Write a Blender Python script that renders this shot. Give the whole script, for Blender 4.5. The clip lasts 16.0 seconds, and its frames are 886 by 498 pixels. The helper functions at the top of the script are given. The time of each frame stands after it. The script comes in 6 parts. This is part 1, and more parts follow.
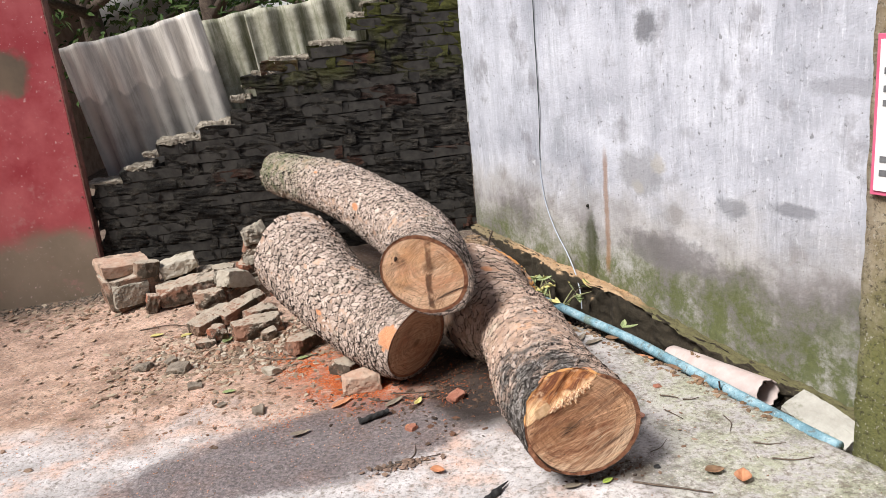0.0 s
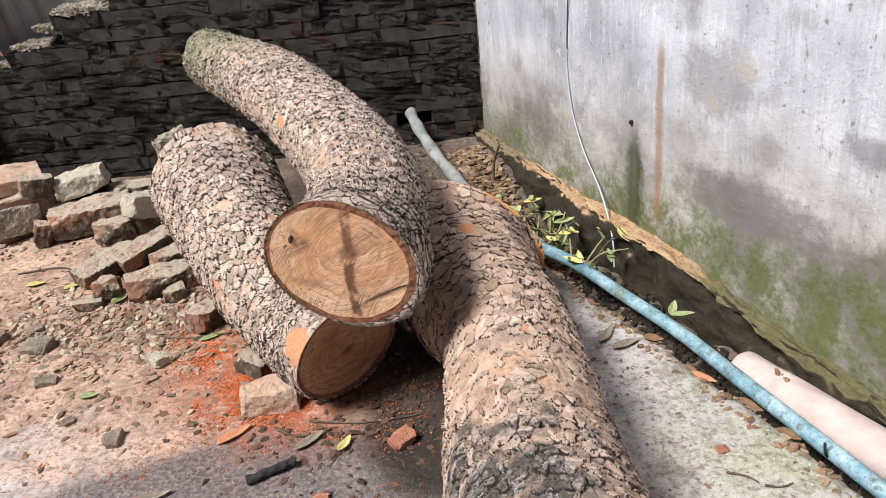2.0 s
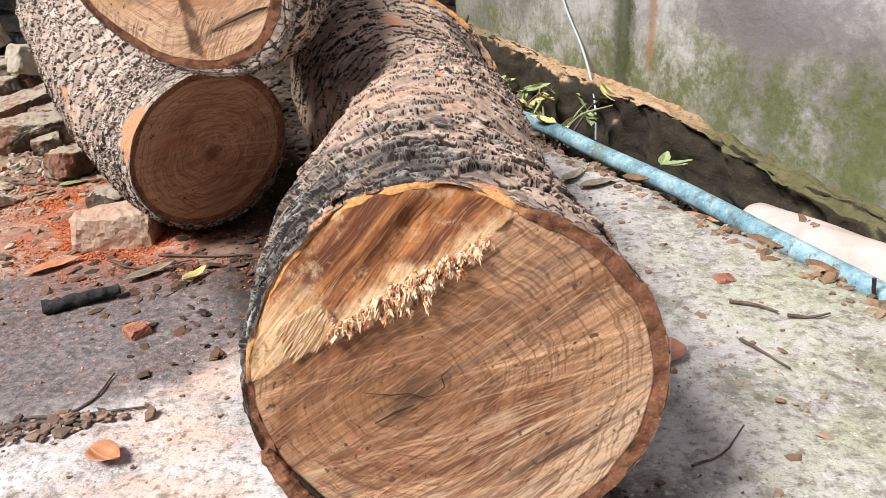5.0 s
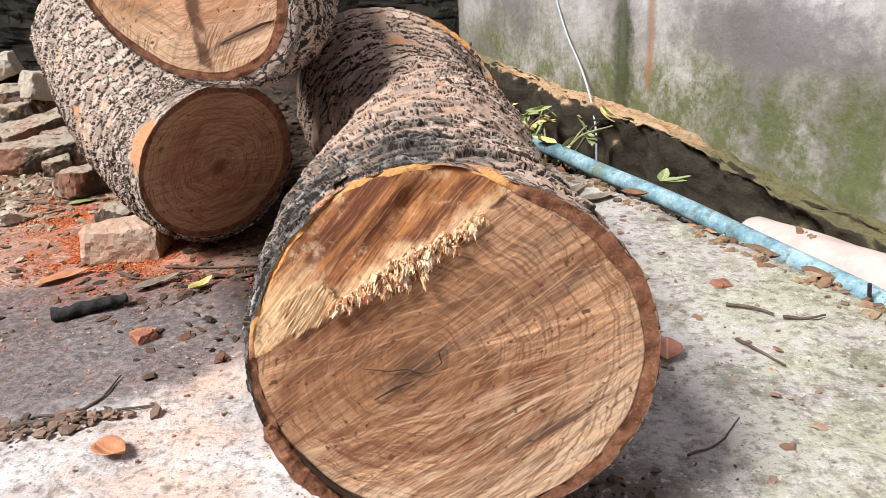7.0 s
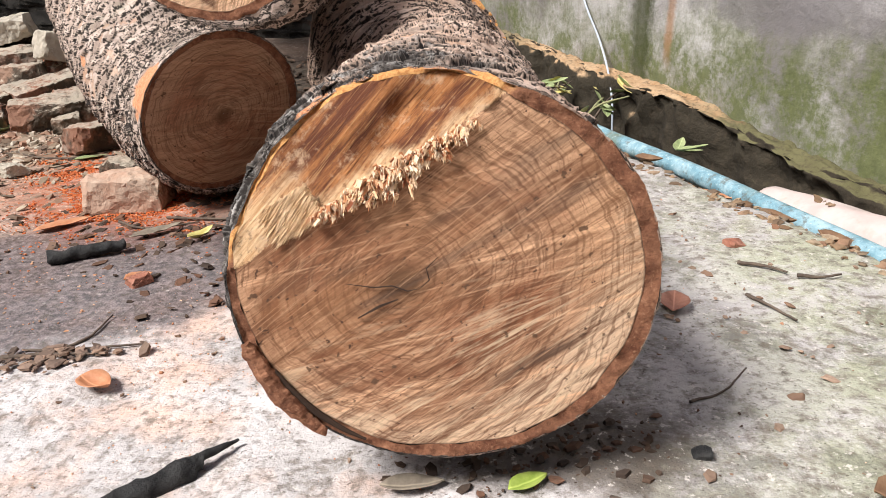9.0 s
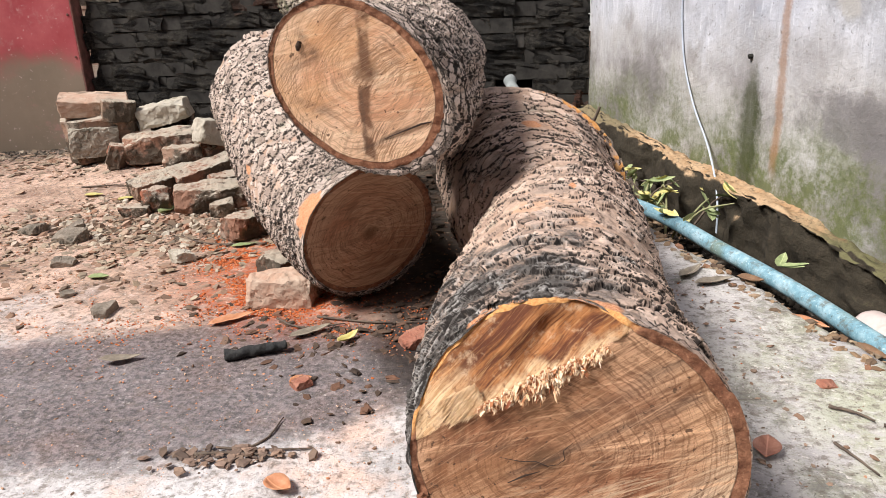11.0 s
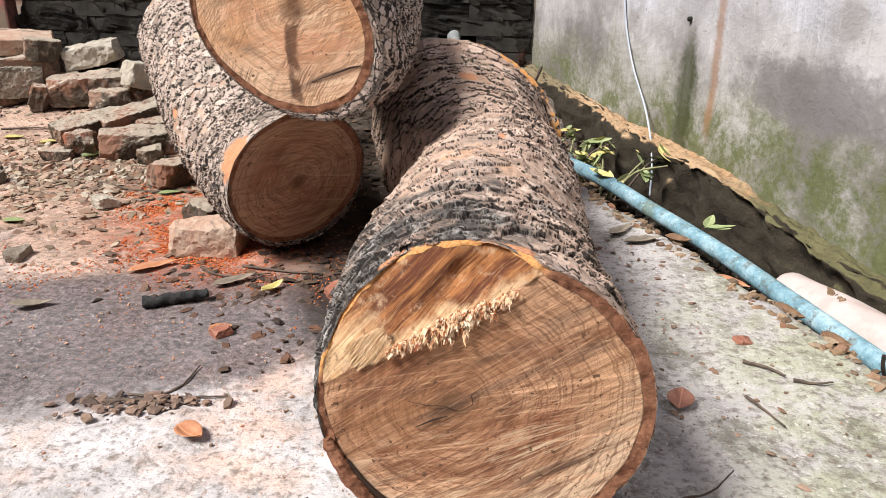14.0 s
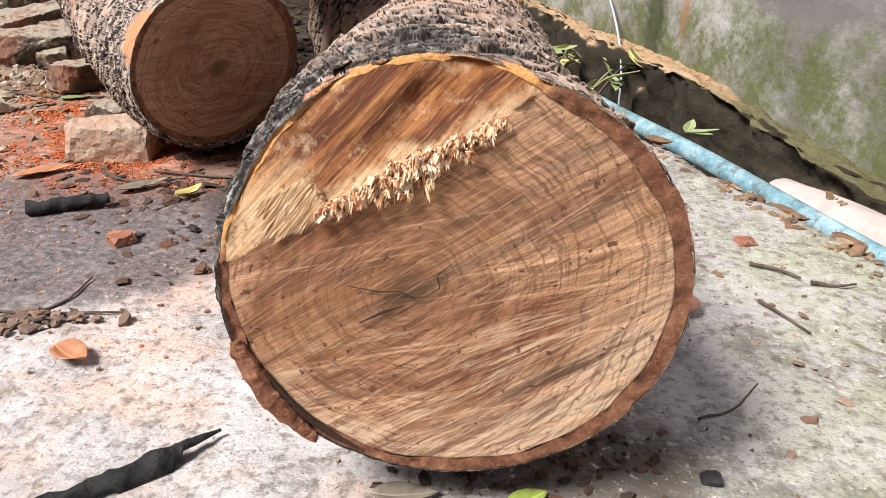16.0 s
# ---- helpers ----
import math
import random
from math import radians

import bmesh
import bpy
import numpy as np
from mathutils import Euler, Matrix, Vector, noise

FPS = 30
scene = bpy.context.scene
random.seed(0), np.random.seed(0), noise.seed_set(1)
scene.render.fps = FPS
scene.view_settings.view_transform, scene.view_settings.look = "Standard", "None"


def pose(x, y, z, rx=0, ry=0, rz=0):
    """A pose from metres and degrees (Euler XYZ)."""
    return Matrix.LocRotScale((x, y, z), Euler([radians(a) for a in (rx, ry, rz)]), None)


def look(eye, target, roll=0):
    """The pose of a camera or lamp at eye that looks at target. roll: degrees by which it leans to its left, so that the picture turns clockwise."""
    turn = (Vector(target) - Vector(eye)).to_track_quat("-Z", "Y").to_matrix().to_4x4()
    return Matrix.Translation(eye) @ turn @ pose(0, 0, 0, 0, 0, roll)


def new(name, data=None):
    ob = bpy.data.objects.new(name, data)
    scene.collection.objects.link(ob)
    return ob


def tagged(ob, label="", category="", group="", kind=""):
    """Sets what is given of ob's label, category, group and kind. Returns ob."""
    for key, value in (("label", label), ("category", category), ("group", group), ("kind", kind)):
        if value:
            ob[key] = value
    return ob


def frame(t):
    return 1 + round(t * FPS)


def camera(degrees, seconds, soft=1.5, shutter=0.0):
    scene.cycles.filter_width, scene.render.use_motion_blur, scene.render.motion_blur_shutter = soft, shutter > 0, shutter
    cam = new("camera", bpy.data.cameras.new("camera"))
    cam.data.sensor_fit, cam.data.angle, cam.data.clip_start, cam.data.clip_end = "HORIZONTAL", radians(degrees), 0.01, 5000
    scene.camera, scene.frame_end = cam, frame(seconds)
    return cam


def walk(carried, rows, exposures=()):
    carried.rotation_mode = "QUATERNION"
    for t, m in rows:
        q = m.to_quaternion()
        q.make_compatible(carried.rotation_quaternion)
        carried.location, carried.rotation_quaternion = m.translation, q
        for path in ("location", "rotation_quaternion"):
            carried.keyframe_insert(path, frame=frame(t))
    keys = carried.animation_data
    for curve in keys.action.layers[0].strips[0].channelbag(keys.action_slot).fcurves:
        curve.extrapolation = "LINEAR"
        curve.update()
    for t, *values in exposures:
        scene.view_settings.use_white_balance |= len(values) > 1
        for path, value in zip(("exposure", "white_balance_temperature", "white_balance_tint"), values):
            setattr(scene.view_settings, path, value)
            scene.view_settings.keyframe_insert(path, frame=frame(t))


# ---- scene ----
cam = camera(59.2, 16.0, soft=0.5)
METRES, EYE, TILT, LEAN, TURN = 3.1, 1.40, -16.0, 5.6, 0.0
ROWS = [
    (0.0, 0.0, 0.0, 0.0, 0.0, 0.0, -0.0),
    (0.5, 0.0014, 0.0852, 0.0178, 0.53, -0.89, 0.28),
    (1.0, 0.013, 0.1821, 0.0361, 1.35, -2.84, 0.07),
    (1.5, 0.0636, 0.2914, 0.0668, 2.44, -6.1, -0.58),
    (2.0, 0.0776, 0.3848, 0.0755, 3.29, -9.85, -1.25),
    (2.5, 0.0842, 0.4783, 0.0425, 3.91, -13.02, -1.8),
    (3.0, 0.1166, 0.5247, -0.0637, 5.02, -12.12, -1.81),
    (3.5, 0.1367, 0.5441, -0.12, 5.87, -9.25, -2.9),
    (6.0, 0.138, 0.5383, -0.085, 3.11, -8.17, -3.76),
    (6.5, 0.1332, 0.5302, -0.0861, 3.76, -7.34, -3.37),
    (7.0, 0.143, 0.5328, -0.1129, 4.43, -6.14, -3.37),
    (7.5, 0.1478, 0.5371, -0.1243, 4.76, -5.44, -3.7),
    (8.0, 0.1475, 0.5378, -0.1291, 4.67, -5.61, -4.09),
    (8.5, 0.1499, 0.5416, -0.1338, 4.77, -6.35, -4.43),
    (9.0, 0.1506, 0.5424, -0.1342, 5.8, -6.86, -4.91),
    (9.5, 0.1489, 0.5329, -0.1263, 7.96, -6.74, -5.52),
    (10.0, 0.1367, 0.4946, -0.0855, 10.51, -6.24, -6.26),
    (12.5, 0.142, 0.4779, -0.0765, 13.71, -4.11, -6.8),
    (13.0, 0.1441, 0.4784, -0.0783, 12.52, -4.58, -7.12),
    (13.5, 0.1452, 0.4822, -0.0812, 10.87, -5.69, -7.76),
    (14.0, 0.1476, 0.4904, -0.0854, 9.2, -7.25, -8.57),
    (14.5, 0.1465, 0.4968, -0.0916, 7.97, -8.7, -9.18),
    (15.0, 0.1444, 0.505, -0.094, 7.02, -9.73, -9.45),
    (15.5, 0.1369, 0.5356, -0.1094, 6.17, -10.23, -9.28),
    (16.0, 0.1408, 0.5606, -0.1249, 5.31, -10.25, -8.73),
]
walk(cam, [(t, pose(0, 0, EYE, TILT, LEAN, TURN) @ pose(METRES * x, METRES * y, METRES * z, 90 + pitch, roll, yaw)) for t, x, y, z, yaw, pitch, roll in ROWS], ((0.0, 0.30), (2.5, 0.34), (3.3, 0.43), (16.0, 0.43)))

# ---- light ----
world = bpy.data.worlds.new("sky")
scene.world = world
world.use_nodes = True
SUN_EL, SUN_AZ = 51.0, -130.0   # elevation; azimuth from +y towards +x
wn = world.node_tree.nodes
sky = wn.new("ShaderNodeTexSky")
sky.sky_type, sky.sun_disc = "NISHITA", False
sky.sun_elevation, sky.sun_rotation = radians(SUN_EL), radians(SUN_AZ)
sky.air_density, sky.dust_density = 1.0, 3.0
world.node_tree.links.new(sky.outputs[0], wn["Background"].inputs[0])
wn["Background"].inputs[1].default_value = 0.052
sun = new("sun", bpy.data.lights.new("sun", "SUN"))
sun.data.energy, sun.data.angle, sun.data.color = 4.6, radians(20), (1.0, 0.985, 0.972)
_d = Vector((math.sin(radians(SUN_AZ)) * math.cos(radians(SUN_EL)), math.cos(radians(SUN_AZ)) * math.cos(radians(SUN_EL)), math.sin(radians(SUN_EL))))
sun.matrix_world = look(_d * 20, (0, 0, 0))

# ---- materials ----
class Mat:
    """A small builder for node materials; coordinates are the object's own, in metres."""

    def __init__(self, name, coord="Object"):
        self.m = bpy.data.materials.new(name)
        self.m.use_nodes = True
        self.t = self.m.node_tree
        self.b = self.t.nodes["Principled BSDF"]
        self.co = self.t.nodes.new("ShaderNodeTexCoord").outputs[coord]

    def n(self, kind, **kw):
        return self.t.nodes.new("ShaderNode" + kind)

    def link(self, a, b):
        self.t.links.new(a, b)

    def put(self, sock, v):
        if isinstance(v, bpy.types.NodeSocket):
            self.link(v, sock)
        else:
            sock.default_value = (*v, 1) if isinstance(v, tuple) and len(v) == 3 and sock.type == "RGBA" else v

    def stretch(self, sx, sy, sz, rz=0, offset=(0, 0, 0), co=None):
        turn, q = self.n("Mapping"), self.n("Mapping")
        self.link(co or self.co, turn.inputs[0])
        turn.inputs[2].default_value = (0, 0, radians(-rz))
        self.link(turn.outputs[0], q.inputs[0])
        q.inputs[1].default_value = offset
        q.inputs[3].default_value = (sx, sy, sz)
        return q.outputs[0]

    def noise(self, scale, detail=4, rough=0.55, co=None, distort=0.0):
        q = self.n("TexNoise")
        self.link(co or self.co, q.inputs["Vector"])
        q.inputs["Scale"].default_value, q.inputs["Detail"].default_value = scale, detail
        q.inputs["Roughness"].default_value, q.inputs["Distortion"].default_value = rough, distort
        return q.outputs[0]

    def voronoi(self, scale, feature="F1", co=None, out=0):
        q = self.n("TexVoronoi")
        q.feature = feature
        self.link(co or self.co, q.inputs["Vector"])
        q.inputs["Scale"].default_value = scale
        return q.outputs[out]

    def ramp(self, v, *stops):
        q = self.n("ValToRGB")
        self.link(v, q.inputs[0])
        e = q.color_ramp.elements
        while len(e) < len(stops):
            e.new(0.5)
        for el, (p, c) in zip(e, stops):
            el.position = p
            el.color = (*c, 1) if isinstance(c, tuple) else (c, c, c, 1)
        return q.outputs[0]

    def mix(self, f, a, b, mode="MIX"):
        q = self.n("Mix")
        q.data_type, q.blend_type = "RGBA", mode
        self.put(q.inputs[0], f), self.put(q.inputs[6], a), self.put(q.inputs[7], b)
        return q.outputs[2]

    def math(self, op, a, b=0.0, clamp=False):
        q = self.n("Math")
        q.operation, q.use_clamp = op, clamp
        self.put(q.inputs[0], a), self.put(q.inputs[1], b)
        return q.outputs[0]

    def xyz(self, co=None):
        q = self.n("SeparateXYZ")
        self.link(co or self.co, q.inputs[0])
        return q.outputs

    def band(self, v, lo, hi):
        q = self.n("MapRange")
        q.interpolation_type = "SMOOTHSTEP"
        self.put(q.inputs[0], v)
        q.inputs[1].default_value, q.inputs[2].default_value = lo, hi
        return q.outputs[0]

    def rnd(self):
        return self.n("ObjectInfo").outputs["Random"]

    def island(self):
        return self.n("NewGeometry").outputs["Random Per Island"]

    def attr(self, name):
        q = self.n("Attribute")
        q.attribute_name = name
        return q.outputs["Fac"]

    def bump(self, h, strength=0.3, dist=0.01):
        q = self.n("Bump")
        q.inputs["Strength"].default_value, q.inputs["Distance"].default_value = strength, dist
        self.link(h, q.inputs["Height"])
        if self.b.inputs["Normal"].is_linked:
            self.link(self.b.inputs["Normal"].links[0].from_socket, q.inputs["Normal"])
        self.link(q.outputs[0], self.b.inputs["Normal"])

    def done(self, color, rough=0.8, metal=0.0, spec=0.3):
        self.put(self.b.inputs["Base Color"], color)
        self.put(self.b.inputs["Roughness"], rough)
        self.put(self.b.inputs["Metallic"], metal)
        self.b.inputs["Specular IOR Level"].default_value = spec
        return self.m


def mat_ground():
    k = Mat("concrete_ground")
    big, mid, fine = k.noise(1.3, 5), k.noise(7, 6, 0.65), k.noise(60, 5, 0.7)
    c = k.ramp(mid, (0.3, (0.34, 0.315, 0.305)), (0.52, (0.56, 0.52, 0.51)), (0.75, (0.78, 0.735, 0.73)))
    x, y, _ = k.xyz()
    warp = k.math("MULTIPLY", k.math("SUBTRACT", k.noise(3.2, 5, 0.6), 0.5), 0.9)
    # reddish sawdust and brick dust away from the front
    dust = k.math("MULTIPLY", k.band(k.math("ADD", y, warp), 2.5, 2.95), k.math("SUBTRACT", 1.0, k.band(x, -0.1, 0.35)))
    c = k.mix(k.math("MULTIPLY", dust, 0.85), c, k.mix(k.ramp(mid, (0.35, 0.0), (0.62, 1.0)), (0.27, 0.145, 0.09), (0.58, 0.365, 0.245)))
    # pinkish smears of trodden sawdust
    c = k.mix(k.math("MULTIPLY", k.ramp(k.noise(4.5, 6, 0.7, k.stretch(1, 1, 1, offset=(2, 5, 0))), (0.50, 0.0), (0.64, 0.75)), k.math("SUBTRACT", 1.0, k.band(x, 0.15, 0.55))), c, (0.70, 0.47, 0.37))
    # dark damp patch
    dx, dy = k.math("MULTIPLY", k.math("ADD", x, 0.60), 0.85), k.math("SUBTRACT", y, k.math("ADD", k.math("MULTIPLY", x, 0.35), 2.72))
    d = k.math("ADD", k.math("SQRT", k.math("ADD", k.math("MULTIPLY", dx, dx), k.math("MULTIPLY", k.math("MULTIPLY", dy, dy), 4.5))), k.math("MULTIPLY", warp, 0.45))
    d = k.math("ADD", d, k.math("ADD", k.math("MULTIPLY", k.math("SUBTRACT", k.noise(26, 5, 0.7), 0.5), 0.30), k.math("MULTIPLY", k.math("SUBTRACT", fine, 0.5), 0.22)))
    d = k.math("ADD", d, k.math("MULTIPLY", k.math("SUBTRACT", big, 0.5), 0.5))
    wet = k.math("SUBTRACT", 1.0, k.band(d, 0.48, 0.72))
    c = k.mix(k.math("MULTIPLY", wet, 0.86), c, k.mix(k.ramp(k.noise(70, 6, 0.8), (0.43, 0.0), (0.58, 1.0)), (0.030, 0.023, 0.026), (0.21, 0.165, 0.165)))
    # shade under and between the logs, painted near black on the ground
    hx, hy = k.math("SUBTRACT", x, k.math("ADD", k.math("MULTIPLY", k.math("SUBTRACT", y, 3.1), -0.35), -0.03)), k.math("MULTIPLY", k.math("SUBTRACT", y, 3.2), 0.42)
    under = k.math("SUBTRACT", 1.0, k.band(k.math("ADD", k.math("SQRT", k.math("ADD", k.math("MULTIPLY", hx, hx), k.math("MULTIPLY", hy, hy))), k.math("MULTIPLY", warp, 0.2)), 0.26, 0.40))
    # the same painted shade carried on behind the logs
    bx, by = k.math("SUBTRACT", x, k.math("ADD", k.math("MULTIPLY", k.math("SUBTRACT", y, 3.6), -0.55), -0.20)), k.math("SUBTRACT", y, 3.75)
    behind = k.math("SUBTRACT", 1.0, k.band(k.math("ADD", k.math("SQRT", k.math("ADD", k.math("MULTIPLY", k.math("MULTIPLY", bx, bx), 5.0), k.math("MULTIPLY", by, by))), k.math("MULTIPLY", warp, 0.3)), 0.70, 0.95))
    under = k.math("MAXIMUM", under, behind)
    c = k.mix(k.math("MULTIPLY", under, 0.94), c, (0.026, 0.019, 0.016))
    sx, sy = k.math("ADD", x, 0.55), k.math("SUBTRACT", y, 3.06)
    qa, qb = k.math("ADD", k.math("MULTIPLY", sx, 0.62), k.math("MULTIPLY", sy, 0.78)), k.math("SUBTRACT", k.math("MULTIPLY", sy, -0.62), k.math("MULTIPLY", sx, -0.78))
    sd = k.math("ADD", k.math("SQRT", k.math("ADD", k.math("MULTIPLY", k.math("MULTIPLY", qa, qa), 1.2), k.math("MULTIPLY", k.math("MULTIPLY", qb, qb), 0.5))), k.math("MULTIPLY", warp, 0.35))
    c = k.mix(k.math("MULTIPLY", k.math("SUBTRACT", 1.0, k.band(sd, 0.10, 0.36)), k.ramp(k.noise(28, 5, 0.7), (0.40, 0.25), (0.58, 0.95))), c, (0.40, 0.095, 0.035))
    # green algae towards the wall
    moss = k.math("MULTIPLY", k.band(k.math("ADD", x, k.math("MULTIPLY", warp, 0.7)), 0.35, 0.8), k.ramp(k.noise(7, 8, 0.8), (0.42, 0.0), (0.56, 1.0)))
    c = k.mix(k.math("MULTIPLY", moss, 0.70), c, k.mix(fine, (0.14, 0.15, 0.065), (0.38, 0.40, 0.22)))
    grime = k.math("MULTIPLY", k.band(k.math("ADD", x, k.math("MULTIPLY", warp, 0.5)), 0.22, 0.50), k.ramp(k.noise(5.5, 9, 0.82, k.stretch(1, 1, 1, offset=(7, 2, 0))), (0.50, 0.0), (0.59, 0.62)))
    c = k.mix(grime, c, k.mix(k.ramp(k.noise(50, 6, 0.8), (0.42, 0.0), (0.60, 1.0)), (0.055, 0.055, 0.032), (0.24, 0.235, 0.15)))
    # shade below the big log's end, painted dark together with some wet dirt
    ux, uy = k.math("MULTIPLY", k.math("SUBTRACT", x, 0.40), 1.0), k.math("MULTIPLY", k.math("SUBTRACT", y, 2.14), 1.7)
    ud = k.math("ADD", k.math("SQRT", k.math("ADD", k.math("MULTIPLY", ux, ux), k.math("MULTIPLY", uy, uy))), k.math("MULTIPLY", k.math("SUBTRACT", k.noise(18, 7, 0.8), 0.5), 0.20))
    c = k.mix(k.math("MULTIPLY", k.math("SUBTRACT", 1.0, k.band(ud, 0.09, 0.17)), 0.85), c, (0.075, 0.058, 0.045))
    dw = k.math("ADD", k.math("ADD", k.math("MULTIPLY", k.math("SUBTRACT", x, 0.10), -0.8896), k.math("MULTIPLY", k.math("SUBTRACT", y, 4.923), -0.4568)), k.math("MULTIPLY", warp, 0.12))
    db = k.math("ADD", k.math("ADD", k.math("MULTIPLY", k.math("SUBTRACT", x, 0.10), 0.136), k.math("MULTIPLY", k.math("SUBTRACT", y, 4.923), -0.9907)), k.math("MULTIPLY", warp, 0.30))
    soil = k.math("MAXIMUM", k.math("SUBTRACT", 1.0, k.band(dw, 0.24, 0.40)), k.math("MULTIPLY", k.math("SUBTRACT", 1.0, k.band(db, 0.10, 0.45)), 0.85))
    soil = k.math("MAXIMUM", soil, k.math("MULTIPLY", k.band(k.math("ADD", x, k.math("MULTIPLY", warp, 0.3)), -0.75, -0.45), k.band(k.math("ADD", y, k.math("MULTIPLY", warp, 0.3)), 3.35, 3.65)))
    c = k.mix(k.math("MULTIPLY", soil, 0.92), c, k.mix(k.ramp(k.noise(34, 6, 0.75), (0.4, 0.0), (0.6, 1.0)), (0.026, 0.020, 0.015), (0.12, 0.092, 0.068)))
    # pale specks fade out over the painted log shade and the damp patch
    dry = k.math("SUBTRACT", 1.0, k.math("MAXIMUM", k.math("MULTIPLY", under, 0.9), k.math("MULTIPLY", wet, 0.5)))
    c = k.mix(k.math("MULTIPLY", dry, k.ramp(fine, (0.36, 0.75), (0.50, 0.0))), c, (0.15, 0.12, 0.095))
    c = k.mix(k.math("MULTIPLY", dry, k.ramp(k.noise(24, 7, 0.8), (0.54, 0.0), (0.64, 0.6))), c, (0.20, 0.165, 0.13))
    c = k.mix(k.math("MULTIPLY", dust, k.ramp(k.noise(40, 7, 0.8, k.stretch(1, 1, 1, offset=(1, 6, 0))), (0.53, 0.0), (0.62, 0.7))), c, (0.12, 0.075, 0.05))
    c = k.mix(k.ramp(k.noise(180, 3, 0.6), (0.62, 0.0), (0.68, 0.7)), c, (0.08, 0.065, 0.05))
    c = k.mix(k.math("MULTIPLY", dry, k.ramp(k.noise(95, 4, 0.7, k.stretch(1, 1, 1, offset=(3, 7, 0))), (0.60, 0.0), (0.66, 0.6))), c, (0.74, 0.68, 0.62))
    k.bump(fine, 0.6, 0.008), k.bump(mid, 0.4, 0.02)
    return k.done(c, k.math("SUBTRACT", 0.9, k.math("MULTIPLY", wet, 0.25)))


def mat_plaster():
    # whitewashed wall; x runs along it from the corner, z is height
    k = Mat("weathered_whitewash")
    x, y, z = k.xyz()
    streak = k.noise(1.0, 6, 0.7, k.stretch(11, 11, 1.1))
    cloud, fine = k.noise(2.2, 6, 0.62), k.noise(55, 5, 0.7)
    c = k.ramp(cloud, (0.30, (0.33, 0.335, 0.38)), (0.5, (0.545, 0.55, 0.605)), (0.72, (0.73, 0.735, 0.79)))
    c = k.mix(k.ramp(streak, (0.46, 0.0), (0.62, 0.45)), c, (0.34, 0.35, 0.39))
    c = k.mix(k.ramp(k.noise(4.5, 5, 0.6, k.stretch(1, 1, 0.8, offset=(3, 0, 1))), (0.56, 0.0), (0.66, 0.75)), c, (0.27, 0.26, 0.28))
    c = k.mix(k.ramp(k.noise(38, 4, 0.6), (0.63, 0.0), (0.68, 0.8)), c, (0.20, 0.20, 0.21))
    c = k.mix(k.ramp(k.noise(1.0, 5, 0.75, k.stretch(30, 30, 2.5, offset=(1, 0, 2))), (0.60, 0.0), (0.74, 0.75)), c, (0.25, 0.26, 0.29))
    c = k.mix(k.ramp(k.noise(24, 4, 0.7, k.stretch(1, 1, 0.5, offset=(2, 0, 9))), (0.64, 0.0), (0.70, 0.5)), c, (0.78, 0.79, 0.83))
    c = k.mix(k.ramp(k.noise(130, 4, 0.7), (0.60, 0.0), (0.67, 0.55)), c, (0.22, 0.22, 0.235))
    brush = k.noise(1.0, 6, 0.8, k.stretch(70, 70, 9, offset=(6, 0, 3)))
    patch = k.ramp(k.noise(2.6, 5, 0.65, k.stretch(1, 1, 0.7, offset=(8, 0, 4))), (0.42, 0.15), (0.60, 1.0))
    c = k.mix(k.math("MULTIPLY", k.ramp(brush, (0.52, 0.0), (0.66, 0.6)), patch), c, (0.22, 0.225, 0.245))
    c = k.mix(k.ramp(brush, (0.34, 0.5), (0.44, 0.0)), c, (0.82, 0.83, 0.87))
    warp = k.math("MULTIPLY", k.math("SUBTRACT", k.noise(3.5, 6, 0.65), 0.5), 0.55)
    zz = k.math("ADD", z, warp)
    beige = k.math("SUBTRACT", 1.0, k.band(zz, 0.30, 0.70))
    c = k.mix(k.math("MULTIPLY", beige, 0.55), c, (0.42, 0.37, 0.30))
    damp = k.math("MULTIPLY", k.math("SUBTRACT", 1.0, k.band(zz, 0.28, 0.55)), k.ramp(cloud, (0.45, 0.95), (0.56, 0.1)))
    c = k.mix(damp, c, (0.19, 0.17, 0.17))
    moss = k.math("MULTIPLY", k.math("SUBTRACT", 1.0, k.band(k.math("ADD", zz, k.math("MULTIPLY", k.math("SUBTRACT", fine, 0.5), 0.2)), 0.12, 0.40)), k.ramp(k.noise(9, 8, 0.8), (0.38, 0.15), (0.54, 1.0)))
    c = k.mix(k.math("MULTIPLY", moss, 0.92), c, k.mix(fine, (0.045, 0.058, 0.018), (0.17, 0.185, 0.065)))
    # green run below the drain hole and rusty run beside it
    def run(x0, w, top, bot, col, amt):
        nonlocal c
        jit = k.math("ADD", k.math("MULTIPLY", k.math("SUBTRACT", k.noise(11, 6, 0.75), 0.5), w * 1.1), k.math("MULTIPLY", k.math("SUBTRACT", fine, 0.5), w * 0.9))
        off = k.math("ABSOLUTE", k.math("SUBTRACT", k.math("ADD", x, jit), x0))
        f = k.math("MULTIPLY", k.math("SUBTRACT", 1.0, k.band(off, w * 0.25, w)), k.math("MULTIPLY", k.math("SUBTRACT", 1.0, k.band(k.math("ADD", z, k.math("MULTIPLY", off, 1.2)), top - 0.12, top)), k.band(z, bot, bot + 0.1)))
        f = k.math("MULTIPLY", f, k.ramp(streak, (0.35, 1.0), (0.65, 0.7)))
        c = k.mix(k.math("MULTIPLY", f, amt), c, col)
    run(1.215, 0.070, 0.48, 0.0, (0.042, 0.048, 0.014), 1.0)
    run(1.345, 0.026, 0.80, 0.1, (0.30, 0.155, 0.075), 0.8)
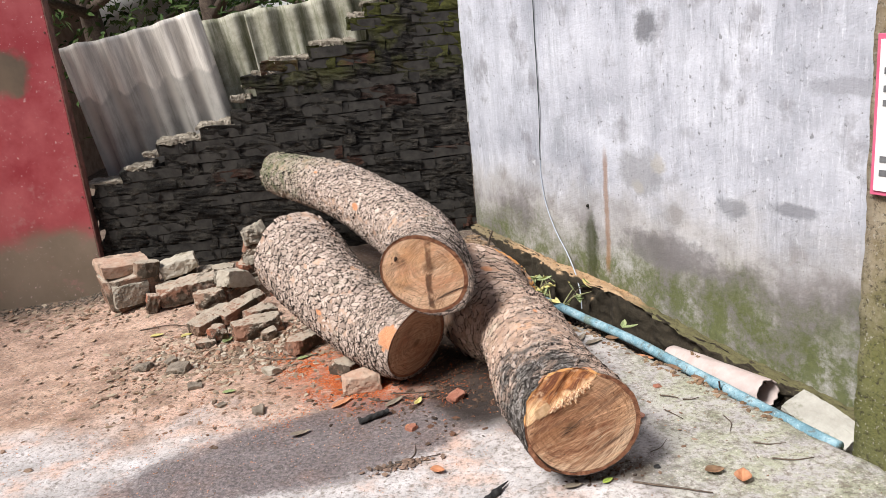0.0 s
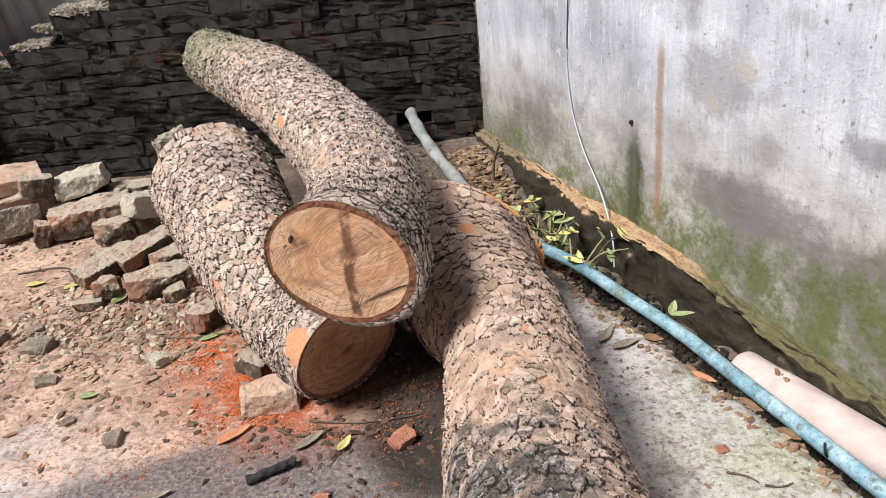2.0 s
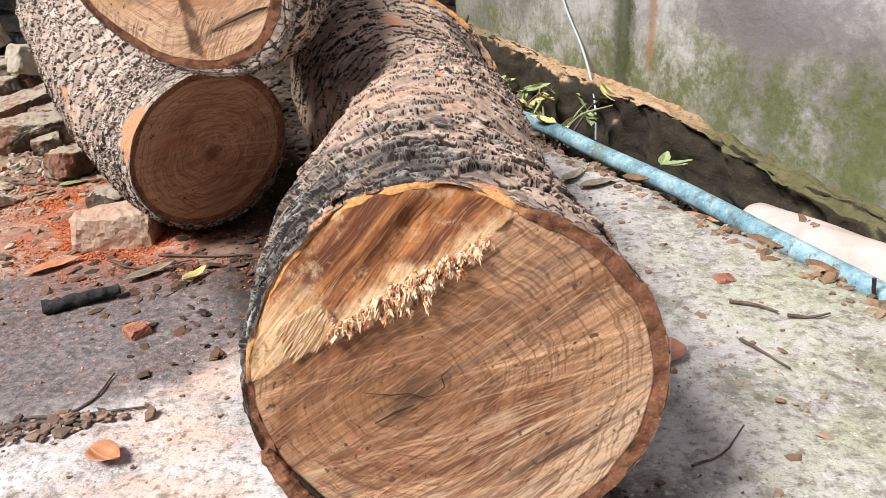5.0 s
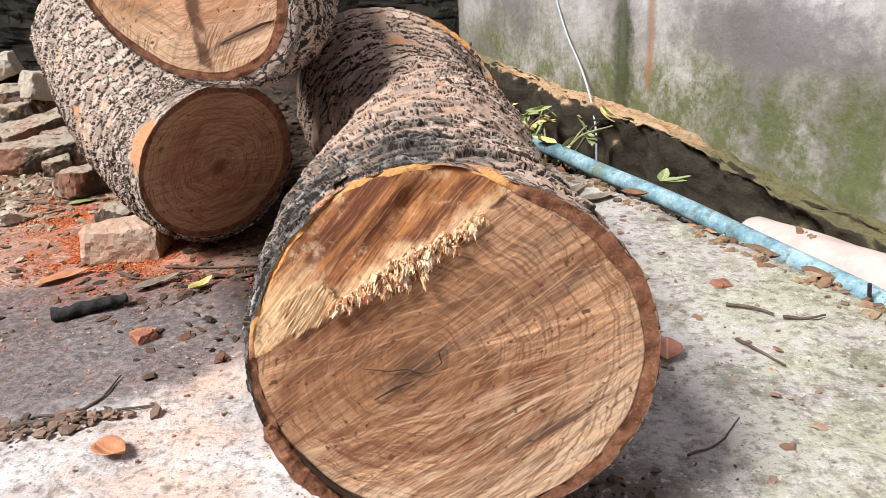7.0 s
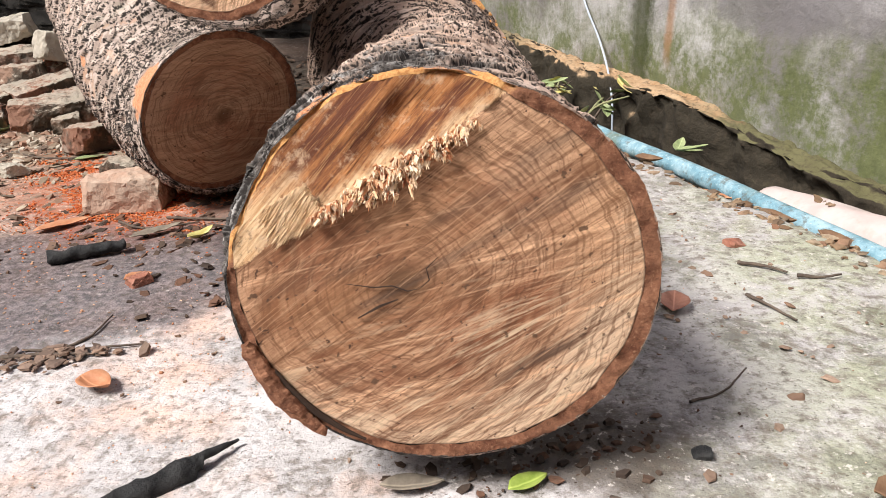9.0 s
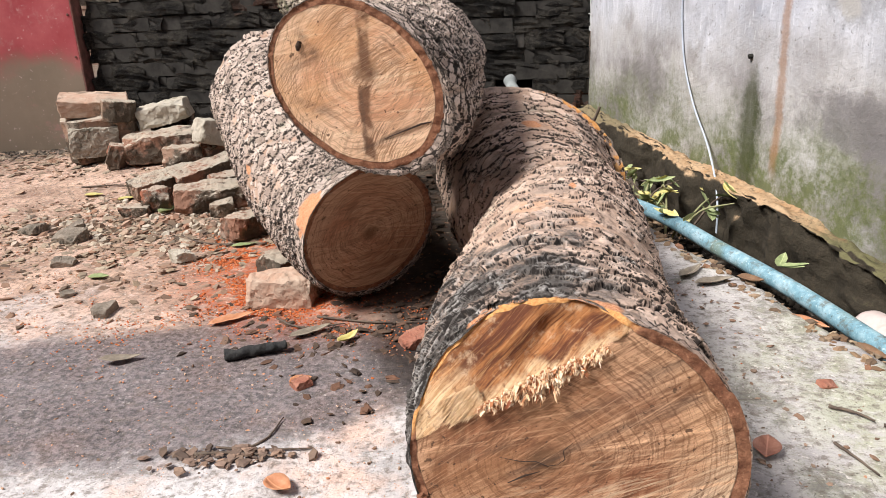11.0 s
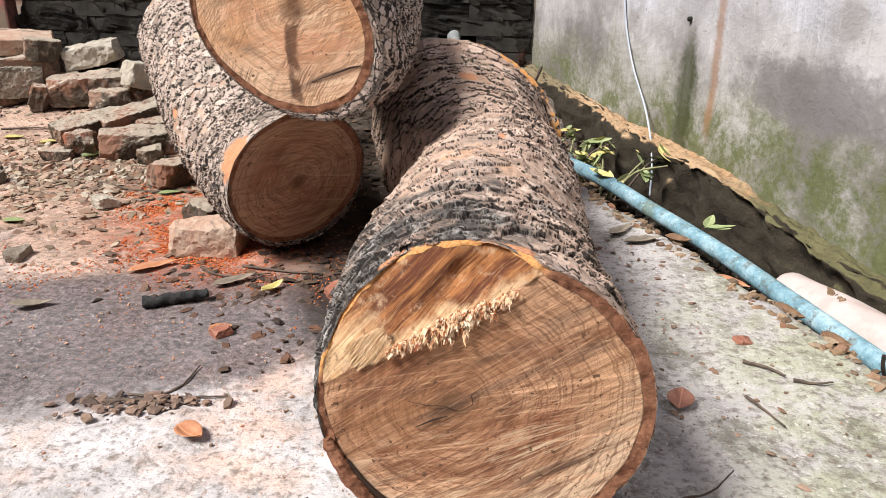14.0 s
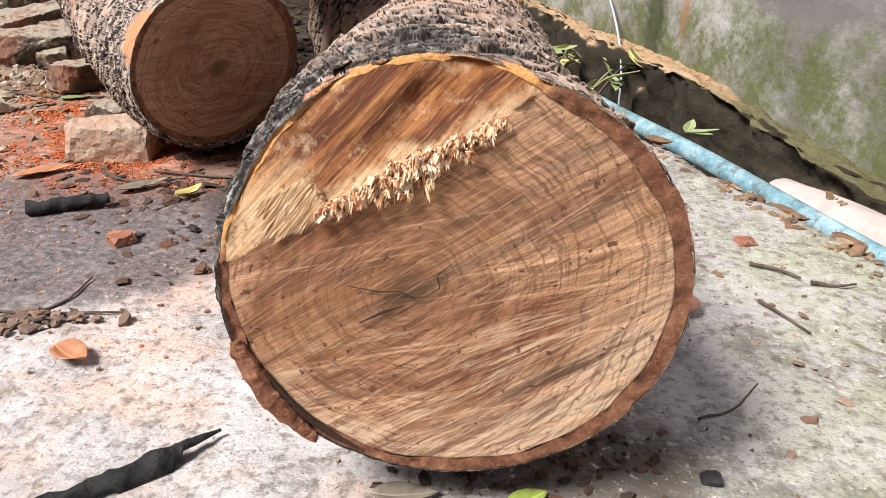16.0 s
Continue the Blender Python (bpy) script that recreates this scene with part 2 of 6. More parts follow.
    # sooty blotches and damp rings
    for x0, z0, rx, rz, col, amt in ((1.655, 1.31, 0.075, 0.085, (0.16, 0.16, 0.175), 0.85), (1.60, 0.67, 0.17, 0.12, (0.27, 0.265, 0.275), 0.7), (1.715, 0.725, 0.055, 0.05, (0.44, 0.41, 0.37), 0.7), (1.58, 0.605, 0.045, 0.035, (0.44, 0.41, 0.37), 0.6), (1.815, 0.515, 0.055, 0.055, (0.30, 0.28, 0.27), 0.7), (2.13, 0.59, 0.09, 0.05, (0.22, 0.22, 0.235), 0.75), (2.43, 0.63, 0.12, 0.03, (0.20, 0.20, 0.22), 0.75), (0.98, 0.79, 0.06, 0.12, (0.30, 0.31, 0.34), 0.6), (1.75, 0.33, 0.35, 0.09, (0.17, 0.155, 0.155), 0.75), (2.65, 1.08, 0.22, 0.04, (0.30, 0.30, 0.33), 0.7)):
        ax, az = k.math("DIVIDE", k.math("SUBTRACT", x, x0), rx), k.math("DIVIDE", k.math("SUBTRACT", z, z0), rz)
        dd = k.math("ADD", k.math("SQRT", k.math("ADD", k.math("MULTIPLY", ax, ax), k.math("MULTIPLY", az, az))), k.math("MULTIPLY", k.math("SUBTRACT", k.noise(13, 6, 0.75), 0.5), 1.8))
        c = k.mix(k.math("MULTIPLY", k.math("SUBTRACT", 1.0, k.band(dd, 0.55, 1.15)), amt), c, col)
    k.bump(fine, 0.5, 0.006), k.bump(streak, 0.3, 0.008), k.bump(k.noise(14, 6, 0.7), 0.4, 0.012)
    return k.done(c, 0.9)


def mat_brick_dark():
    k = Mat("sooty_brick")
    gp = k.n("NewGeometry").outputs["Position"]
    mid, fine = k.noise(9, 7, 0.75, gp), k.noise(60, 6, 0.8, gp)
    r = k.rnd()
    base = k.mix(k.ramp(r, (0.88, 0.0), (0.97, 0.5)), (0.019, 0.017, 0.015), (0.15, 0.062, 0.04))
    crust = k.noise(1.0, 7, 0.8, k.stretch(7, 7, 34, co=gp))
    c = k.mix(k.ramp(mid, (0.46, 0.0), (0.64, 0.8)), base, (0.085, 0.074, 0.060))
    c = k.mix(k.ramp(crust, (0.36, 0.95), (0.47, 0.0)), c, (0.006, 0.005, 0.005))
    c = k.mix(k.ramp(crust, (0.55, 0.0), (0.66, 0.55)), c, (0.13, 0.113, 0.092))
    k.bump(crust, 1.0, 0.03)
    g = k.n("NewGeometry").outputs["Position"]
    gz = k.xyz(g)[2]
    mossy = k.math("MULTIPLY", k.band(gz, 1.05, 1.3), k.ramp(k.noise(4, 5, 0.6, g), (0.42, 0.0), (0.6, 0.9)))
    c = k.mix(mossy, c, k.mix(fine, (0.03, 0.035, 0.008), (0.12, 0.12, 0.025)))
    c = k.mix(k.ramp(k.noise(30, 5, 0.7), (0.60, 0.0), (0.68, 0.6)), c, (0.26, 0.23, 0.20))
    k.bump(fine, 0.9, 0.010), k.bump(mid, 0.9, 0.03)
    return k.done(c, 0.92, spec=0.2)


def mat_brick_red():
    k = Mat("old_brick")
    mid, fine = k.noise(14, 6, 0.65), k.noise(90, 5, 0.75)
    base = k.mix(k.rnd(), (0.34, 0.115, 0.065), (0.27, 0.205, 0.15))
    c = k.mix(k.ramp(mid, (0.50, 0.0), (0.60, 0.7)), base, (0.40, 0.335, 0.27))
    c = k.mix(k.ramp(k.noise(8, 5, 0.7, k.stretch(1, 1, 1, offset=(4, 2, 0))), (0.46, 0.0), (0.56, 0.9)), c, (0.07, 0.058, 0.043))
    # upper faces paler: mortar dust and crust, plus light on the tops painted in
    up = k.xyz(k.n("NewGeometry").outputs["Normal"])[2]
    dusty = k.band(k.math("ADD", up, k.math("MULTIPLY", k.math("SUBTRACT", k.noise(14, 6, 0.75), 0.5), 2.2)), 0.55, 0.9)
    c = k.mix(k.math("MULTIPLY", dusty, 0.75), c, (0.52, 0.45, 0.36))
    k.bump(fine, 0.8, 0.008), k.bump(mid, 0.8, 0.02)
    return k.done(c, 0.92, spec=0.2)


def mat_bark(name, grey):
    """Flaking bark: a smooth skin under loose flakes; grey sets how far the flakes are weathered."""
    k = Mat(name)
    mid, fine, speck = k.noise(20, 6, 0.7), k.noise(110, 5, 0.75), k.noise(300, 5, 0.8)
    skin = k.mix(k.ramp(k.noise(9, 6, 0.7), (0.38, 0.0), (0.62, 1.0)), (0.38, 0.25, 0.18), (0.58, 0.42, 0.325))
    skin = k.mix(k.ramp(k.noise(7, 5, 0.65, k.stretch(1, 1, 1, offset=(4, 4, 1))), (0.57, 0.0), (0.68, 0.55)), skin, (0.58, 0.31, 0.16))
    skin = k.mix(k.ramp(k.noise(13, 5, 0.7, k.stretch(1, 1, 1, offset=(1, 9, 6))), (0.60, 0.0), (0.68, 0.4)), skin, (0.40, 0.17, 0.12))
    pl = k.attr("plate")
    warm = ((0.33, 0.22, 0.165), (0.46, 0.315, 0.235), (0.58, 0.41, 0.315), (0.69, 0.515, 0.41))
    cold = ((0.30, 0.235, 0.195), (0.40, 0.32, 0.27), (0.49, 0.40, 0.345), (0.60, 0.50, 0.435))
    cols = [tuple(a * (1 - grey) + b * grey for a, b in zip(u, v)) for u, v in zip(warm, cold)]
    flake = k.ramp(pl, (0.0, cols[0]), (0.25, cols[1]), (0.6, cols[2]), (1.0, cols[3]))
    c = k.mix(k.band(k.attr("lift"), 0.10, 0.30), skin, flake)
    c = k.mix(k.ramp(k.noise(4, 6, 0.7, k.stretch(1, 1, 1, offset=(9, 1, 5))), (0.54, 0.0), (0.68, 0.5)), c, (0.12, 0.108, 0.098))
    c = k.mix(k.ramp(k.noise(6, 6, 0.75, k.stretch(1, 1, 1, offset=(2, 8, 3))), (0.58, 0.0), (0.68, 0.45)), c, (0.22, 0.235, 0.16))
    c = k.mix(k.ramp(mid, (0.34, 0.55), (0.46, 0.0)), c, (0.085, 0.066, 0.052))
    c = k.mix(k.ramp(fine, (0.34, 0.45), (0.44, 0.0)), c, (0.09, 0.066, 0.05))
    c = k.mix(k.ramp(speck, (0.34, 0.3), (0.44, 0.0)), c, (0.07, 0.052, 0.04))
    c = k.mix(k.ramp(speck, (0.57, 0.0), (0.65, 0.25)), c, (0.72, 0.60, 0.50))
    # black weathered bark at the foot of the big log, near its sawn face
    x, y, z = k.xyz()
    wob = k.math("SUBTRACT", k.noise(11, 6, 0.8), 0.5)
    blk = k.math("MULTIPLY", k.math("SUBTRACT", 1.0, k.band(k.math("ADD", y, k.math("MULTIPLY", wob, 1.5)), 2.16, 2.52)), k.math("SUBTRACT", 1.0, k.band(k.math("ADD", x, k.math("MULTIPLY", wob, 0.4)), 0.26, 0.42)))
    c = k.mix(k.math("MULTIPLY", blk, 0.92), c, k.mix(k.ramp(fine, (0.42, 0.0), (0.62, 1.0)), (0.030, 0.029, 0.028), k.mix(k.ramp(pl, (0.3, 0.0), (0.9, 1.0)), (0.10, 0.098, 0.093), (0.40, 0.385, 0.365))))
    # the thin far end of the bent log is green with algae
    far = k.math("MULTIPLY", k.band(y, 3.9, 4.4), k.band(z, 0.5, 0.65))
    c = k.mix(k.math("MULTIPLY", far, k.ramp(mid, (0.4, 0.9), (0.65, 0.1))), c, (0.13, 0.15, 0.075))
    # cracks: dark inner bark plus shade below flake edges, painted near black
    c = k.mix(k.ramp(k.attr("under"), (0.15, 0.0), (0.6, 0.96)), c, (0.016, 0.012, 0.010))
    c = k.mix(k.ramp(k.attr("raw"), (0.4, 0.0), (0.6, 1.0)), c, k.mix(k.ramp(speck, (0.4, 0.0), (0.6, 1.0)), (0.44, 0.165, 0.075), (0.68, 0.36, 0.20)))
    k.bump(fine, 0.7, 0.004), k.bump(mid, 0.5, 0.008)
    return k.done(c, 0.88, spec=0.25)


def mat_wood(name, pale, dark, red, pith=(0, 0), saw=30, sawamt=0.5, stain=0.0, arcs=None, sap=None, fan=None, streaks=()):
    """Freshly sawn end grain: rings round the pith, saw strokes at an angle and paler sapwood."""
    k = Mat(name)
    x, y, z = k.xyz()
    px, py = k.math("SUBTRACT", x, pith[0]), k.math("SUBTRACT", y, pith[1])
    rad = k.math("SQRT", k.math("ADD", k.math("MULTIPLY", px, px), k.math("MULTIPLY", py, py)))
    cloud, fine = k.noise(12, 5, 0.6), k.noise(140, 4, 0.7)
    rr = k.math("ADD", rad, k.math("MULTIPLY", k.math("SUBTRACT", k.noise(9, 4, 0.6), 0.5), 0.05))
    def arcs_about(r, ax, ay, per_metre):
        v = k.n("CombineXYZ")
        k.link(k.math("MULTIPLY", r, per_metre), v.inputs[0])
        k.link(k.math("MULTIPLY", k.math("ARCTAN2", ay, ax), 1.6), v.inputs[1])
        return k.noise(1.0, 4, 0.6, v.outputs[0])
    rings = arcs_about(rr, px, py, 330.0)
    strokes = k.noise(1.0, 6, 0.7, k.stretch(7, 120, 1, rz=saw))
    broad = k.noise(1.0, 5, 0.65, k.stretch(5, 26, 1, rz=saw, offset=(2, 5, 0)))
    thin = k.noise(1.0, 5, 0.75, k.stretch(3, 300, 1, rz=saw + 2, offset=(4, 1, 0)))
    cross = k.noise(1.0, 5, 0.7, k.stretch(4, 110, 1, rz=saw - 16, offset=(8, 2, 0)))
    c = k.mix(k.ramp(broad, (0.40, 0.0), (0.60, 1.0)), dark, pale)
    c = k.mix(k.ramp(cloud, (0.45, 0.0), (0.62, 0.75)), c, red)
    growth = arcs_about(rr, px, py, 75.0)
    c = k.mix(k.math("MULTIPLY", k.ramp(growth, (0.42, 1.0), (0.52, 0.0)), 0.55), c, tuple(v * 0.7 for v in dark))
    c = k.mix(k.math("MULTIPLY", k.ramp(growth, (0.52, 0.0), (0.62, 1.0)), 0.35), c, pale)
    edge = k.math("MULTIPLY", k.band(k.math("ADD", rad, k.math("MULTIPLY", k.math("SUBTRACT", k.noise(7, 4), 0.5), 0.10)), 0.105, 0.145), 0.7)
    c = k.mix(edge, c, pale)
    if sap:
        # pale sapwood, broad below and at the flanks, thin above
        sw = k.math("ADD", k.math("SUBTRACT", rad, k.math("MULTIPLY", y, 0.32)), k.math("MULTIPLY", k.math("SUBTRACT", k.noise(10, 5, 0.65), 0.5), 0.08))
        c = k.mix(k.math("MULTIPLY", k.band(sw, 0.150, 0.185), 0.85), c, sap)
        c = k.mix(k.math("MULTIPLY", k.math("SUBTRACT", 1.0, k.band(k.math("ADD", rr, k.math("MULTIPLY", k.math("SUBTRACT", cloud, 0.5), 0.1)), 0.05, 0.10)), 0.55), c, (0.36, 0.18, 0.095))
        c = k.mix(k.ramp(k.noise(1.0, 6, 0.7, k.stretch(9, 34, 1, rz=saw + 6, offset=(7, 3, 0))), (0.54, 0.0), (0.64, 0.8)), c, tuple(v * 0.62 for v in dark))
        c = k.mix(k.ramp(fine, (0.34, 0.55), (0.46, 0.0)), c, tuple(v * 0.6 for v in dark))
    c = k.mix(k.math("MULTIPLY", k.ramp(strokes, (0.36, 1.0), (0.50, 0.0)), sawamt), c, tuple(v * 0.45 for v in dark))
    c = k.mix(k.math("MULTIPLY", k.ramp(thin, (0.36, 1.0), (0.47, 0.0)), sawamt * 0.9), c, tuple(v * 0.5 for v in dark))
    c = k.mix(k.math("MULTIPLY", k.ramp(cross, (0.54, 0.0), (0.66, 1.0)), sawamt), c, tuple(min(1, v * 1.35) for v in pale))
    c = k.mix(k.ramp(rings, (0.50, 0.0), (0.60, 0.60)), c, tuple(v * 0.45 for v in dark))
    c = k.mix(k.math("MULTIPLY", k.math("SUBTRACT", 1.0, k.band(rr, 0.008, 0.028)), 0.8), c, (0.12, 0.06, 0.03))
    if fan:
        # saw strokes that fan out from where the bar pivoted
        qx, qy = k.math("SUBTRACT", x, fan[0]), k.math("SUBTRACT", y, fan[1])
        cv = k.n("CombineXYZ")
        k.link(k.math("MULTIPLY", k.math("ARCTAN2", k.math("MULTIPLY", qy, -1.0), k.math("MULTIPLY", qx, -1.0)), 26.0), cv.inputs[0])
        k.link(k.math("MULTIPLY", k.math("SQRT", k.math("ADD", k.math("MULTIPLY", qx, qx), k.math("MULTIPLY", qy, qy))), 9.0), cv.inputs[1])
        ray = k.noise(1.0, 7, 0.75, cv.outputs[0])
        low = k.math("SUBTRACT", 1.0, k.band(k.math("ADD", k.math("SUBTRACT", y, k.math("MULTIPLY", x, 0.4)), k.math("MULTIPLY", cloud, 0.1)), -0.02, 0.06))
        c = k.mix(k.math("MULTIPLY", k.ramp(ray, (0.52, 0.0), (0.62, 0.8)), low), c, (0.72, 0.53, 0.35))
        c = k.mix(k.math("MULTIPLY", k.ramp(ray, (0.36, 0.85), (0.47, 0.0)), k.math("ADD", k.math("MULTIPLY", low, 0.7), 0.2)), c, tuple(v * 0.6 for v in dark))
        k.bump(ray, 0.4, 0.0015)
    if arcs:
        ax, ay = k.math("SUBTRACT", x, arcs[0]), k.math("SUBTRACT", y, arcs[1])
        ar = k.math("ADD", k.math("SQRT", k.math("ADD", k.math("MULTIPLY", ax, ax), k.math("MULTIPLY", ay, ay))), k.math("MULTIPLY", cloud, 0.03))
        f = k.math("MULTIPLY", k.ramp(arcs_about(ar, ax, ay, 420.0), (0.48, 0.0), (0.58, 1.0)), k.ramp(k.noise(13, 4, 0.6, k.stretch(1, 1, 1, offset=(6, 2, 0))), (0.44, 0.0), (0.56, 1.0)))
        c = k.mix(k.math("MULTIPLY", f, arcs[2]), c, tuple(v * 0.35 for v in dark))
        c = k.mix(k.ramp(k.noise(5, 4, 0.6, k.stretch(1, 1, 1, offset=(1, 4, 0))), (0.46, 0.0), (0.60, 0.5 * arcs[2])), c, (0.66, 0.34, 0.15))
    if stain:
        ln = k.math("ABSOLUTE", k.math("ADD", k.math("ADD", px, k.math("MULTIPLY", py, -0.04)), k.math("MULTIPLY", k.math("SUBTRACT", cloud, 0.5), 0.04)))
        f = k.math("MULTIPLY", k.math("SUBTRACT", 1.0, k.band(ln, 0.006, 0.014)), k.ramp(k.noise(18, 3), (0.40, 0.2), (0.5, 1.0)))
        c = k.mix(k.math("MULTIPLY", f, stain), c, (0.14, 0.065, 0.035))
    c = k.mix(k.ramp(k.noise(75, 3, 0.6), (0.66, 0.0), (0.69, 0.85)), c, (0.085, 0.045, 0.025))
    for x0, y0, x1, y1, w, amt in streaks:
        # dark stain along a line from x0, y0 to x1, y1
        ln = math.hypot(x1 - x0, y1 - y0)
        ux, uy = (x1 - x0) / ln, (y1 - y0) / ln
        gx, gy = k.math("SUBTRACT", x, x0), k.math("SUBTRACT", y, y0)
        al = k.math("ADD", k.math("MULTIPLY", gx, ux), k.math("MULTIPLY", gy, uy))
        ac = k.math("ABSOLUTE", k.math("ADD", k.math("SUBTRACT", k.math("MULTIPLY", gy, ux), k.math("MULTIPLY", gx, uy)), k.math("MULTIPLY", k.math("SUBTRACT", cloud, 0.5), w * 3)))
        f = k.math("MULTIPLY", k.math("SUBTRACT", 1.0, k.band(ac, w * 0.2, w)), k.math("MULTIPLY", k.band(al, -0.01, ln * 0.25), k.math("SUBTRACT", 1.0, k.band(al, ln * 0.7, ln))))
        c = k.mix(k.math("MULTIPLY", k.math("MULTIPLY", f, amt), k.ramp(strokes, (0.40, 1.0), (0.62, 0.35))), c, (0.085, 0.05, 0.035))
    hair = k.noise(1.0, 4, 0.7, k.stretch(6, 520, 1, rz=saw + 8, offset=(1, 7, 0)))
    c = k.mix(k.math("MULTIPLY", k.ramp(hair, (0.57, 0.0), (0.64, 1.0)), sawamt * 0.75), c, tuple(v * 0.38 for v in dark))
    c = k.mix(k.math("MULTIPLY", k.ramp(hair, (0.36, 1.0), (0.43, 0.0)), sawamt * 0.5), c, tuple(min(1, v * 1.25) for v in pale))
    c = k.mix(k.ramp(k.noise(170, 3, 0.6), (0.66, 0.0), (0.70, 0.9)), c, (0.06, 0.03, 0.018))
    c = k.mix(k.math("MULTIPLY", k.attr("edge"), 0.85), c, (0.06, 0.03, 0.02))
    k.bump(strokes, 0.6, 0.002), k.bump(thin, 0.4, 0.0012), k.bump(fine, 0.25, 0.001)
    return k.done(c, 0.75, spec=0.25)


def mat_plain(name, a, b, scale=20, rough=0.8, spot=None, metal=0.0, bump=0.3, per_object=0.0):
    k = Mat(name)
    mid, fine = k.noise(scale, 6, 0.65), k.noise(scale * 7, 4, 0.7)
    c = k.mix(k.ramp(mid, (0.35, 0.0), (0.65, 1.0)), a, b)
    if spot:
        c = k.mix(k.ramp(k.noise(scale * 0.6, 5, 0.7, k.stretch(1, 1, 1, offset=(5, 3, 1))), (0.55, 0.0), (0.66, 0.9)), c, spot)
    if per_object:
        c = k.mix(k.math("MULTIPLY", k.rnd(), per_object), c, tuple(v * 0.35 for v in a))
    k.bump(fine, bump, 0.003), k.bump(mid, bump, 0.006)
    return k.done(c, rough, metal)


def mat_gate():
    k = Mat("faded_red_paint")
    x, y, z = k.xyz()
    mid, fine = k.noise(3.0, 6, 0.65), k.noise(45, 5, 0.7)
    c = k.mix(k.ramp(mid, (0.35, 0.0), (0.65, 1.0)), (0.30, 0.036, 0.045), (0.44, 0.105, 0.11))
    low = k.math("SUBTRACT", 1.0, k.band(k.math("ADD", z, k.math("MULTIPLY", k.math("SUBTRACT", mid, 0.5), 0.35)), 0.34, 0.50))
    c = k.mix(k.math("MULTIPLY", low, 0.9), c, k.mix(mid, (0.15, 0.13, 0.09), (0.30, 0.26, 0.19)))
    c = k.mix(k.ramp(k.noise(40, 4, 0.8), (0.64, 0.0), (0.67, 0.85)), c, (0.62, 0.46, 0.44))
    c = k.mix(k.ramp(k.noise(5, 7, 0.8, k.stretch(1, 1, 1, offset=(3, 0, 6))), (0.56, 0.0), (0.66, 0.55)), c, (0.42, 0.20, 0.19))
    dx, dz = k.math("SUBTRACT", x, 2.62), k.math("SUBTRACT", z, 1.38)
    dd = k.math("ADD", k.math("SQRT", k.math("ADD", k.math("MULTIPLY", dx, dx), k.math("MULTIPLY", dz, dz))), k.math("MULTIPLY", k.math("SUBTRACT", k.noise(9, 4), 0.5), 0.16))
    c = k.mix(k.math("SUBTRACT", 1.0, k.band(dd, 0.10, 0.16)), c, k.mix(mid, (0.06, 0.05, 0.04), (0.25, 0.17, 0.11)))
    k.bump(fine, 0.2, 0.002), k.bump(mid, 0.3, 0.01)
    return k.done(c, 0.5, 0.0, 0.4)


def mat_sheet():
    k = Mat("fibre_cement")
    x, y, z = k.xyz()
    mid, fine = k.noise(5, 6, 0.65), k.noise(60, 5, 0.7)
    st = k.noise(1.0, 5, 0.7, k.stretch(20, 20, 2))
    c = k.mix(k.ramp(mid, (0.35, 0.0), (0.65, 1.0)), (0.34, 0.32, 0.29), (0.50, 0.47, 0.43))
    c = k.mix(k.ramp(st, (0.48, 0.0), (0.68, 0.5)), c, (0.12, 0.114, 0.098))
    # light along the ridges, painted as pale streaks on each wave
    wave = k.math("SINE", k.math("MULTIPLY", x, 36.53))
    lit_ridge = k.band(k.math("ADD", wave, k.math("MULTIPLY", k.math("SUBTRACT", st, 0.5), 0.9)), 0.45, 1.05)
    c = k.mix(k.math("MULTIPLY", lit_ridge, 0.75), c, (0.56, 0.52, 0.46))
    # sunlit upper part above a shadow's edge, painted as a paler band
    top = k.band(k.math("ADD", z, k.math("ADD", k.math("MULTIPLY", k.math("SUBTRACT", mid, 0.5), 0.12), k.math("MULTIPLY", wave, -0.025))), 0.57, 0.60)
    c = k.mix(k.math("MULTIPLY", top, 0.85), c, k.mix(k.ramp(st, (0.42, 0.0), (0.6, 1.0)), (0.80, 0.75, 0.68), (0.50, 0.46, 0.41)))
    k.bump(fine, 0.3, 0.003)
    return k.done(c, 0.9)


M_GROUND, M_PLASTER, M_BDARK, M_BRED = mat_ground(), mat_plaster(), mat_brick_dark(), mat_brick_red()
M_BARK, M_BARK_GREY = mat_bark("pinkish_flaking_bark", 0.15), mat_bark("grey_flaking_bark", 0.8)
M_MORTAR = mat_plain("blackened_mortar", (0.022, 0.02, 0.018), (0.06, 0.054, 0.047), 14, 0.95, bump=0.6)
M_CRUST = mat_plain("old_mortar_crust", (0.22, 0.19, 0.15), (0.42, 0.37, 0.30), 18, 0.95, (0.055, 0.05, 0.035), bump=0.8)
M_PALE = mat_plain("plaster_crusted_brick", (0.40, 0.35, 0.28), (0.52, 0.47, 0.39), 16, 0.95, (0.20, 0.17, 0.12), bump=0.8)
def mat_mossy_sheet():
    k = Mat("mossy_fibre_cement")
    mid, fine = k.noise(6, 6, 0.7), k.noise(60, 5, 0.7)
    st = k.noise(1.0, 6, 0.75, k.stretch(24, 24, 2))
    c = k.mix(k.ramp(mid, (0.38, 0.0), (0.62, 1.0)), (0.24, 0.23, 0.17), (0.50, 0.48, 0.39))
    c = k.mix(k.ramp(st, (0.46, 0.0), (0.64, 0.8)), c, (0.13, 0.135, 0.07))
    k.bump(fine, 0.4, 0.004)
    return k.done(c, 0.9)


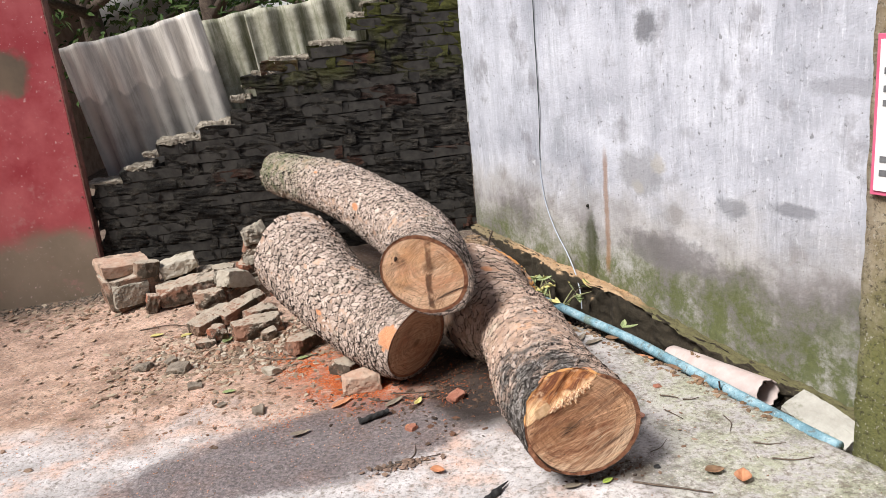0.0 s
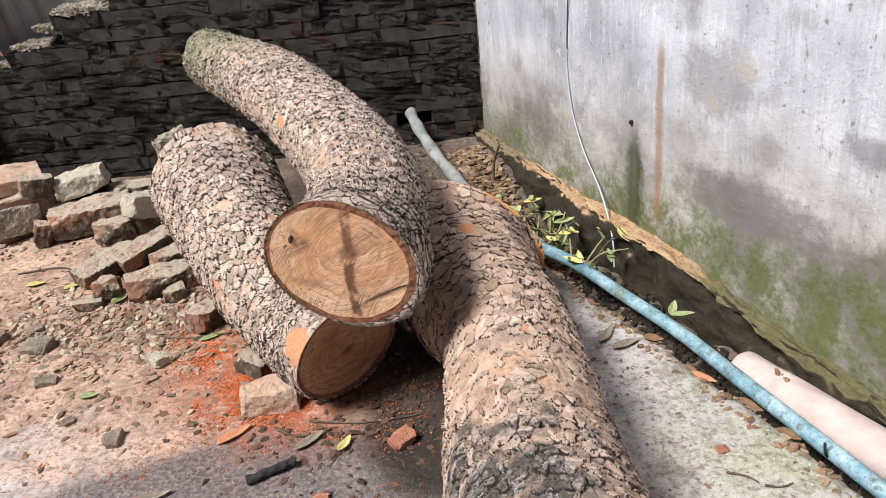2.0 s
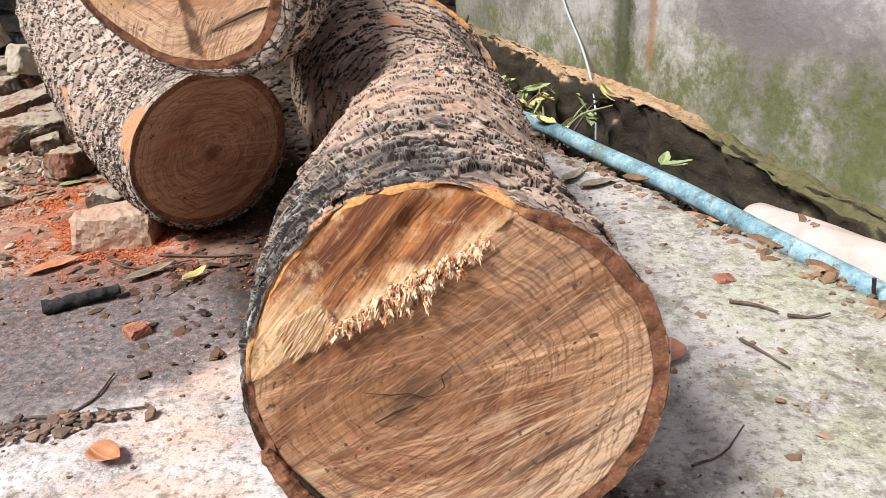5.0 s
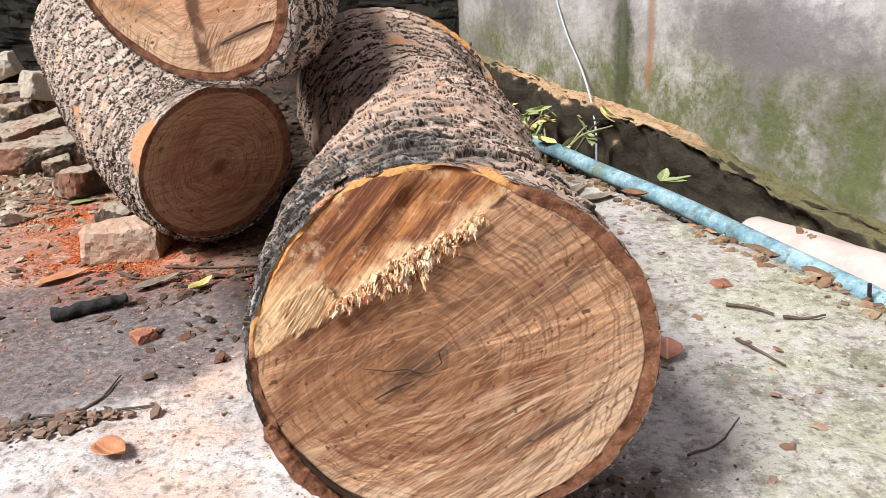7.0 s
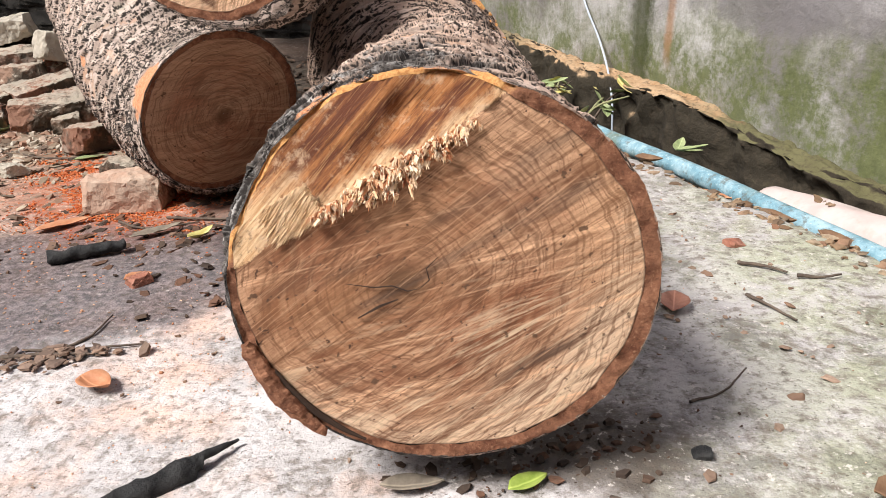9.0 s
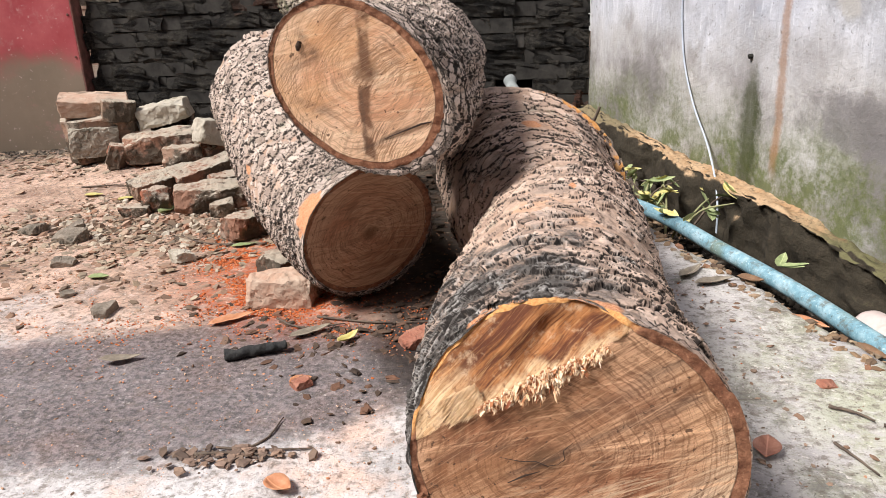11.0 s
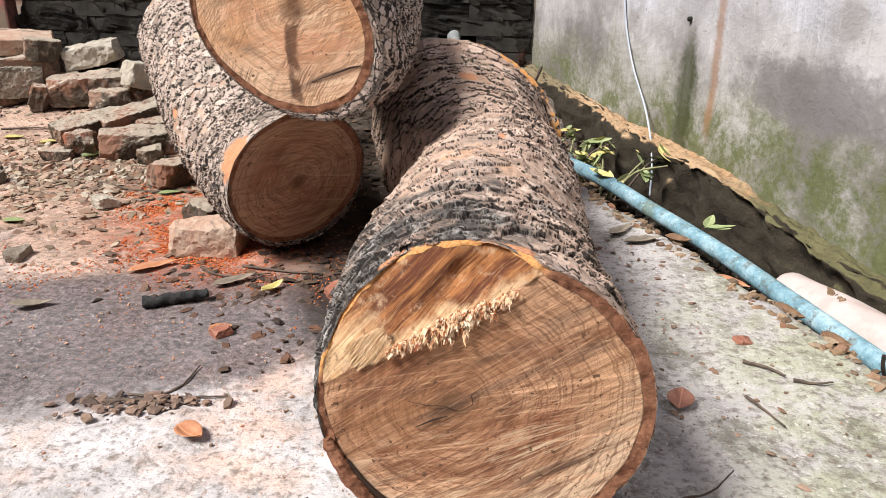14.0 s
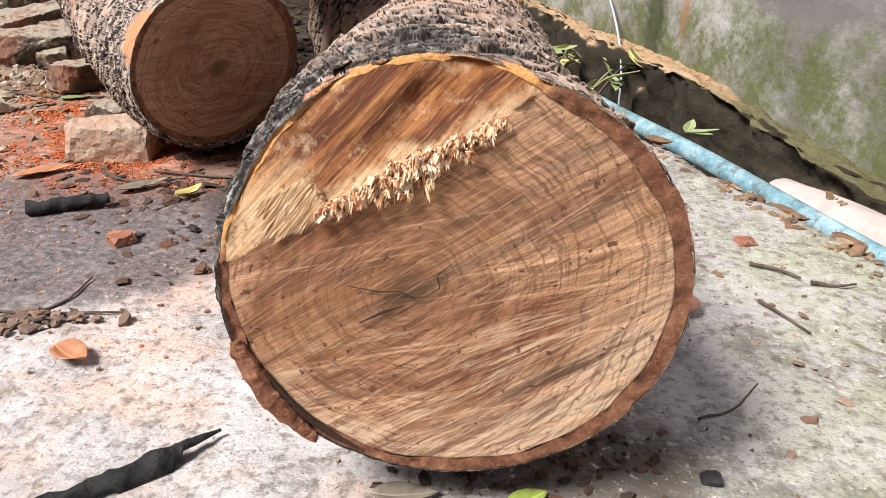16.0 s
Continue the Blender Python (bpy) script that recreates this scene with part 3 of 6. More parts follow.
M_MSHEET = mat_mossy_sheet()
M_DUSTY = mat_plain("dusty_pink_brick", (0.44, 0.27, 0.19), (0.52, 0.40, 0.31), 16, 0.95, (0.20, 0.15, 0.11), bump=0.8)
M_STONE = mat_plain("brown_stone", (0.16, 0.13, 0.10), (0.30, 0.25, 0.20), 30, 0.95, (0.07, 0.06, 0.045), bump=0.8)
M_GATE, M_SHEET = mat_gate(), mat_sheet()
M_FACE3 = mat_wood("sawn_wood", (0.62, 0.37, 0.22), (0.26, 0.105, 0.05), (0.30, 0.105, 0.05), (-0.032, 0.001), 30, 0.75, 0.0, (-0.3, 0.35, 0.25), (0.70, 0.50, 0.34), (0.20, 0.03),
    ((-0.075, -0.026, 0.045, 0.040, 0.006, 0.85), (0.030, -0.098, 0.120, -0.045, 0.008, 0.8), (0.055, 0.090, 0.150, 0.135, 0.010, 0.75), (0.020, 0.028, 0.150, 0.090, 0.006, 0.6), (-0.02, 0.045, 0.08, 0.095, 0.012, 0.45), (-0.16, -0.02, -0.05, 0.03, 0.012, 0.35), (0.05, 0.055, 0.13, 0.085, 0.008, 0.55)))
M_FACE2 = mat_wood("sawn_wood_pale", (0.84, 0.58, 0.39), (0.73, 0.40, 0.225), (0.68, 0.32, 0.185), (0.02, 0.03), 20, 0.45, 0.9, (0.22, -0.20, 0.9), None, None, ((-0.135, 0.03, -0.05, 0.075, 0.018, 0.45), (-0.01, -0.125, 0.11, -0.07, 0.006, 0.8), (-0.13, -0.02, -0.02, -0.06, 0.014, 0.4), (0.05, 0.09, 0.10, 0.04, 0.004, 0.55), (-0.10, 0.10, -0.06, 0.05, 0.010, 0.5), (0.012, -0.13, 0.004, 0.02, 0.006, 0.6)))
M_FACE1 = mat_wood("sawn_wood_brown", (0.48, 0.285, 0.175), (0.35, 0.175, 0.10), (0.37, 0.155, 0.085), (0.0, -0.01), 5, 0.5)
def mat_inner(name, notch=None):
    k = Mat(name)
    mid, fine = k.noise(40, 6, 0.7), k.noise(260, 5, 0.8)
    c = k.mix(k.ramp(mid, (0.35, 0.0), (0.65, 1.0)), (0.13, 0.045, 0.022), (0.34, 0.155, 0.085))
    c = k.mix(k.ramp(fine, (0.38, 0.45), (0.48, 0.0)), c, (0.06, 0.025, 0.014))
    c = k.mix(k.ramp(fine, (0.56, 0.0), (0.64, 0.5)), c, (0.48, 0.27, 0.16))
    if notch:
        # above the felling notch the axe has bared fresh orange wood
        x, y, z = k.xyz()
        d = k.math("SUBTRACT", k.math("ADD", k.math("MULTIPLY", x, -notch[0]), k.math("MULTIPLY", y, notch[1])), k.math("ADD", notch[2], k.math("MULTIPLY", k.math("SUBTRACT", mid, 0.5), 0.03)))
        c = k.mix(k.math("MULTIPLY", k.band(d, 0.0, 0.012), 0.95), c, k.mix(k.ramp(fine, (0.40, 0.0), (0.58, 1.0)), (0.50, 0.20, 0.06), (0.72, 0.40, 0.15)))
    k.bump(fine, 0.7, 0.003), k.bump(mid, 0.5, 0.005)
    return k.done(c, 0.85)


NOTCH = (0.488, 0.873, 0.100, 0.85)   # chord of the felling notch on the big log's face: normal, offset, slope
M_INNER, M_INNER_NOTCH = mat_inner("inner_bark"), mat_inner("inner_bark_notched", NOTCH)
def mat_notch():
    k = Mat("torn_notch_wood")
    fib = k.noise(1.0, 7, 0.75, k.stretch(16, 420, 16, rz=47))
    wide = k.noise(1.0, 6, 0.7, k.stretch(7, 60, 7, rz=44, offset=(3, 1, 0)))
    mid, fine = k.noise(16, 6, 0.7), k.noise(190, 5, 0.75)
    x, y, z = k.xyz()
    wob = k.math("MULTIPLY", k.math("SUBTRACT", mid, 0.5), 0.05)
    d = k.math("ADD", k.math("SUBTRACT", k.math("ADD", k.math("MULTIPLY", x, -0.488), k.math("MULTIPLY", y, 0.873)), 0.100), wob)
    s = k.math("ADD", k.math("ADD", k.math("MULTIPLY", x, 0.873), k.math("MULTIPLY", y, 0.488)), k.math("MULTIPLY", wob, 1.6))
    c = k.mix(k.ramp(wide, (0.42, 0.0), (0.58, 1.0)), (0.13, 0.040, 0.017), (0.47, 0.19, 0.065))
    c = k.mix(k.ramp(fib, (0.36, 0.9), (0.48, 0.0)), c, (0.11, 0.036, 0.016))
    c = k.mix(k.ramp(fib, (0.53, 0.0), (0.62, 0.6)), c, (0.58, 0.32, 0.14))
    # pale torn fibres at the lower end and along the lip
    pale = k.math("MAXIMUM", k.math("MULTIPLY", k.math("SUBTRACT", 1.0, k.band(s, -0.098, -0.045)), k.math("SUBTRACT", 1.0, k.band(d, 0.022, 0.042))), k.math("SUBTRACT", 1.0, k.band(d, 0.0, 0.012)))
    c = k.mix(k.math("MULTIPLY", pale, 0.9), c, k.mix(k.ramp(fib, (0.38, 0.0), (0.55, 1.0)), (0.50, 0.27, 0.12), (0.80, 0.56, 0.33)))
    c = k.mix(k.ramp(k.noise(38, 6, 0.75, k.stretch(1, 1, 1, offset=(2, 6, 0))), (0.56, 0.0), (0.66, 0.75)), c, (0.60, 0.40, 0.25))
    # orange wood just under the bark
    c = k.mix(k.math("MULTIPLY", k.band(d, 0.070, 0.082), 0.85), c, (0.66, 0.36, 0.11))
    c = k.mix(k.ramp(fine, (0.36, 0.6), (0.46, 0.0)), c, (0.13, 0.05, 0.022))
    k.bump(fib, 1.0, 0.004), k.bump(wide, 0.7, 0.008), k.bump(fine, 0.6, 0.003)
    return k.done(c, 0.8)


M_NOTCH = mat_notch()
M_RAW = mat_plain("torn_wood", (0.66, 0.40, 0.18), (0.46, 0.20, 0.07), 40, 0.8, bump=0.5)
def mat_splinter():
    k = Mat("splinter_wood")
    c = k.ramp(k.island(), (0.0, (0.26, 0.075, 0.035)), (0.22, (0.50, 0.22, 0.095)), (0.45, (0.80, 0.55, 0.33)), (1.0, (0.92, 0.76, 0.56)))
    c = k.mix(k.ramp(k.noise(160, 4, 0.7), (0.38, 0.5), (0.5, 0.0)), c, (0.34, 0.12, 0.05))
    return k.done(c, 0.8)


M_SPLINT = mat_splinter()
def mat_pipe():
    k = Mat("blue_painted_pipe")
    mid, fine = k.noise(13, 7, 0.72), k.noise(120, 5, 0.75)
    c = k.ramp(mid, (0.32, (0.09, 0.17, 0.21)), (0.48, (0.17, 0.31, 0.37)), (0.66, (0.38, 0.52, 0.57)))
    c = k.mix(k.ramp(k.noise(30, 5, 0.7, k.stretch(1, 1, 1, offset=(5, 3, 1))), (0.55, 0.0), (0.64, 0.75)), c, (0.12, 0.12, 0.10))
    c = k.mix(k.ramp(k.noise(5, 4, 0.6, k.stretch(1, 1, 1, offset=(1, 3, 6))), (0.56, 0.0), (0.66, 0.6)), c, (0.17, 0.20, 0.13))
    c = k.mix(k.ramp(fine, (0.58, 0.0), (0.66, 0.7)), c, (0.60, 0.68, 0.69))
    c = k.mix(k.ramp(fine, (0.34, 0.8), (0.43, 0.0)), c, (0.07, 0.075, 0.07))
    k.bump(fine, 0.3, 0.002)
    return k.done(c, 0.5, spec=0.35)


M_PIPE = mat_pipe()
M_CLAY = mat_plain("pale_plastic", (0.48, 0.38, 0.35), (0.60, 0.51, 0.48), 12, 0.6, (0.42, 0.33, 0.27))
M_SLAB = mat_plain("mossy_concrete", (0.34, 0.32, 0.28), (0.46, 0.44, 0.39), 12, 0.9, (0.17, 0.17, 0.11), bump=0.6)
def mat_pier():
    k = Mat("mossy_render")
    x, y, z = k.xyz()
    mid, fine = k.noise(9, 7, 0.75), k.noise(48, 6, 0.8)
    c = k.mix(k.ramp(mid, (0.38, 0.0), (0.62, 1.0)), (0.28, 0.21, 0.13), (0.44, 0.37, 0.27))
    low = k.math("SUBTRACT", 1.0, k.band(k.math("ADD", z, k.math("MULTIPLY", k.math("SUBTRACT", mid, 0.5), 0.9)), 0.15, 0.75))
    c = k.mix(k.math("MULTIPLY", low, 0.85), c, k.mix(fine, (0.07, 0.085, 0.02), (0.22, 0.23, 0.07)))
    c = k.mix(k.ramp(fine, (0.38, 0.85), (0.48, 0.0)), c, (0.055, 0.045, 0.03))
    c = k.mix(k.ramp(k.noise(90, 3, 0.6), (0.62, 0.0), (0.67, 0.8)), c, (0.50, 0.46, 0.38))
    k.bump(fine, 0.9, 0.010), k.bump(mid, 0.8, 0.02)
    return k.done(c, 0.93)


M_PIER = mat_pier()
def mat_ledge():
    k = Mat("crumbling_ledge")
    mid, fine = k.noise(12, 6, 0.7), k.noise(70, 5, 0.7)
    x, y, z = k.xyz()
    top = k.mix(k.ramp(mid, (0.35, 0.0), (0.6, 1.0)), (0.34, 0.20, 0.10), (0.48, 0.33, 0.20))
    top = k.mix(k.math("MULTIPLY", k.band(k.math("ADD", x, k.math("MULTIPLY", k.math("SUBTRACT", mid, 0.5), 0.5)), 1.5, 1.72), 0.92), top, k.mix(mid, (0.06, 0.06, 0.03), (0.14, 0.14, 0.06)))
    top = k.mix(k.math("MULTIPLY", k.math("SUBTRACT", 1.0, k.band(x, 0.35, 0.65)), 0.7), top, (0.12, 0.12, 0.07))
    # soil-dark sides, deepened towards black for the shade below the overhang
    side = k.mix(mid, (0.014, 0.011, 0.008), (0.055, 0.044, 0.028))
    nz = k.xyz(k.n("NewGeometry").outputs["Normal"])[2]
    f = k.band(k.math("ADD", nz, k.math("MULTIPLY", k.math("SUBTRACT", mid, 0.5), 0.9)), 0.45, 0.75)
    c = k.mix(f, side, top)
    c = k.mix(k.ramp(fine, (0.36, 0.6), (0.5, 0.0)), c, (0.06, 0.045, 0.03))
    k.bump(fine, 0.6, 0.005), k.bump(mid, 0.8, 0.02)
    return k.done(c, 0.92)


M_LEDGE = mat_ledge()

# ---- building helpers ----
def part(name, bm, material, parent=None, label="", m=None, smooth=False):
    me = bpy.data.meshes.new(name)
    bm.to_mesh(me)
    bm.free()
    me.materials.append(material)
    if smooth:
        me.polygons.foreach_set("use_smooth", [True] * len(me.polygons))
    ob = new(name, me)
    if m is not None:
        ob.matrix_basis = m
    if parent is not None:
        ob.parent = parent
    if label:
        tagged(ob, label)
    return ob


def thing(name, label, category, m=None, group="", kind=""):
    ob = new(name)
    ob.empty_display_size = 0.05
    if m is not None:
        ob.matrix_basis = m
    return tagged(ob, label, category, group, kind)


def grid_mesh(name, co, nu, nv, material, close_u=False, smooth=True, attrs=()):
    """A sheet of nu x nv points (rows of u), from an array of places."""
    me = bpy.data.meshes.new(name)
    iu = np.arange(nu if close_u else nu - 1)
    iv = np.arange(nv - 1)
    a, b = np.meshgrid(iu, iv)
    a, b = a.ravel(), b.ravel()
    a2 = (a + 1) % nu
    quads = np.stack([b * nu + a, b * nu + a2, (b + 1) * nu + a2, (b + 1) * nu + a], 1)
    me.vertices.add(len(co))
    me.vertices.foreach_set("co", np.asarray(co, np.float32).ravel())
    me.loops.add(quads.size)
    me.loops.foreach_set("vertex_index", quads.ravel().astype(np.int32))
    me.polygons.add(len(quads))
    me.polygons.foreach_set("loop_start", np.arange(0, quads.size, 4, dtype=np.int32))
    me.polygons.foreach_set("use_smooth", np.full(len(quads), smooth))
    for key, values in attrs:
        me.attributes.new(key, "FLOAT", "POINT").data.foreach_set("value", np.asarray(values, np.float32))
    me.update(calc_edges=True)
    me.materials.append(material)
    return me


def box(bm, x0, x1, y0, y1, z0, z1, jitter=0.0, bevel=0.0, rng=random):
    vs = [bm.verts.new((x + rng.uniform(-jitter, jitter), y + rng.uniform(-jitter, jitter), z + rng.uniform(-jitter, jitter)))
          for x in (x0, x1) for y in (y0, y1) for z in (z0, z1)]
    fs = [bm.faces.new([vs[i] for i in q]) for q in ((0, 1, 3, 2), (4, 6, 7, 5), (0, 4, 5, 1), (2, 3, 7, 6), (0, 2, 6, 4), (1, 5, 7, 3))]
    if bevel:
        bmesh.ops.bevel(bm, geom=list({e for f in fs for e in f.edges}), offset=bevel, segments=1, affect="EDGES")
    return vs


def lumpy(sx, sy, sz, seed, rough=0.12, cuts=5, bevel=0.2, chips=5):
    """A worn, chipped block: a box with its corners broken off, cut fine and roughened."""
    rng = random.Random(seed)
    bm = bmesh.new()
    bmesh.ops.create_cube(bm, size=1)
    for v in bm.verts:
        v.co = Vector((v.co.x * sx * rng.uniform(0.9, 1.0), v.co.y * sy * rng.uniform(0.88, 1.0), v.co.z * sz * rng.uniform(0.88, 1.0)))
    for i in range(chips):
        d = Vector((rng.choice((-1, 1)) * rng.uniform(0.3, 1) / sx, rng.choice((-1, 1)) * rng.uniform(0.3, 1) / sy, rng.choice((-0.4, 1, 1)) * rng.uniform(0.0, 1) / sz)).normalized()
        reach = max(v.co.dot(d) for v in bm.verts)
        o = d * (reach - rng.uniform(0.08, 0.30) * min(sx, sy, sz))
        r = bmesh.ops.bisect_plane(bm, geom=bm.verts[:] + bm.edges[:] + bm.faces[:], plane_co=o, plane_no=d, clear_outer=True)
        edges = [e for e in r["geom_cut"] if isinstance(e, bmesh.types.BMEdge)]
        if edges:
            bmesh.ops.edgeloop_fill(bm, edges=edges)
    bmesh.ops.bevel(bm, geom=list(bm.edges), offset=0.03 * min(sx, sy, sz), segments=1, affect="EDGES")
    bmesh.ops.triangulate(bm, faces=bm.faces[:])
    lim = max(0.17 * min(sx, sy, sz), 0.005)
    for i in range(4):
        long = [e for e in bm.edges if e.calc_length() > lim]
        if not long or len(bm.verts) > 1800:
            break
        bmesh.ops.subdivide_edges(bm, edges=long, cuts=1)
        bmesh.ops.triangulate(bm, faces=bm.faces[:])
    s = min(sx, sy, sz)
    for v in bm.verts:
        p = v.co + Vector((seed * 3.1, seed * 1.7, 0))
        v.co += noise.noise_vector(p * 0.9 / s) * s * rough * 0.55 + noise.noise_vector(p * 4.0 / s) * s * rough * 0.5 + noise.noise_vector(p * 9.0 / s) * s * rough * 0.3
    return bm


def tube(bm, pts, radii, seg=8, caps=True):
    """A round rod through the points."""
    pts = [Vector(p) for p in pts]
    rings = []
    up = Vector((0.3, 0.2, 1)).normalized()
    for i, p in enumerate(pts):
        d = (pts[min(i + 1, len(pts) - 1)] - pts[max(i - 1, 0)]).normalized()
        s = d.cross(up)
        if s.length < 0.1:
            s = d.cross(Vector((1, 0, 0)))
        s.normalize()
        w = s.cross(d)
        r = radii[i] if hasattr(radii, "__len__") else radii
        rings.append([bm.verts.new(p + s * (r * math.cos(a)) + w * (r * math.sin(a))) for a in (2 * math.pi * j / seg for j in range(seg))])
    for a, b in zip(rings, rings[1:]):
        for j in range(seg):
            bm.faces.new((a[j], a[(j + 1) % seg], b[(j + 1) % seg], b[j]))
    if caps:
        bm.faces.new(rings[0][::-1]), bm.faces.new(rings[-1])
    return rings


def smooth01(v, lo, hi):
    u = np.clip((v - lo) / (hi - lo), 0, 1)
    return u * u * (3 - 2 * u)


def vnoise(x, y, seed=0):
    """Smooth value noise on arrays, about -1 to 1."""
    xi, yi = np.floor(x).astype(np.int64), np.floor(y).astype(np.int64)
    fx, fy = x - xi, y - yi
    fx, fy = fx * fx * (3 - 2 * fx), fy * fy * (3 - 2 * fy)

    def h(a, b):
        n = (a * 374761393 + b * 668265263 + seed * 974634777) & 0x7FFFFFFF
        n = ((n ^ (n >> 13)) * 1274126177) & 0x7FFFFFFF
        return ((n ^ (n >> 16)) & 0xFFFF) / 32767.5 - 1
    return (h(xi, yi) * (1 - fx) + h(xi + 1, yi) * fx) * (1 - fy) + (h(xi, yi + 1) * (1 - fx) + h(xi + 1, yi + 1) * fx) * fy


# ---- plan: the two walls meet at CORNER ----
CORNER = np.array([0.10, 4.923])
WD, WN = np.array([0.4568, -0.8896]), np.array([-0.8896, -0.4568])     # whitewashed wall: along it, out of it
BD, BN = np.array([-0.9907, -0.1360]), np.array([0.1360, -0.9907])     # brick wall: along it, out of it
WALL_M = Matrix(((WD[0], -WN[0], 0, CORNER[0]), (WD[1], -WN[1], 0, CORNER[1]), (0, 0, 1, 0), (0, 0, 0, 1)))
BRICK_M = Matrix(((BD[0], BN[0], 0, CORNER[0]), (BD[1], BN[1], 0, CORNER[1]), (0, 0, 1, 0), (0, 0, 0, 1)))


def by_wall(s, d, z=0.0):
    p = CORNER + WD * s + WN * d
    return Vector((p[0], p[1], z))


def by_brick(s, d, z=0.0):
    p = CORNER + BD * s + BN * d
    return Vector((p[0], p[1], z))


def height(x, y):
    """The ground's height: nearly level, banked up against the walls, with a ditch along the whitewashed one."""
    x, y = np.asarray(x, float), np.asarray(y, float)
    sw, dw = (x - CORNER[0]) * WD[0] + (y - CORNER[1]) * WD[1], (x - CORNER[0]) * WN[0] + (y - CORNER[1]) * WN[1]
    sb, db = (x - CORNER[0]) * BD[0] + (y - CORNER[1]) * BD[1], (x - CORNER[0]) * BN[0] + (y - CORNER[1]) * BN[1]
    h = 0.03 * smooth01(x, -0.1, 0.5)
    near = (np.abs(sb) < 6) & (db > -0.5)
    h = h + 0.10 * np.exp(-(np.clip(db, 0, 9) / 0.55) ** 2) * smooth01(-sb, -2.6, -1.9) * near
    h = h + 0.012 * vnoise(x * 2.1, y * 2.1, 3) * smooth01(y, 2.4, 3.2) * smooth01(-y, -7, -6)
    ditch = (1 - smooth01(dw + 0.03 * vnoise(sw * 6, dw * 6, 6), 0.27, 0.40)) * smooth01(sw, 0.25, 0.8) * (dw > -0.3)
    h = h - ditch * (0.160 + 0.035 * vnoise(sw * 9, dw * 11, 5))
    return h


def gz(x, y):
    return float(height(x, y))

# ---- ground ----
def build_ground():
    def axis(lo, hi, step, far):
        mid = np.arange(lo, hi + step / 2, step)
        out = np.geomspace(step * 2, far, 26)
        return np.concatenate([(lo - out)[::-1], mid, hi + out])
    xs, ys = axis(-3.2, 1.6, 0.02, 600), axis(1.0, 5.2, 0.02, 600)
    X, Y = np.meshgrid(xs, ys)
    x, y = X.ravel(), Y.ravel()
    inner = (x > -3.2) & (x < 1.6) & (y > 1.0) & (y < 5.2)
    z = height(x, y) + np.where(inner, 0.0035 * vnoise(x * 16, y * 16, 8) + 0.002 * vnoise(x * 41, y * 41, 9), 0)
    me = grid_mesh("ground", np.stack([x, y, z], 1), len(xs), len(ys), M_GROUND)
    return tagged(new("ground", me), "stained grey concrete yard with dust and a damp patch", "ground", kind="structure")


build_ground()


# ---- walls ----
def build_plaster_wall():
    nx, nz = 150, 110
    xs, zs = np.linspace(0.0, 6.0, nx), np.linspace(-0.3, 3.2, nz)
    X, Z = np.meshgrid(xs, zs)
    x, z = X.ravel(), Z.ravel()
    y = 0.006 * vnoise(x * 3, z * 3, 1) + 0.003 * vnoise(x * 11, z * 11, 2)
    front = np.stack([x, y, z], 1)
    me = grid_mesh("wall_right", front, nx, nz, M_PLASTER)
    bm = bmesh.new()
    bm.from_mesh(me)
    box(bm, 0.0, 6.0, 0.02, 0.24, -0.3, 3.2)
    bm.to_mesh(me)
    bm.free()
    ob = new("wall_right", me)
    ob.matrix_basis = WALL_M
    # no opening is cut: a black plug stands for the shaded hole
    hole = bmesh.new()
    tube(hole, [(1.198, -0.010, 0.455), (1.198, 0.030, 0.458)], 0.007, 12)
    part("drain_hole", hole, mat_plain("drain_black", (0.012, 0.012, 0.010), (0.03, 0.028, 0.022), 60, 0.9), ob, "small black mouth of a drain", smooth=True)
    return tagged(ob, "weathered whitewashed plaster wall with grey stains and moss", "wall", kind="structure")


build_plaster_wall()


def brick_top(s):
    """Height of the broken top of the brick wall at s metres from the corner."""
    steps = ((0.0, 2.3), (0.30, 1.9), (0.52, 1.59), (0.58, 1.47), (0.635, 1.38), (0.70, 1.36), (0.91, 1.32), (1.15, 1.26), (1.20, 1.20), (1.27, 1.14), (1.33, 1.07), (1.38, 0.99), (1.50, 0.97), (1.64, 0.92), (1.82, 0.87), (1.86, 0.83), (1.92, 0.80), (1.97, 0.765), (2.05, 0.74), (2.10, 0.685))
    z = steps[0][1]
    for a, b in steps:
        if s >= a:
            z = b
    return z


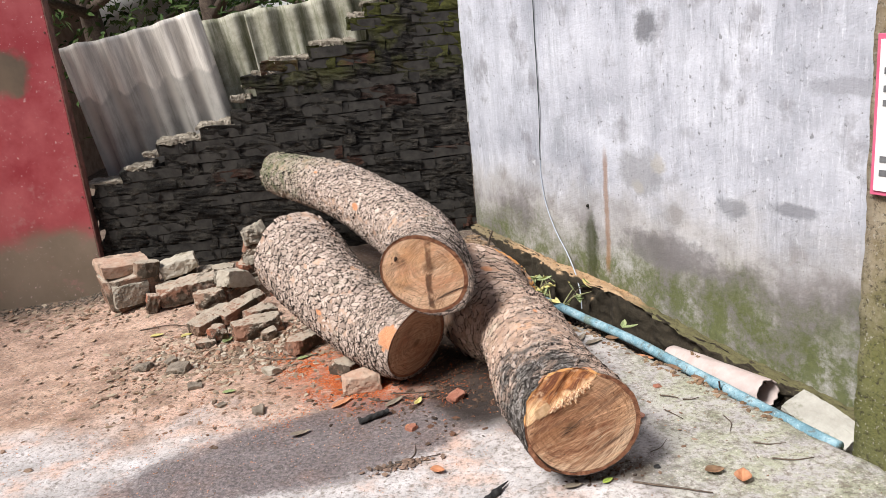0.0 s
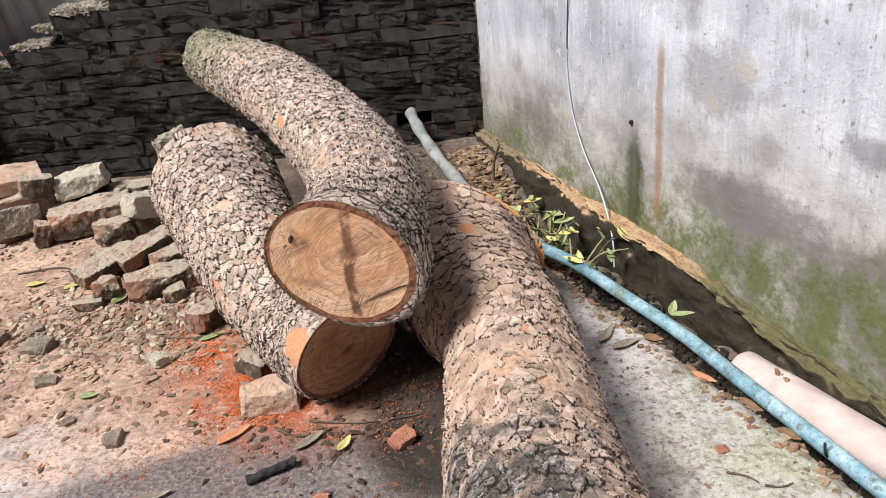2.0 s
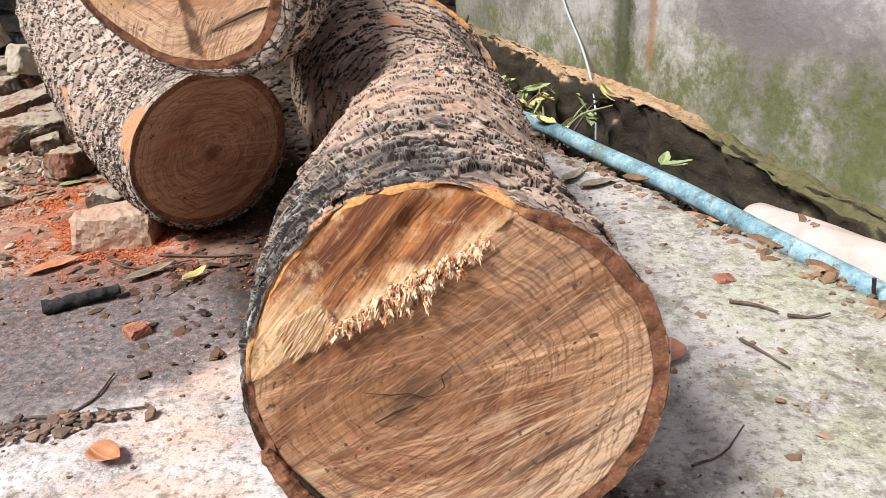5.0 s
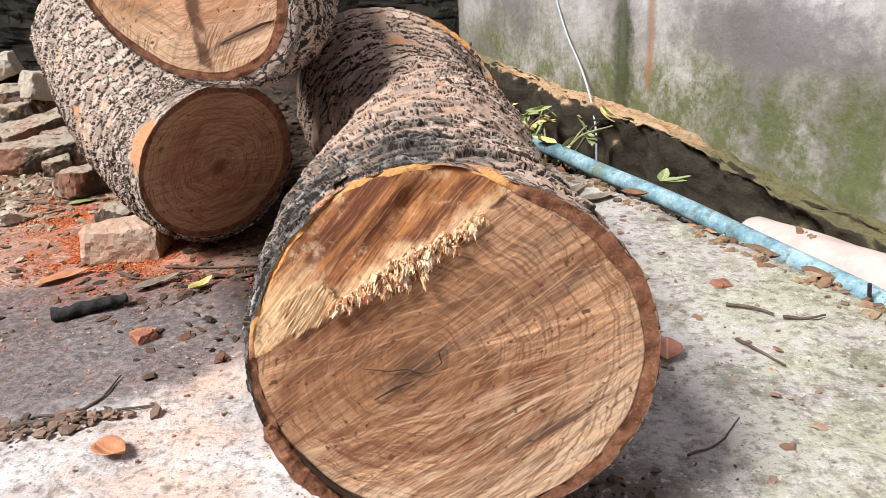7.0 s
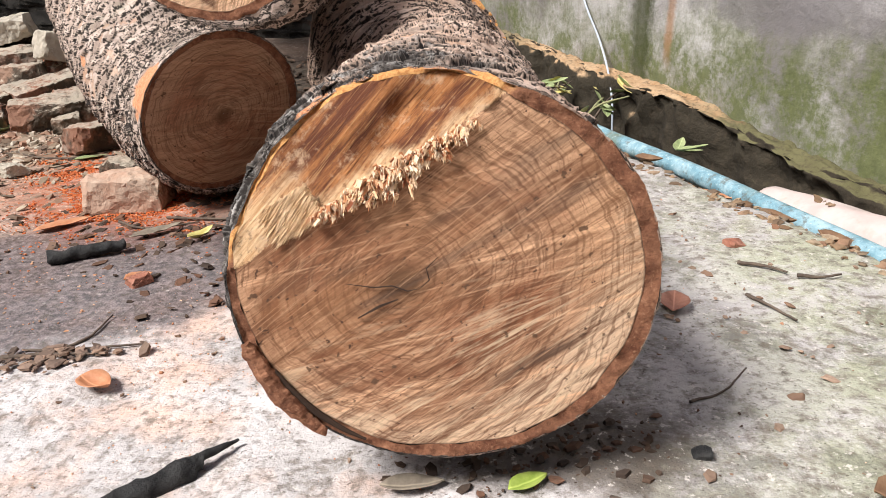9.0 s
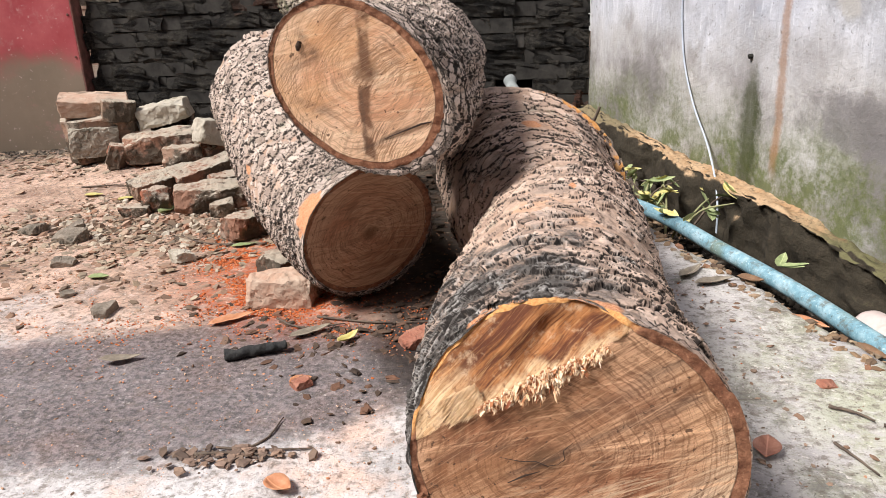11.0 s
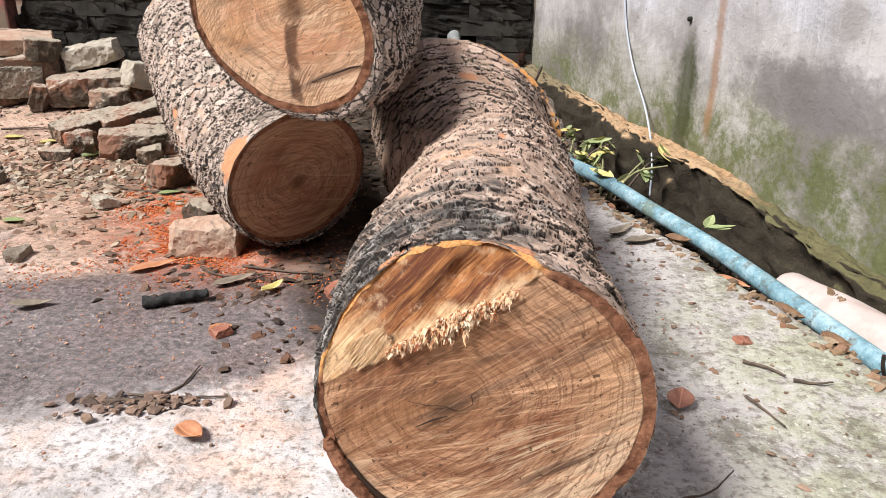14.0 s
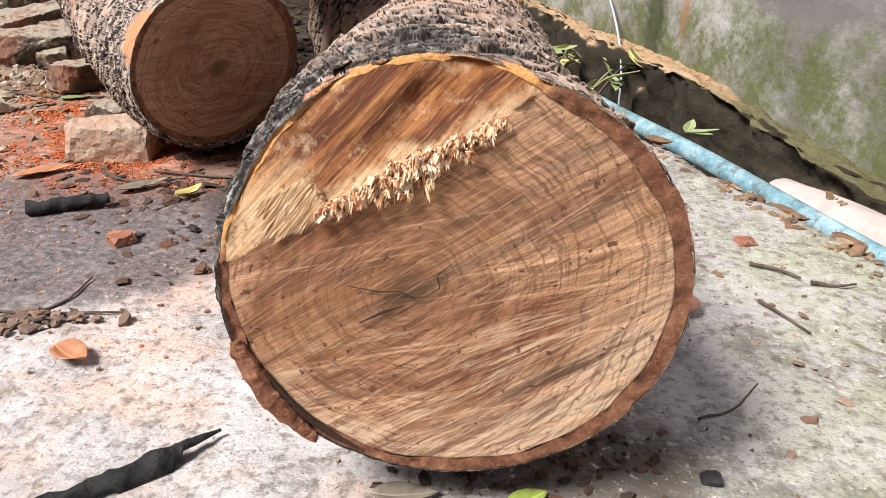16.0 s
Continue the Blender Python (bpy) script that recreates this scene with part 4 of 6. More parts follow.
def build_brick_wall():
    rng = random.Random(4)
    wall = thing("wall_brick", "broken blackened brick wall stepping down, mossy in places", "wall", BRICK_M, kind="structure")
    course, length, joint = 0.068, 0.235, -0.003
    core = bmesh.new()
    n = int(2.3 / course)
    bricks = []
    for i in range(n):
        z0 = i * course
        s = -0.1 - (0.115 if i % 2 else 0.0) - rng.uniform(0, 0.03)
        end = 0.0
        while s < 2.33:
            ln = length * rng.uniform(0.9, 1.06)
            a, b = max(s, 0.003), min(s + ln, 2.335 + rng.uniform(-0.02, 0.0))
            if b - a > 0.03 and brick_top((a + b) / 2) >= z0 + course * 0.6:
                # a brick is missing where the pipe comes through
                pieces = ((a, min(b, 0.25)), (max(a, 0.42), b)) if i == 3 else ((a, b),)
                bricks += [(p, q, z0) for p, q in pieces if q - p > 0.03]
                end = b
            s += ln + joint
        if end > 0.05:
            s = 0.001
            while s < end - 0.03:
                e = min(s + rng.uniform(0.06, 0.30), end - 0.02)
                if i == 3 and s < 0.42:
                    e = min(e, 0.25) if s < 0.25 else 0.42
                deep = 0.15 if i == 3 and 0.24 < s < 0.42 else rng.choice((0.000, 0.001, 0.003, 0.006, 0.012))
                box(core, s, e, -0.20, -deep, z0 - 0.004, z0 + course - 0.012, 0.003)
                s = e
    part("mortar", core, M_MORTAR, wall)
    shared = []
    for k in range(12):
        bm = bmesh.new()
        bmesh.ops.create_cube(bm, size=1)
        bmesh.ops.subdivide_edges(bm, edges=bm.edges[:], cuts=4, use_grid_fill=True)
        for v in bm.verts:
            p = Vector((v.co.x * 3.4, v.co.y * 3.0, v.co.z)) + Vector((k * 7.3, k * 3.1, 0))
            q = noise.noise_vector(p * 0.8)
            w = noise.noise_vector(p * 2.3)
            e = noise.noise_vector(p * 5.1)
            v.co += Vector((q.x * 0.05 + w.x * 0.03, q.y * 0.07 + w.y * 0.05 + e.y * 0.04, q.z * 0.20 + w.z * 0.12))
        me = bpy.data.meshes.new("brick")
        bm.to_mesh(me)
        bm.free()
        me.materials.append(M_BDARK)
        shared.append(me)
    for a, b, z0 in bricks:
        ob = new("brick", rng.choice(shared))
        ob.parent = wall
        proud = rng.uniform(-0.007, 0.004)
        ob.matrix_basis = pose((a + b) / 2, -0.11 + proud, z0 + course / 2, rng.uniform(-1, 1), rng.uniform(-1.4, 1.4), rng.uniform(-1, 1)) @ Matrix.Diagonal((b - a, 0.22, course - joint + rng.uniform(-0.003, 0.004), 1))
    # pale crumbs of old mortar and render left on the broken steps
    s = 0.50
    while s < 2.33:
        w = rng.uniform(0.025, 0.07)
        z = brick_top(s)
        z = math.floor(z / course + 0.4) * course
        part("mortar_lump", lumpy(w * 1.5, rng.uniform(0.17, 0.215), rng.uniform(0.014, 0.034), int(s * 100), 0.6, chips=6), M_CRUST, wall, m=pose(s, -0.10, z + 0.006, rng.uniform(-6, 6), rng.uniform(-8, 8), 0))
        s += w * rng.uniform(0.6, 0.9)
    return wall


def corrugated(name, label, m, width, tall, pitch, seed, material=None):
    nx, nz = int(width / 0.008), 30
    xs, zs = np.linspace(0, width, nx), np.linspace(0, tall, nz)
    X, Z = np.meshgrid(xs, zs)
    x, z = X.ravel(), Z.ravel()
    wob = 0.006 * vnoise(x * 4, z * 3, seed)
    z = z + 0.012 * vnoise(x * 9, x * 0 + seed, seed) * (z > tall * 0.96)
    y = 0.030 * np.sin(2 * np.pi * x / pitch) + wob
    me = grid_mesh(name, np.stack([x, y, z], 1), nx, nz, material or M_SHEET)
    ob = new(name, me)
    ob.matrix_basis = m
    sol = ob.modifiers.new("thickness", "SOLIDIFY")
    sol.thickness = 0.008
    return tagged(ob, label, "roof sheet", "corrugated sheets leaning behind the wall")


def build_gate():
    g = thing("gate", "faded red painted sheet-metal gate, bare and dirty below", "gate", BRICK_M)
    bm = bmesh.new()
    box(bm, 2.345, 4.8, 0.0, 0.045, -0.04, 2.3, 0, 0.004)
    panel = part("panel", bm, M_GATE, g)
    rim = mat_plain("rusty_edge", (0.10, 0.05, 0.04), (0.24, 0.10, 0.08), 20, 0.7)
    bm = bmesh.new()
    box(bm, 2.334, 2.3445, -0.03, 0.052, -0.04, 2.3, 0, 0.003)
    part("edge_strip", bm, rim, g, "dark rusty edge strip")
    for i in range(11):
        bm = bmesh.new()
        bmesh.ops.create_uvsphere(bm, u_segments=8, v_segments=6, radius=0.006)
        part("rivet", bm, rim, panel, m=pose(2.365, 0.047, 0.25 + 0.19 * i) @ Matrix.Diagonal((1, 0.5, 1, 1)), smooth=True)
    return g


build_gate()


def build_pier():
    bm = bmesh.new()
    bmesh.ops.create_cube(bm, size=1)
    for v in bm.verts:
        v.co = Vector((2.85 + (v.co.x + 0.5) * 0.36, -0.21 * (0.5 - v.co.y), -0.2 + (v.co.z + 0.5) * 3.3))
    bmesh.ops.subdivide_edges(bm, edges=[e for e in bm.edges if abs(e.verts[0].co.z - e.verts[1].co.z) > 1], cuts=110)
    bmesh.ops.subdivide_edges(bm, edges=[e for e in bm.edges if e.calc_length() > 0.2], cuts=9, use_grid_fill=True)
    for v in bm.verts:
        v.co += noise.noise_vector(v.co * 9) * 0.010 + noise.noise_vector(v.co * 31) * 0.005
    p = thing("pillar", "rough rendered pillar with moss at its foot", "pillar", WALL_M, kind="structure")
    part("shaft", bm, M_PIER, p, smooth=True)
    return p


build_pier()

def build_unseen_walls():
    """Unseen plain walls, added behind and beside the camera to block low sky light."""
    grey = mat_plain("grey_render", (0.26, 0.25, 0.23), (0.38, 0.36, 0.33), 3, 0.92, (0.18, 0.17, 0.15))
    for name, x0, x1, y0, y1 in (("wall_back", -4.9, 3.6, -2.9, -2.7), ("wall_left", -4.9, -4.7, -2.7, 4.2)):
        bm = bmesh.new()
        box(bm, x0, x1, y0, y1, -0.1, 3.2, 0, 0.01)
        tagged(part(name, bm, grey), "unseen plain grey wall added to block low sky light", "wall", kind="structure")


build_unseen_walls()

# ---- logs ----
def cells(u, v, width, rng, n_u, n_v):
    """Plates of bark on a sheet that closes in u (0..n_u cells): nearest and second distances, and the plate's number."""
    jit = rng.random((n_u, n_v + 3, 2)) * 0.9 + 0.05
    rid = rng.random((n_u, n_v + 3))
    cu, cv = np.floor(u).astype(int), np.floor(v).astype(int)
    best = np.full(u.shape, 9.0)
    second = np.full(u.shape, 9.0)
    who = np.zeros(u.shape)
    du_b, dv_b = np.zeros(u.shape), np.zeros(u.shape)
    for i in (-1, 0, 1):
        for j in (-1, 0, 1):
            a, b = (cu + i) % n_u, np.clip(cv + j + 1, 0, n_v + 2)
            du = cu + i + jit[a, b, 0] - u
            dv = cv + j + jit[a, b, 1] - v
            d = np.hypot(du, dv)
            closer = d < best
            second = np.where(closer, best, np.minimum(second, d))
            who = np.where(closer, rid[a, b], who)
            du_b, dv_b = np.where(closer, du, du_b), np.where(closer, dv, dv_b)
            best = np.where(closer, d, best)
    return best, second, who, du_b, dv_b


def catmull(pts, n):
    pts = np.array(pts, float)
    p = np.vstack([2 * pts[0] - pts[1], pts, 2 * pts[-1] - pts[-2]])
    t = np.linspace(0, len(pts) - 1, n)
    i = np.minimum(t.astype(int), len(pts) - 2)
    f = (t - i)[:, None]
    a, b, c, d = p[i], p[i + 1], p[i + 2], p[i + 3]
    return 0.5 * (2 * b + (c - a) * f + (2 * a - 5 * b + 4 * c - d) * f ** 2 + (3 * b - a - 3 * c + d) * f ** 3)


def build_log(label, path, front_n, back_n, face_mat, seed, nu, nv, plate=0.034, relief=0.0074, raw_at=(), notch=None, ring=0.013, back_mat=None, lumps=0.035, dense=0.8, bark_mat=None, oval=(0.0, 0.0), ahead=0.05):
    """A felled log: bark with raised plates along a bent, tapering core, and a sawn face at either end.
    path: rows of x, y, z, radius from the near face to the far one."""
    rng = np.random.default_rng(seed)
    log = thing("log", label, "log", group="felled logs in a heap")
    # the tube starts a little in front of the sawn face, which then trims it
    p0, p1 = np.array(path[0]), np.array(path[1])
    lead = (p1 - p0) / np.linalg.norm((p1 - p0)[:3]) * ahead
    lead[3] = 0
    core = catmull([tuple(p0 - lead)] + list(path), nv)
    C, Rr = core[:, :3], core[:, 3]
    ends = (p0[:3], C[-1])
    T = np.gradient(C, axis=0)
    T /= np.linalg.norm(T, axis=1)[:, None]
    S = np.cross(T, (0, 0, 1))
    S /= np.linalg.norm(S, axis=1)[:, None]
    Wv = np.cross(S, T)
    run = np.concatenate([[0], np.cumsum(np.linalg.norm(np.diff(C, axis=0), axis=1))])
    run = run - run[np.argmin(np.linalg.norm(C - p0[:3], axis=1))]
    ang = np.linspace(0, 2 * np.pi, nu, endpoint=False)
    A, L = np.meshgrid(ang, run)
    n_u = int(2 * np.pi * Rr.mean() / (plate * 0.72))
    n_v = int((run[-1] - run[0]) / plate) + 2
    u, v = A / (2 * np.pi) * n_u, (L - run[0]) / plate
    wu = u + 0.38 * vnoise(u * 0.8, v * 0.8, seed) + 0.11 * vnoise(u * 3.1, v * 3.1, seed + 8) + 0.035 * vnoise(u * 9, v * 9, seed + 10)
    wv = v + 0.38 * vnoise(u * 0.8 + 40, v * 0.8, seed + 1) + 0.11 * vnoise(u * 3.3, v * 2.9, seed + 9) + 0.035 * vnoise(u * 9 + 50, v * 9, seed + 11)
    seam = (1 - smooth01(A, 0, 0.12)) + smooth01(A, 2 * np.pi - 0.12, 2 * np.pi)
    wu, wv = wu * (1 - seam) + u * seam, wv * (1 - seam) + v * seam
    # two layers of loose flakes over a smooth skin; their near edges stand off and cast thin shadows
    clump = 0.5 + 0.5 * vnoise(np.cos(A) * 2.2 + L * 3.1, np.sin(A) * 2.2 + L * 2.3, seed + 12)
    thick = (1 - smooth01(L, 0.12, 0.45)) * 0.35
    rise, under, lift_, tone = np.zeros(A.shape), np.zeros(A.shape), np.zeros(A.shape), np.zeros(A.shape)
    for scale, share, high, off in ((0.8, dense, 0.70, 0), (1.35, dense * 0.55, 0.50, 5)):
        nu2 = int(round(n_u * scale))
        f1, f2, who, du, dv = cells((wu * nu2 / n_u + off) % nu2, wv * scale + 0.37 * off, plate, rng, nu2, int(n_v * scale) + 4)
        here = ((who * 13.7 + off * 0.31) % 1) < share * (0.55 + 0.9 * clump) + thick
        gap = f2 - f1
        edge = smooth01(gap, 0.015, 0.07) * here * (1 - seam * 0.8)
        stand = np.clip(0.55 + 0.85 * dv, 0.12, 1.25)
        rise = rise + high * edge * stand * (0.55 + 0.45 * ((who * 7.3) % 1))
        # mask for crack colour and painted shade, strongest at the flakes' near edges
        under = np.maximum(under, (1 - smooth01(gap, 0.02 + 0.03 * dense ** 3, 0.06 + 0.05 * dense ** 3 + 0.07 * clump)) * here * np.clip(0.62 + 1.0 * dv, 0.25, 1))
        tone = np.where(edge > 0.4, who, tone)
        lift_ = np.maximum(lift_, edge)
    xx, yy = np.cos(A) * 1.7, np.sin(A) * 1.7
    big = vnoise(xx + 9 + L * 2.2, yy + 5 + L * 1.1, seed + 2) * lumps + vnoise(xx * 2.3 + L * 5, yy * 2.3, seed + 3) * lumps * 0.4
    fine = (0.05 * vnoise(u * 6, v * 6, seed + 4) + 0.12 * vnoise(u * 1.9, v * 1.9, seed + 5)) * (1 - seam)
    raw = np.zeros(A.shape)
    for a0, l0, wa, wl in raw_at:
        da = np.abs((A - a0 + np.pi) % (2 * np.pi) - np.pi)
        raw = np.maximum(raw, np.clip(1.7 - np.hypot(da / wa, (L - l0) / wl) * 1.2 + 0.3 * vnoise(u * 1.4, v * 1.4, seed + 6), 0, 1))
    rise = rise * (1 - 0.85 * raw) + 0.2 * raw
    rise = rise * (0.18 + 0.82 * smooth01(L, 0.004, 0.05))
    # the section is a little oval towards the sawn end
    big = big * smooth01(L, 0.0, 0.25) + (oval[0] * np.cos(2 * A) + oval[1] * np.sin(2 * A)) * (1 - smooth01(L, 0.1, 0.6))
    rad = Rr[:, None] * (1 + big) - relief + relief * 1.5 * (rise + fine)
    P = C[:, None, :] + S[:, None, :] * (rad * np.cos(A))[..., None] + Wv[:, None, :] * (rad * np.sin(A))[..., None]
    # trim both ends to the planes of the saw cuts
    fn, bn = Vector(front_n).normalized(), Vector(back_n).normalized()
    for end, nrm, rows in ((0, fn, range(0, nv // 3)), (-1, bn, range(nv - nv // 3, nv))):
        o = np.array(ends[end])
        nn = np.array(nrm)
        seg = P[list(rows)]
        d = (seg - o) @ nn
        den = (T[list(rows)] @ nn)[:, None]
        shift = np.where(d > 0, -d / den, 0)
        P[list(rows)] = seg + T[list(rows)][:, None, :] * shift[..., None]
        r0 = 0 if end == 0 else nv - 1
        d0 = (P[r0] - o) @ nn
        P[r0] = P[r0] - T[r0][None] * (d0 / float(T[r0] @ nn))[:, None]
    cut = None
    if notch:
        # the felling notch: above a chord the wood is cut back into the log
        def cut(pts, o, ex, ey, nn):
            q = pts - o
            lx, ly = q @ ex, q @ ey
            d = -notch[0] * lx + notch[1] * ly - notch[2] + 0.006 * vnoise(lx * 40, ly * 40, 3)
            back = np.clip(d, 0, None) * notch[3] * (1 + 0.15 * vnoise(lx * 25, ly * 25, 2))
            depth = -(q @ nn)
            return np.maximum(back - np.clip(depth, 0, None), 0), d
    ex = Vector((0, 0, 1)).cross(fn)
    ex.normalize()
    ey = fn.cross(ex)
    o = ends[0]
    if cut:
        rows = nv // 4
        k, _ = cut(P[:rows].reshape(-1, 3), o, np.array(ex), np.array(ey), np.array(fn))
        P[:rows] -= np.array(fn) * k.reshape(rows, nu)[..., None]
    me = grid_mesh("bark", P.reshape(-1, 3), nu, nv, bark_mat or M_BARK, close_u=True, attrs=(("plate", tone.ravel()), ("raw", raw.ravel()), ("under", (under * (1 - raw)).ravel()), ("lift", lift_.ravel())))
    bark = new("bark", me)
    bark.parent = log
    for end, nrm, mt, nm in ((0, fn, face_mat, "cut_face"), (nv - 1, bn, back_mat or face_mat, "cut_face")):
        ax = Vector((0, 0, 1)).cross(nrm)
        ax.normalize()
        ay = nrm.cross(ax)
        m = Matrix(((ax.x, ay.x, nrm.x, ends[min(end, 1)][0]), (ax.y, ay.y, nrm.y, ends[min(end, 1)][1]), (ax.z, ay.z, nrm.z, ends[min(end, 1)][2]), (0, 0, 0, 1)))
        mi = np.array(m.inverted())
        rim = P[end] @ mi[:3, :3].T + mi[:3, 3]
        rr = np.linalg.norm(rim[:, :2], axis=1)
        soft = np.convolve(np.concatenate([rr[-6:], rr, rr[:6]]), np.ones(13) / 13, "valid")
        dirs = rim[:, :2] / rr[:, None]
        band = ring * (1 + 0.15 * vnoise(np.cos(ang) * 3, np.sin(ang) * 3, seed) + 0.25 * np.cos(ang))
        if cut and end == 0:
            band = band * (1 - 0.55 * smooth01(rim[:, 1] * notch[1] - rim[:, 0] * notch[0], notch[2] - 0.01, notch[2] + 0.02))
        wood = dirs * (np.minimum(soft - band, rr - 0.004))[:, None]
        def lift(q):
            z = 0.002 * vnoise(q[:, 0] * 12, q[:, 1] * 12, 5)
            if cut and end == 0:
                _, d = cut(np.c_[q, np.zeros(len(q))], np.zeros(3), np.array((1, 0, 0)), np.array((0, 1, 0)), np.array((0, 0, 1)))
                z = z - np.clip(d, 0, None) * notch[3] * (1 + 0.15 * vnoise(q[:, 0] * 25, q[:, 1] * 25, 2)) + 0.006 * vnoise(q[:, 0] * 70 + 3, q[:, 1] * 30, 7) * (d > 0)
                # scooped hollow just above the splinters
                z = z - 0.022 * np.exp(-((q[:, 0] + 0.018) / 0.040) ** 2 - ((d - 0.022) / 0.016) ** 2)
            return z
        nr = 110 if end == 0 else 16
        rows = [wood * k for k in np.linspace(1, 0.004, nr)]
        q = np.vstack(rows)
        fm = grid_mesh(nm, np.c_[q, lift(q)], nu, nr, mt, close_u=True, attrs=(("edge", np.repeat((np.arange(nr) < 1) * 1.0, nu)),))
        if cut and end == 0:
            fm.materials.append(M_NOTCH)
            _, dq = cut(np.c_[q, np.zeros(len(q))], np.zeros(3), np.array((1, 0, 0)), np.array((0, 1, 0)), np.array((0, 0, 1)))
            fm.polygons.foreach_set("material_index", (dq[:nu * (nr - 1)] > 0).astype(np.int32))
        f = new(nm, fm)
        f.matrix_basis, f.parent = m, log
        # the ring of inner bark round the wood
        ins = [wood * (1 - k) + rim[:, :2] * k for k in np.linspace(0, 1, 5)]
        q = np.vstack(ins)
        zz = lift(q) + 0.002 * vnoise(q[:, 0] * 120, q[:, 1] * 120, 6)
        zz[-nu:] = rim[:, 2]
        rm = grid_mesh("inner_bark", np.c_[q, zz], nu, 5, M_INNER_NOTCH if notch else M_INNER, close_u=True)
        r = new("inner_bark", rm)
        r.matrix_basis, r.parent = m, log
    return log, (o, ex, ey, fn)


LOG3, FR3 = build_log("large felled log with flaky bark and a splintered sawn end", [(0.300, 2.066, 0.234, 0.176), (0.238, 2.40, 0.208, 0.178), (0.194, 2.92, 0.186, 0.173), (0.104, 3.20, 0.158, 0.212), (0.025, 3.50, 0.188, 0.246)],
    (0.10, -1.0, 0.02), (0.38, 0.92, 0.06), M_FACE3, 11, 640, 860, raw_at=((1.75, 0.02, 0.50, 0.016), (1.6, 1.2, 0.10, 0.03), (1.45, 0.62, 0.05, 0.02)), notch=NOTCH, back_mat=M_RAW, dense=0.62, relief=0.0066, oval=(0.025, 0.0), ring=0.0115)
LOG1, FR1 = build_log("felled log with grey flaky bark lying under another log", [(-0.225, 2.911, 0.193, 0.160), (-0.380, 3.119, 0.172, 0.172), (-0.608, 3.408, 0.250, 0.190), (-0.844, 3.80, 0.356, 0.226)],
    (1.05, -1.0, -0.44), (-0.5, 0.85, 0.1), M_FACE1, 23, 500, 560, raw_at=((2.72, -0.015, 0.34, 0.060), (2.9, 0.5, 0.06, 0.02)), plate=0.029, dense=0.95, bark_mat=M_BARK_GREY, oval=(0.015, 0.03), ahead=0.14)
LOG2, FR2 = build_log("bent felled log resting across the other logs", [(-0.153, 2.706, 0.537, 0.157), (-0.130, 2.87, 0.512, 0.158), (-0.231, 3.378, 0.526, 0.157), (-0.596, 3.962, 0.627, 0.145), (-1.049, 4.548, 0.665, 0.127)],
    (0.115, -1.0, -0.05), (-0.7, 0.7, 0.1), M_FACE2, 37, 520, 700, raw_at=((2.75, 1.0, 0.12, 0.03), (2.3, 1.5, 0.05, 0.02)), plate=0.029, dense=0.88, bark_mat=M_BARK_GREY, oval=(0.009, -0.087), ahead=0.10)


